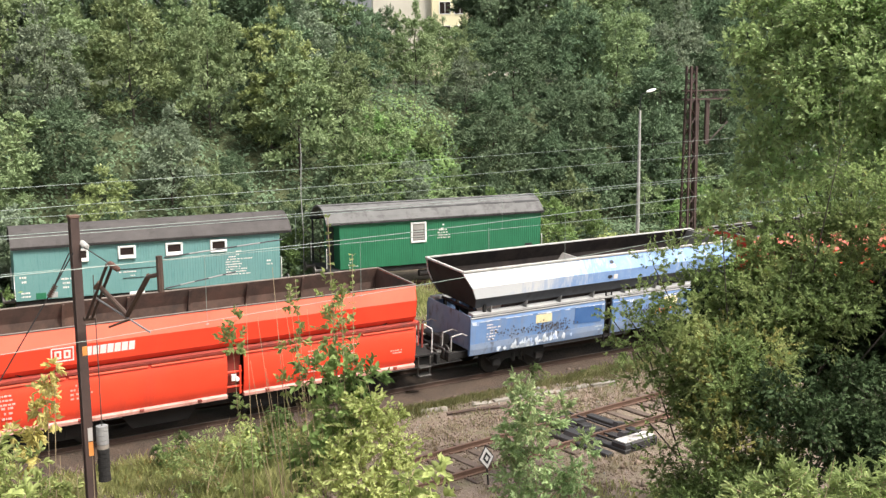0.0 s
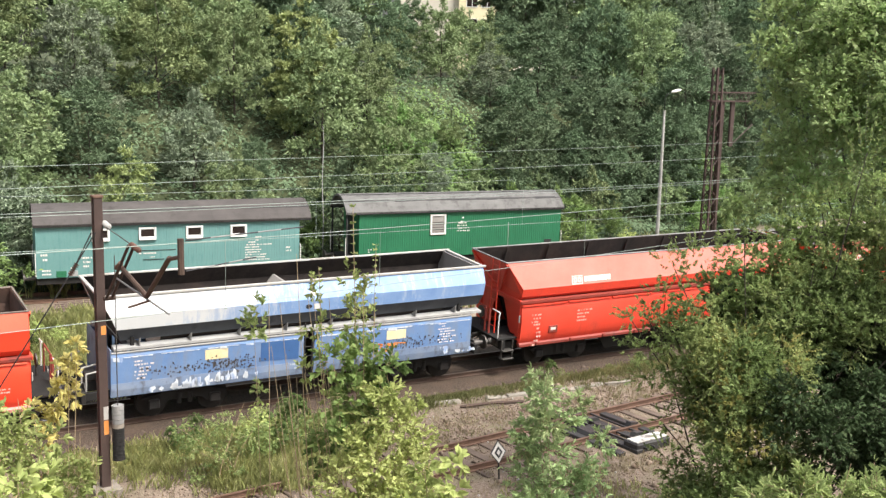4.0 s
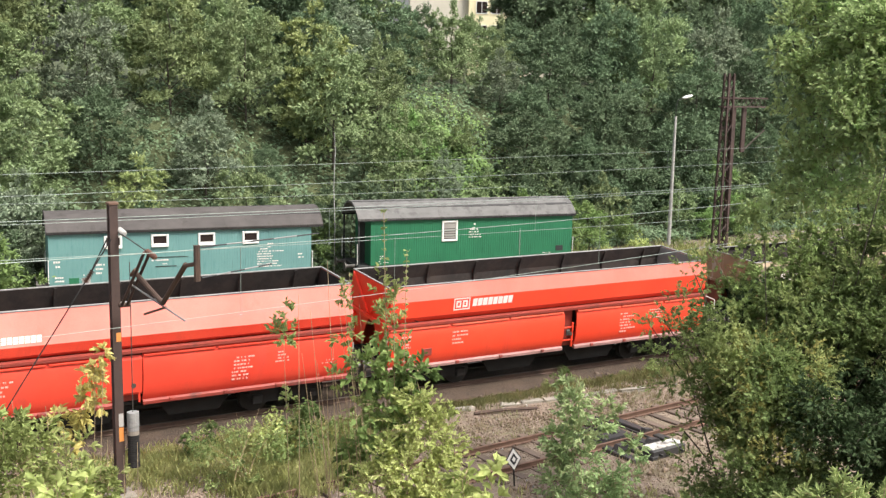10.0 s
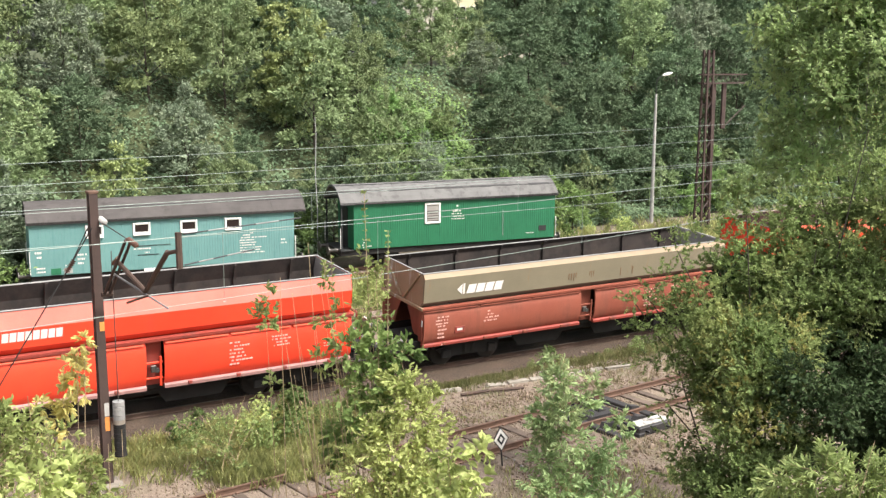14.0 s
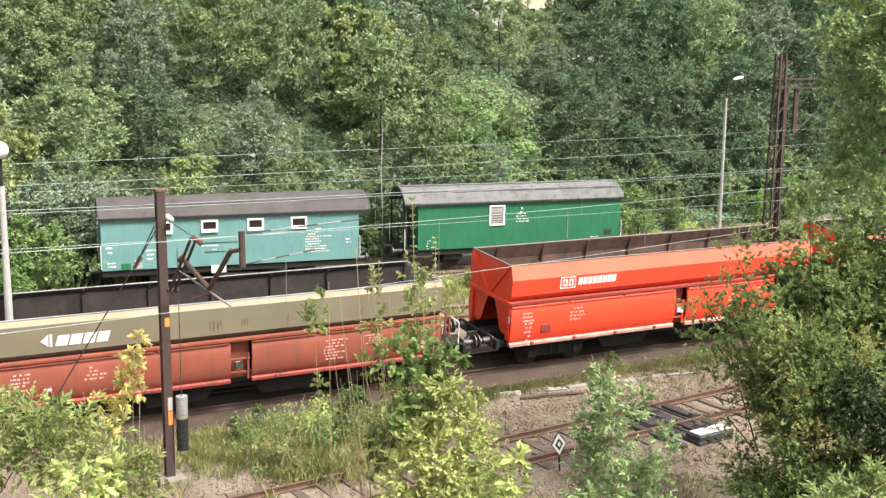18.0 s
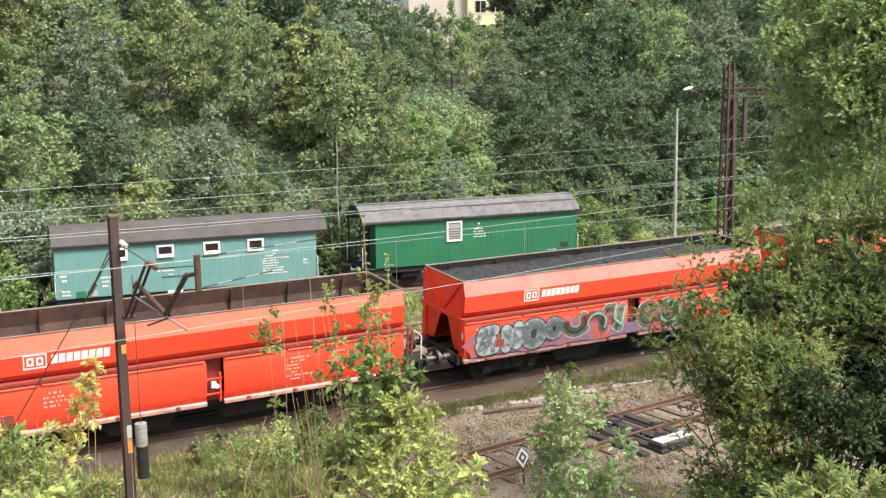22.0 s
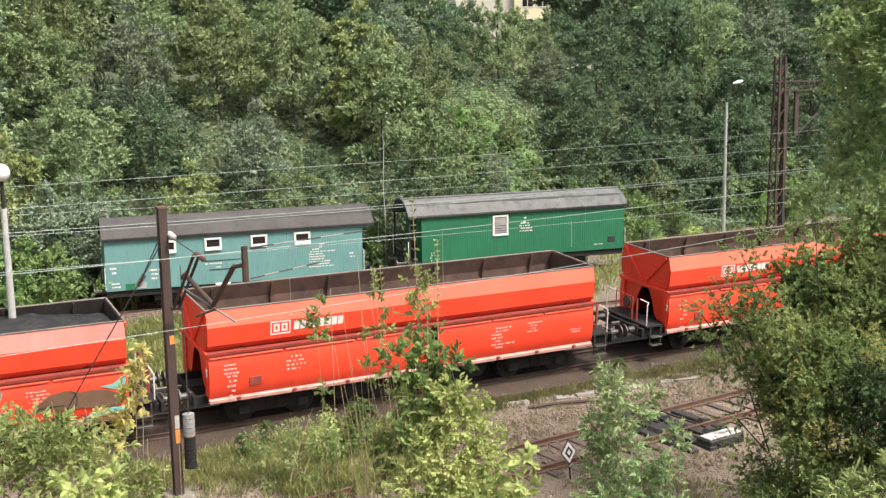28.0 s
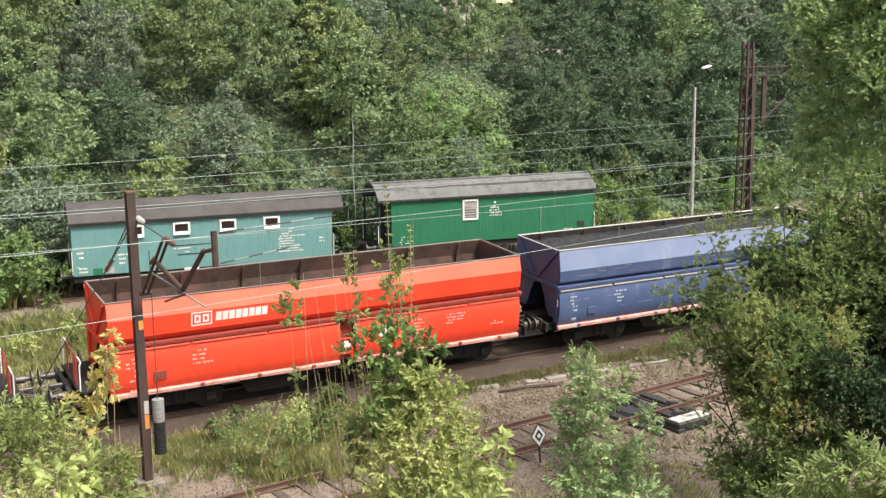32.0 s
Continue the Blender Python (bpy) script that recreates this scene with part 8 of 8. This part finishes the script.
    # the sapling in the middle
    leafy_plant("sapling", "leafy young sapling with dark inner and bright lower leaves", "sapling", 6.6, 31.4, (
        ("crown", "leaf_deep", 0.050, 0.58, 0.58, 8, (
            (29.8, -15.5, 0.13, 0.15), (31.4, -15.4, 0.15, 0.17), (31.0, -17.2, 0.19, 0.15), (32.6, -15.7, 0.12, 0.12), (30.7, -18.9, 0.15, 0.17), (29.3, -20.0, 0.11, 0.18))),
        ("lower_leaves", "leaf_light", 0.036, 0.5, 0.46, 8, (
            (32.4, -18.1, 0.19, 0.16, 6.45), (33.6, -19.0, 0.18, 0.18, 6.4), (32.1, -20.6, 0.20, 0.18, 6.3), (34.3, -20.6, 0.17, 0.17, 6.35), (34.6, -19.4, 0.10, 0.10, 6.4), (35.0, -22.4, 0.16, 0.14, 6.3), (30.6, -21.5, 0.18, 0.2, 6.3),
            (31.2, -24.0, 0.3, 0.3, 6.3), (32.6, -16.9, 0.13, 0.10, 6.45), (34.2, -17.7, 0.08, 0.10, 6.5), (33.0, -23.6, 0.3, 0.25, 6.2), (31.2, -19.6, 0.13, 0.12, 6.35), (33.2, -21.8, 0.2, 0.16, 6.25))),
        ("upper_leaves", "leaf_cool", 0.035, 0.48, 0.32, 7, (
            (31.0, -13.1, 0.11, 0.14), (30.5, -11.4, 0.06, 0.16), (31.4, -11.9, 0.05, 0.13), (28.8, -13.7, 0.09, 0.10), (28.6, -11.6, 0.04, 0.10), (29.6, -16.9, 0.08, 0.10), (28.2, -16.0, 0.05, 0.09))),
        ), 311, limb=0.0045, bare=((27.6, -9.8), (28.4, -10.8), (26.8, -12.4), (29.4, -12.0), (28.0, -13.6), (27.2, -15.0), (28.6, -15.6), (26.4, -14.6), (29.2, -14.4), (27.8, -16.2), (26.9, -16.6), (28.9, -16.8), (27.4, -17.4), (28.3, -12.2), (26.6, -18.0)))
    shoot_leaves("sapling_shoot", "tall thin shoots with paired leaves above the sapling", 6.6, 31.1, ((30.5, -7.2, 0.62), (31.8, -9.1, 0.66), (28.8, -10.4, 0.70), (31.2, -10.8, 0.70)), "leaf_olive", 0.034, 312)
    leafy_plant("shoot", "bare pale shoot with a tuft of reddish-green leaves", "sapling", 6.9, 26.4, (
        ("foliage", "leaf_olive", 0.036, 0.48, 0.4, 8, ((25.5, -13.9, 0.09, 0.12), (25.7, -12.8, 0.05, 0.09), (25.9, -16.9, 0.05, 0.07))),), 313, limb=0.006, bare=((26.2, -11.6),))
    # young oak
    leafy_plant("oak_sapling", "young oak sapling with pale tips and lobed green leaves", "sapling", 6.8, 42.2, (
        ("crown", "leaf_oak", 0.040, 0.42, 0.60, 7, (
            (41.3, -16.9, 0.12, 0.10), (40.8, -18.6, 0.16, 0.13), (42.7, -17.8, 0.09, 0.08), (41.8, -19.7, 0.17, 0.14), (40.7, -20.9, 0.15, 0.14), (43.0, -21.0, 0.16, 0.14),
            (44.6, -18.9, 0.08, 0.08), (44.2, -20.5, 0.13, 0.12), (41.4, -22.2, 0.21, 0.12), (44.4, -22.4, 0.15, 0.12), (42.5, -24.0, 0.3, 0.25))),
        ("young_leaves", "leaf_oak", 0.042, 0.40, 0.7, 7, ((40.7, -15.9, 0.07, 0.09), (41.2, -16.5, 0.10, 0.09), (43.1, -16.9, 0.08, 0.09), (41.6, -18.2, 0.12, 0.10), (44.6, -18.4, 0.07, 0.07), (40.4, -19.4, 0.09, 0.09))),
        ), 315, limb=0.004)
    # broad-leaved seedling
    leafy_plant("seedling", "broad-leaved seedling with large pale leaves", "sapling", 5.0, 36.6, (
        ("foliage", "leaf_light", 0.05, 0.55, 0.5, 6, ((35.0, -20.8, 0.09, 0.06), (36.8, -20.2, 0.05, 0.04), (35.2, -21.9, 0.11, 0.08), (34.2, -22.2, 0.09, 0.06), (36.6, -21.6, 0.07, 0.06), (35.4, -24.0, 0.2, 0.14))),
        ), 317, limb=0.006)
    # yellowing sapling and the bushes round it
    leafy_plant("yellow_sapling", "sapling with yellowed leaves", "sapling", 8.2, 15.4, (
        ("foliage", "leaf_yellow", 0.058, 0.40, 1.1, 7, ((16.5, -14.6, 0.05, 0.07), (16.3, -17.0, 0.06, 0.09), (14.8, -19.2, 0.06, 0.08), (16.1, -15.3, 0.07, 0.08), (16.0, -15.9, 0.08, 0.09), (15.7, -16.6, 0.07, 0.10), (15.4, -17.5, 0.06, 0.10), (15.1, -18.4, 0.06, 0.09), (14.3, -17.6, 0.05, 0.08))),
        ), 319, limb=0.007, bare=((18.2, -19.0), (17.6, -21.0)))
    leafy_plant("bush", "light green bush beside the yellowed sapling", "bush", 7.4, 14.4, (
        ("foliage", "leaf_cool", 0.050, 0.45, 0.42, 7, ((13.2, -18.4, 0.15, 0.10), (13.4, -19.6, 0.19, 0.17), (14.7, -20.4, 0.19, 0.17), (16.1, -21.0, 0.17, 0.15), (12.4, -17.8, 0.06, 0.06), (16.8, -20.8, 0.09, 0.11),
                                                   (12.8, -21.0, 0.23, 0.15), (11.4, -18.6, 0.2, 0.16), (11.6, -20.0, 0.25, 0.2), (9.0, -19.6, 0.3, 0.25), (15.5, -22.5, 0.3, 0.2), (15.4, -19.0, 0.08, 0.08))),
        ), 330, "bushes on the near bank", 0.006, bare=((12.0, -16.6), (13.6, -17.0), (14.4, -18.0), (16.6, -18.8), (10.6, -17.0), (17.4, -19.6)))
    leafy_plant("bush", "leafy mid-green bush on the bank", "bush", 9.0, 11.5, (
        ("foliage", "leaf_cool", 0.06, 0.5, 0.30, 7, ((12.6, -17.8, 0.14, 0.12), (11.0, -18.0, 0.25, 0.2), (9.2, -18.4, 0.4, 0.3), (12.4, -19.2, 0.25, 0.2), (14.2, -19.4, 0.2, 0.2))),), 331, "bushes on the near bank", 0.010)
    leafy_plant("young_oak", "low oak shoots with large lobed pale leaves", "sapling", 4.5, 13.8, (
        ("foliage", "leaf_light", 0.050, 0.5, 0.40, 7, ((13.3, -21.0, 0.12, 0.07), (14.8, -20.9, 0.09, 0.06), (14.1, -22.0, 0.14, 0.07), (12.4, -22.5, 0.15, 0.10))),), 332, limb=0.006)
    leafy_plant("bush", "loose bright green bush on the terrace", "bush", 24.6, 24.0, (
        ("foliage", "leaf_pale", 0.080, 0.38, 0.15, 8, ((22.5, -19.9, 0.45, 0.37), (23.9, -18.9, 0.5, 0.35), (24.5, -20.0, 0.55, 0.45), (25.7, -19.0, 0.40, 0.43), (22.7, -21.2, 0.5, 0.3), (24.8, -21.2, 0.45, 0.3), (21.8, -18.9, 0.28, 0.2))),
        ), 333, "bushes on the near bank", 0.012, bare=((24.0, -17.8), (25.2, -17.6), (22.6, -18.2)))
    # feathery bush in the near corner
    leafy_plant("feathery_bush", "feathery light green bush on the near bank", "bush", 6.4, 55.5, (
        ("foliage", "leaf_pale", 0.06, 0.22, 0.8, 11, ((53.5, -20.6, 0.16, 0.12), (55.2, -19.9, 0.18, 0.13), (57.0, -20.0, 0.2, 0.14), (58.8, -19.6, 0.2, 0.15), (60.6, -19.2, 0.22, 0.16), (54.5, -22.2, 0.25, 0.16), (57.5, -22.0, 0.28, 0.18), (61, -22, 0.3, 0.2))),
        ), 340, limb=0.005, bare=((57.4, -18.0),))
    # weeds along the line
    rng = random.Random(77)
    kinds = []
    for i, mt in enumerate(("leaf_mid", "leaf_light", "leaf_olive")):
        me, c, r = crown_mesh("foliage", 360 + i, 700, 0.075, 0.45, 0.75, M[mt], 0.0, 14)
        kinds.append(me)
    spots = [(11.6, 24.2, 1.5), (12.2, 23.6, 1.7), (12.8, 24.6, 1.3), (11.0, 23.2, 1.3), (13.4, 23.9, 1.2), (9.6, 24.9, 0.9), (10.4, 25.4, 0.9), (13.0, 25.6, 0.8)]
    for _ in range(26):
        spots.append((rng.uniform(22.5, 36), rng.uniform(25.6, 27.2), rng.uniform(0.5, 1.0)))
    for _ in range(18):
        spots.append((rng.uniform(8, 34), rng.uniform(38.5, 41.0), rng.uniform(0.7, 1.4)))
    for _ in range(14):
        spots.append((rng.uniform(40, 62), rng.uniform(41, 46.5), rng.uniform(0.9, 1.7)))
    for _ in range(12):
        spots.append((rng.uniform(2, 13), rng.uniform(33, 35), rng.uniform(0.4, 0.9)))
    for x, y, s in spots:
        t = thing("weed", "leafy green weed clump beside the track", "weed", pose(x, y, height(x, y) - 0.05, 0, 0, rng.uniform(0, 360)) @ Matrix.Diagonal((s, s, s, 1)), "weed clumps")
        part("foliage", rng.choice(kinds), None, t)


near_plants()


def grass(name, label, mat, areas, seed):
    """Tufts of bent blades. Each area: centre, half widths, tufts, blade height, blade width."""
    rng = np.random.default_rng(seed)
    V = []
    for cx, cy, rx, ry, n, h, bw in areas:
        px, py = cx + rng.normal(0, 0.55, n) * rx, cy + rng.normal(0, 0.55, n) * ry
        for a, b in zip(px, py):
            z = height(a, b)
            k = rng.integers(8, 16)
            ang, hh = rng.uniform(0, 2 * math.pi, k), h * rng.uniform(0.45, 1.25, k)
            ox, oy = rng.normal(0, 0.10, k) + a, rng.normal(0, 0.10, k) + b
            out = hh * rng.uniform(0.15, 0.6, k)
            w = bw * rng.uniform(0.6, 1.2, k)
            ca, sa = np.cos(ang), np.sin(ang)
            base = np.stack((ox, oy, np.full(k, z - 0.02)), 1)
            side = np.stack((-sa * w, ca * w, np.zeros(k)), 1)
            mid = base + np.stack((ca * out * 0.35, sa * out * 0.35, hh * 0.6), 1)
            tip = base + np.stack((ca * out, sa * out, hh), 1)
            V.append(np.stack((base - side, base + side, mid + side * 0.8, tip, mid - side * 0.8), 1).reshape(-1, 3))
    v = np.concatenate(V)
    q = np.arange(len(v)).reshape(-1, 5)
    ob = new(name, np_mesh(name, v, q, M[mat]))
    return tagged(ob, label, "grass", kind="stuff")


grass("grass", "green grass tufts beside the tracks", "grass", [
    (9.5, 24.6, 3.6, 1.3, 520, 0.30, 0.008), (12.5, 24.2, 2.0, 1.2, 320, 0.32, 0.008), 
    (10, 40.0, 8.0, 2.2, 700, 0.40, 0.015), (9, 33.4, 6.0, 1.0, 320, 0.28, 0.013), (24, 39.5, 10.0, 2.0, 600, 0.35, 0.015), (46, 43, 10.0, 3.0, 600, 0.55, 0.02), (12, 37.0, 8.0, 1.6, 700, 0.35, 0.013), (12, 42.0, 7.0, 1.2, 500, 0.6, 0.016), (30, 41.5, 12.0, 1.5, 500, 0.4, 0.015), (4, 47.5, 6.0, 1.0, 300, 0.8, 0.02),
    (14, 16.2, 5.0, 2.0, 260, 0.25, 0.008), (11.0, 22.4, 1.6, 0.9, 300, 0.38, 0.007), (12.0, 21.9, 1.2, 0.6, 160, 0.34, 0.007)], 5)
grass("line_grass", "sparse dull green grass beside the running line", "grass_dull", [
    (28, 26.3, 5.0, 0.7, 420, 0.30, 0.009), (18.5, 26.2, 3.5, 0.6, 260, 0.16, 0.009), (22, 25.8, 6, 0.6, 800, 0.22, 0.007), (17, 25.4, 5, 0.7, 600, 0.17, 0.007), (26, 25.2, 4, 0.7, 300, 0.24, 0.007), (16, 26.7, 6, 0.5, 260, 0.15, 0.008), (26, 26.5, 6, 0.6, 420, 0.24, 0.008), (25, 24.4, 4, 1.0, 120, 0.18, 0.007), (20, 22.4, 6, 0.5, 60, 0.14, 0.006)], 15)
grass("dry_grass", "dry yellowish grass tufts on the gravel", "grass_dry", [
    (14.5, 23, 5.175, 1.32, 130, 0.14, 0.008), (18, 22.9, 4.025, 0.77, 40, 0.11, 0.008), (18, 18.4, 4.6, 1.43, 150, 0.14, 0.007), (28, 26, 5.75, 0.88, 124, 0.25, 0.01),
    (15, 41, 13.8, 2.2, 186, 0.22, 0.014), (12, 22.5, 4.6, 1.1, 99, 0.18, 0.008), (14, 20.6, 4.025, 0.55, 37, 0.11, 0.007), (23, 24, 4.025, 1.1, 161, 0.12, 0.007), (24, 22.8, 4.025, 0.66, 99, 0.12, 0.007), (20, 25.9, 6.9, 0.55, 161, 0.13, 0.007), (13, 26.4, 5.75, 0.44, 99, 0.12, 0.008), (15.5, 17.2, 3.45, 1.32, 161, 0.14, 0.006)], 6)


def bank_grass():
    pts = []
    for d, yaw, n, h in ((9.5, 46.5, 130, 0.9), (11.5, 48.5, 160, 1.1), (8.0, 50, 160, 0.9), (8.6, 53, 160, 1.0), (9.2, 59, 160, 1.0), (13, 46, 160, 0.9), (10, 55, 140, 1.0), (9, 13, 160, 0.6), (9, 16, 160, 0.6), (10.5, 19, 120, 0.6), (12, 20, 120, 0.6), (13, 36, 120, 0.5)):
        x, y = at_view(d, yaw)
        pts.append((x, y, 1.1, 1.1, n, h, 0.006))
    grass("bank_grass", "long grass on the near bank", "grass", pts, 9)


bank_grass()


def stones(name, label, mat, areas, seed):
    """Loose ballast and pale stones."""
    rng = np.random.default_rng(seed)
    oct_v = np.array([(1, 0, 0), (-1, 0, 0), (0, 1, 0), (0, -1, 0), (0, 0, 1), (0, 0, -1)], float)
    oct_f = np.array([(0, 2, 4), (2, 1, 4), (1, 3, 4), (3, 0, 4), (2, 0, 5), (1, 2, 5), (3, 1, 5), (0, 3, 5)])
    V, F = [], []
    for cx, cy, rx, ry, n, s in areas:
        x, y = cx + rng.uniform(-1, 1, n) * rx, cy + rng.normal(0, 0.6, n) * ry
        for a, b in zip(x, y):
            k = s * rng.uniform(0.4, 1.5) * (1 if rng.uniform() > 0.02 else 2.6)
            v = oct_v * k * rng.uniform(0.6, 1.2, (6, 3)) + rng.normal(0, 0.15 * k, (6, 3))
            F.append(oct_f + 6 * len(V))
            V.append(v + np.array((a, b, height(a, b) + k * 0.25)))
    ob = new(name, np_mesh(name, np.concatenate(V), np.concatenate(F), M[mat]))
    tagged(ob, label, "stones", kind="stuff")


stones("loose_stones", "scattered grey and brown stones", "pebble", ((18, 23.2, 5, 0.8, 1500, 0.035), (17, 21.2, 5, 0.6, 900, 0.03), (20, 25.6, 7, 0.7, 1200, 0.035), (18, 18.0, 4, 1.2, 900, 0.035), (12, 27.3, 9, 0.5, 1300, 0.035), (26, 26.9, 8, 0.4, 1000, 0.035), (10, 32.0, 8, 0.6, 600, 0.04), (22, 24.2, 14, 2.4, 2200, 0.026), (18, 18.2, 9, 2.6, 1600, 0.026), (16, 27.6, 16, 0.7, 1600, 0.03), (24, 26.9, 12, 0.6, 1600, 0.03), (18, 26.6, 16, 0.9, 2400, 0.03), (16, 22.4, 9, 1.0, 2200, 0.026)), 4)
stones("pale_stones", "scattered whitish stones on the gravel", "concrete", ((19, 24.8, 8, 1.2, 110, 0.035), (17, 22.3, 7, 1.0, 60, 0.03), (16, 18.4, 6, 1.6, 50, 0.03)), 14)
stones("loose_ballast", "brown ballast stones along the running line", "ballast",
       ((6, 28.4, 6, 0.7, 2200, 0.045), (15, 27.7, 4, 0.7, 2600, 0.045), (22, 27.1, 4, 0.7, 2600, 0.045), (30, 26.6, 5, 0.7, 2200, 0.045), (16, 26.2, 18, 0.5, 2500, 0.04), (14, 32.6, 16, 0.5, 1200, 0.05)), 8)


# ---- movement ----
SPEED = (2.9909, 0.0152, 0.000228)


def gone(t):
    return SPEED[0] * t + SPEED[1] * t * t + SPEED[2] * t ** 3


def on_line(x):
    """A wagon's pose with its left body end at x along the running line."""
    return pose(x, LINE_Y + TRAIN_TILT * (x - 15), 0.065, CANT, 0, math.degrees(math.atan(TRAIN_TILT)))


def motions():
    for w, x in TRAIN:
        walk(w, [(t, on_line(x - gone(t))) for t in range(0, 33, 2)])
        # wheels roll with the way gone
        for b in w.children:
            for k in b.children:
                if k.name.startswith("wheelset"):
                    at = k.matrix_basis.translation.copy()
                    walk(k, [(i * 4 / 30, pose(*at) @ Matrix.Rotation(-gone(i * 4 / 30) / 0.46, 4, "Y")) for i in range(241)])


motions()
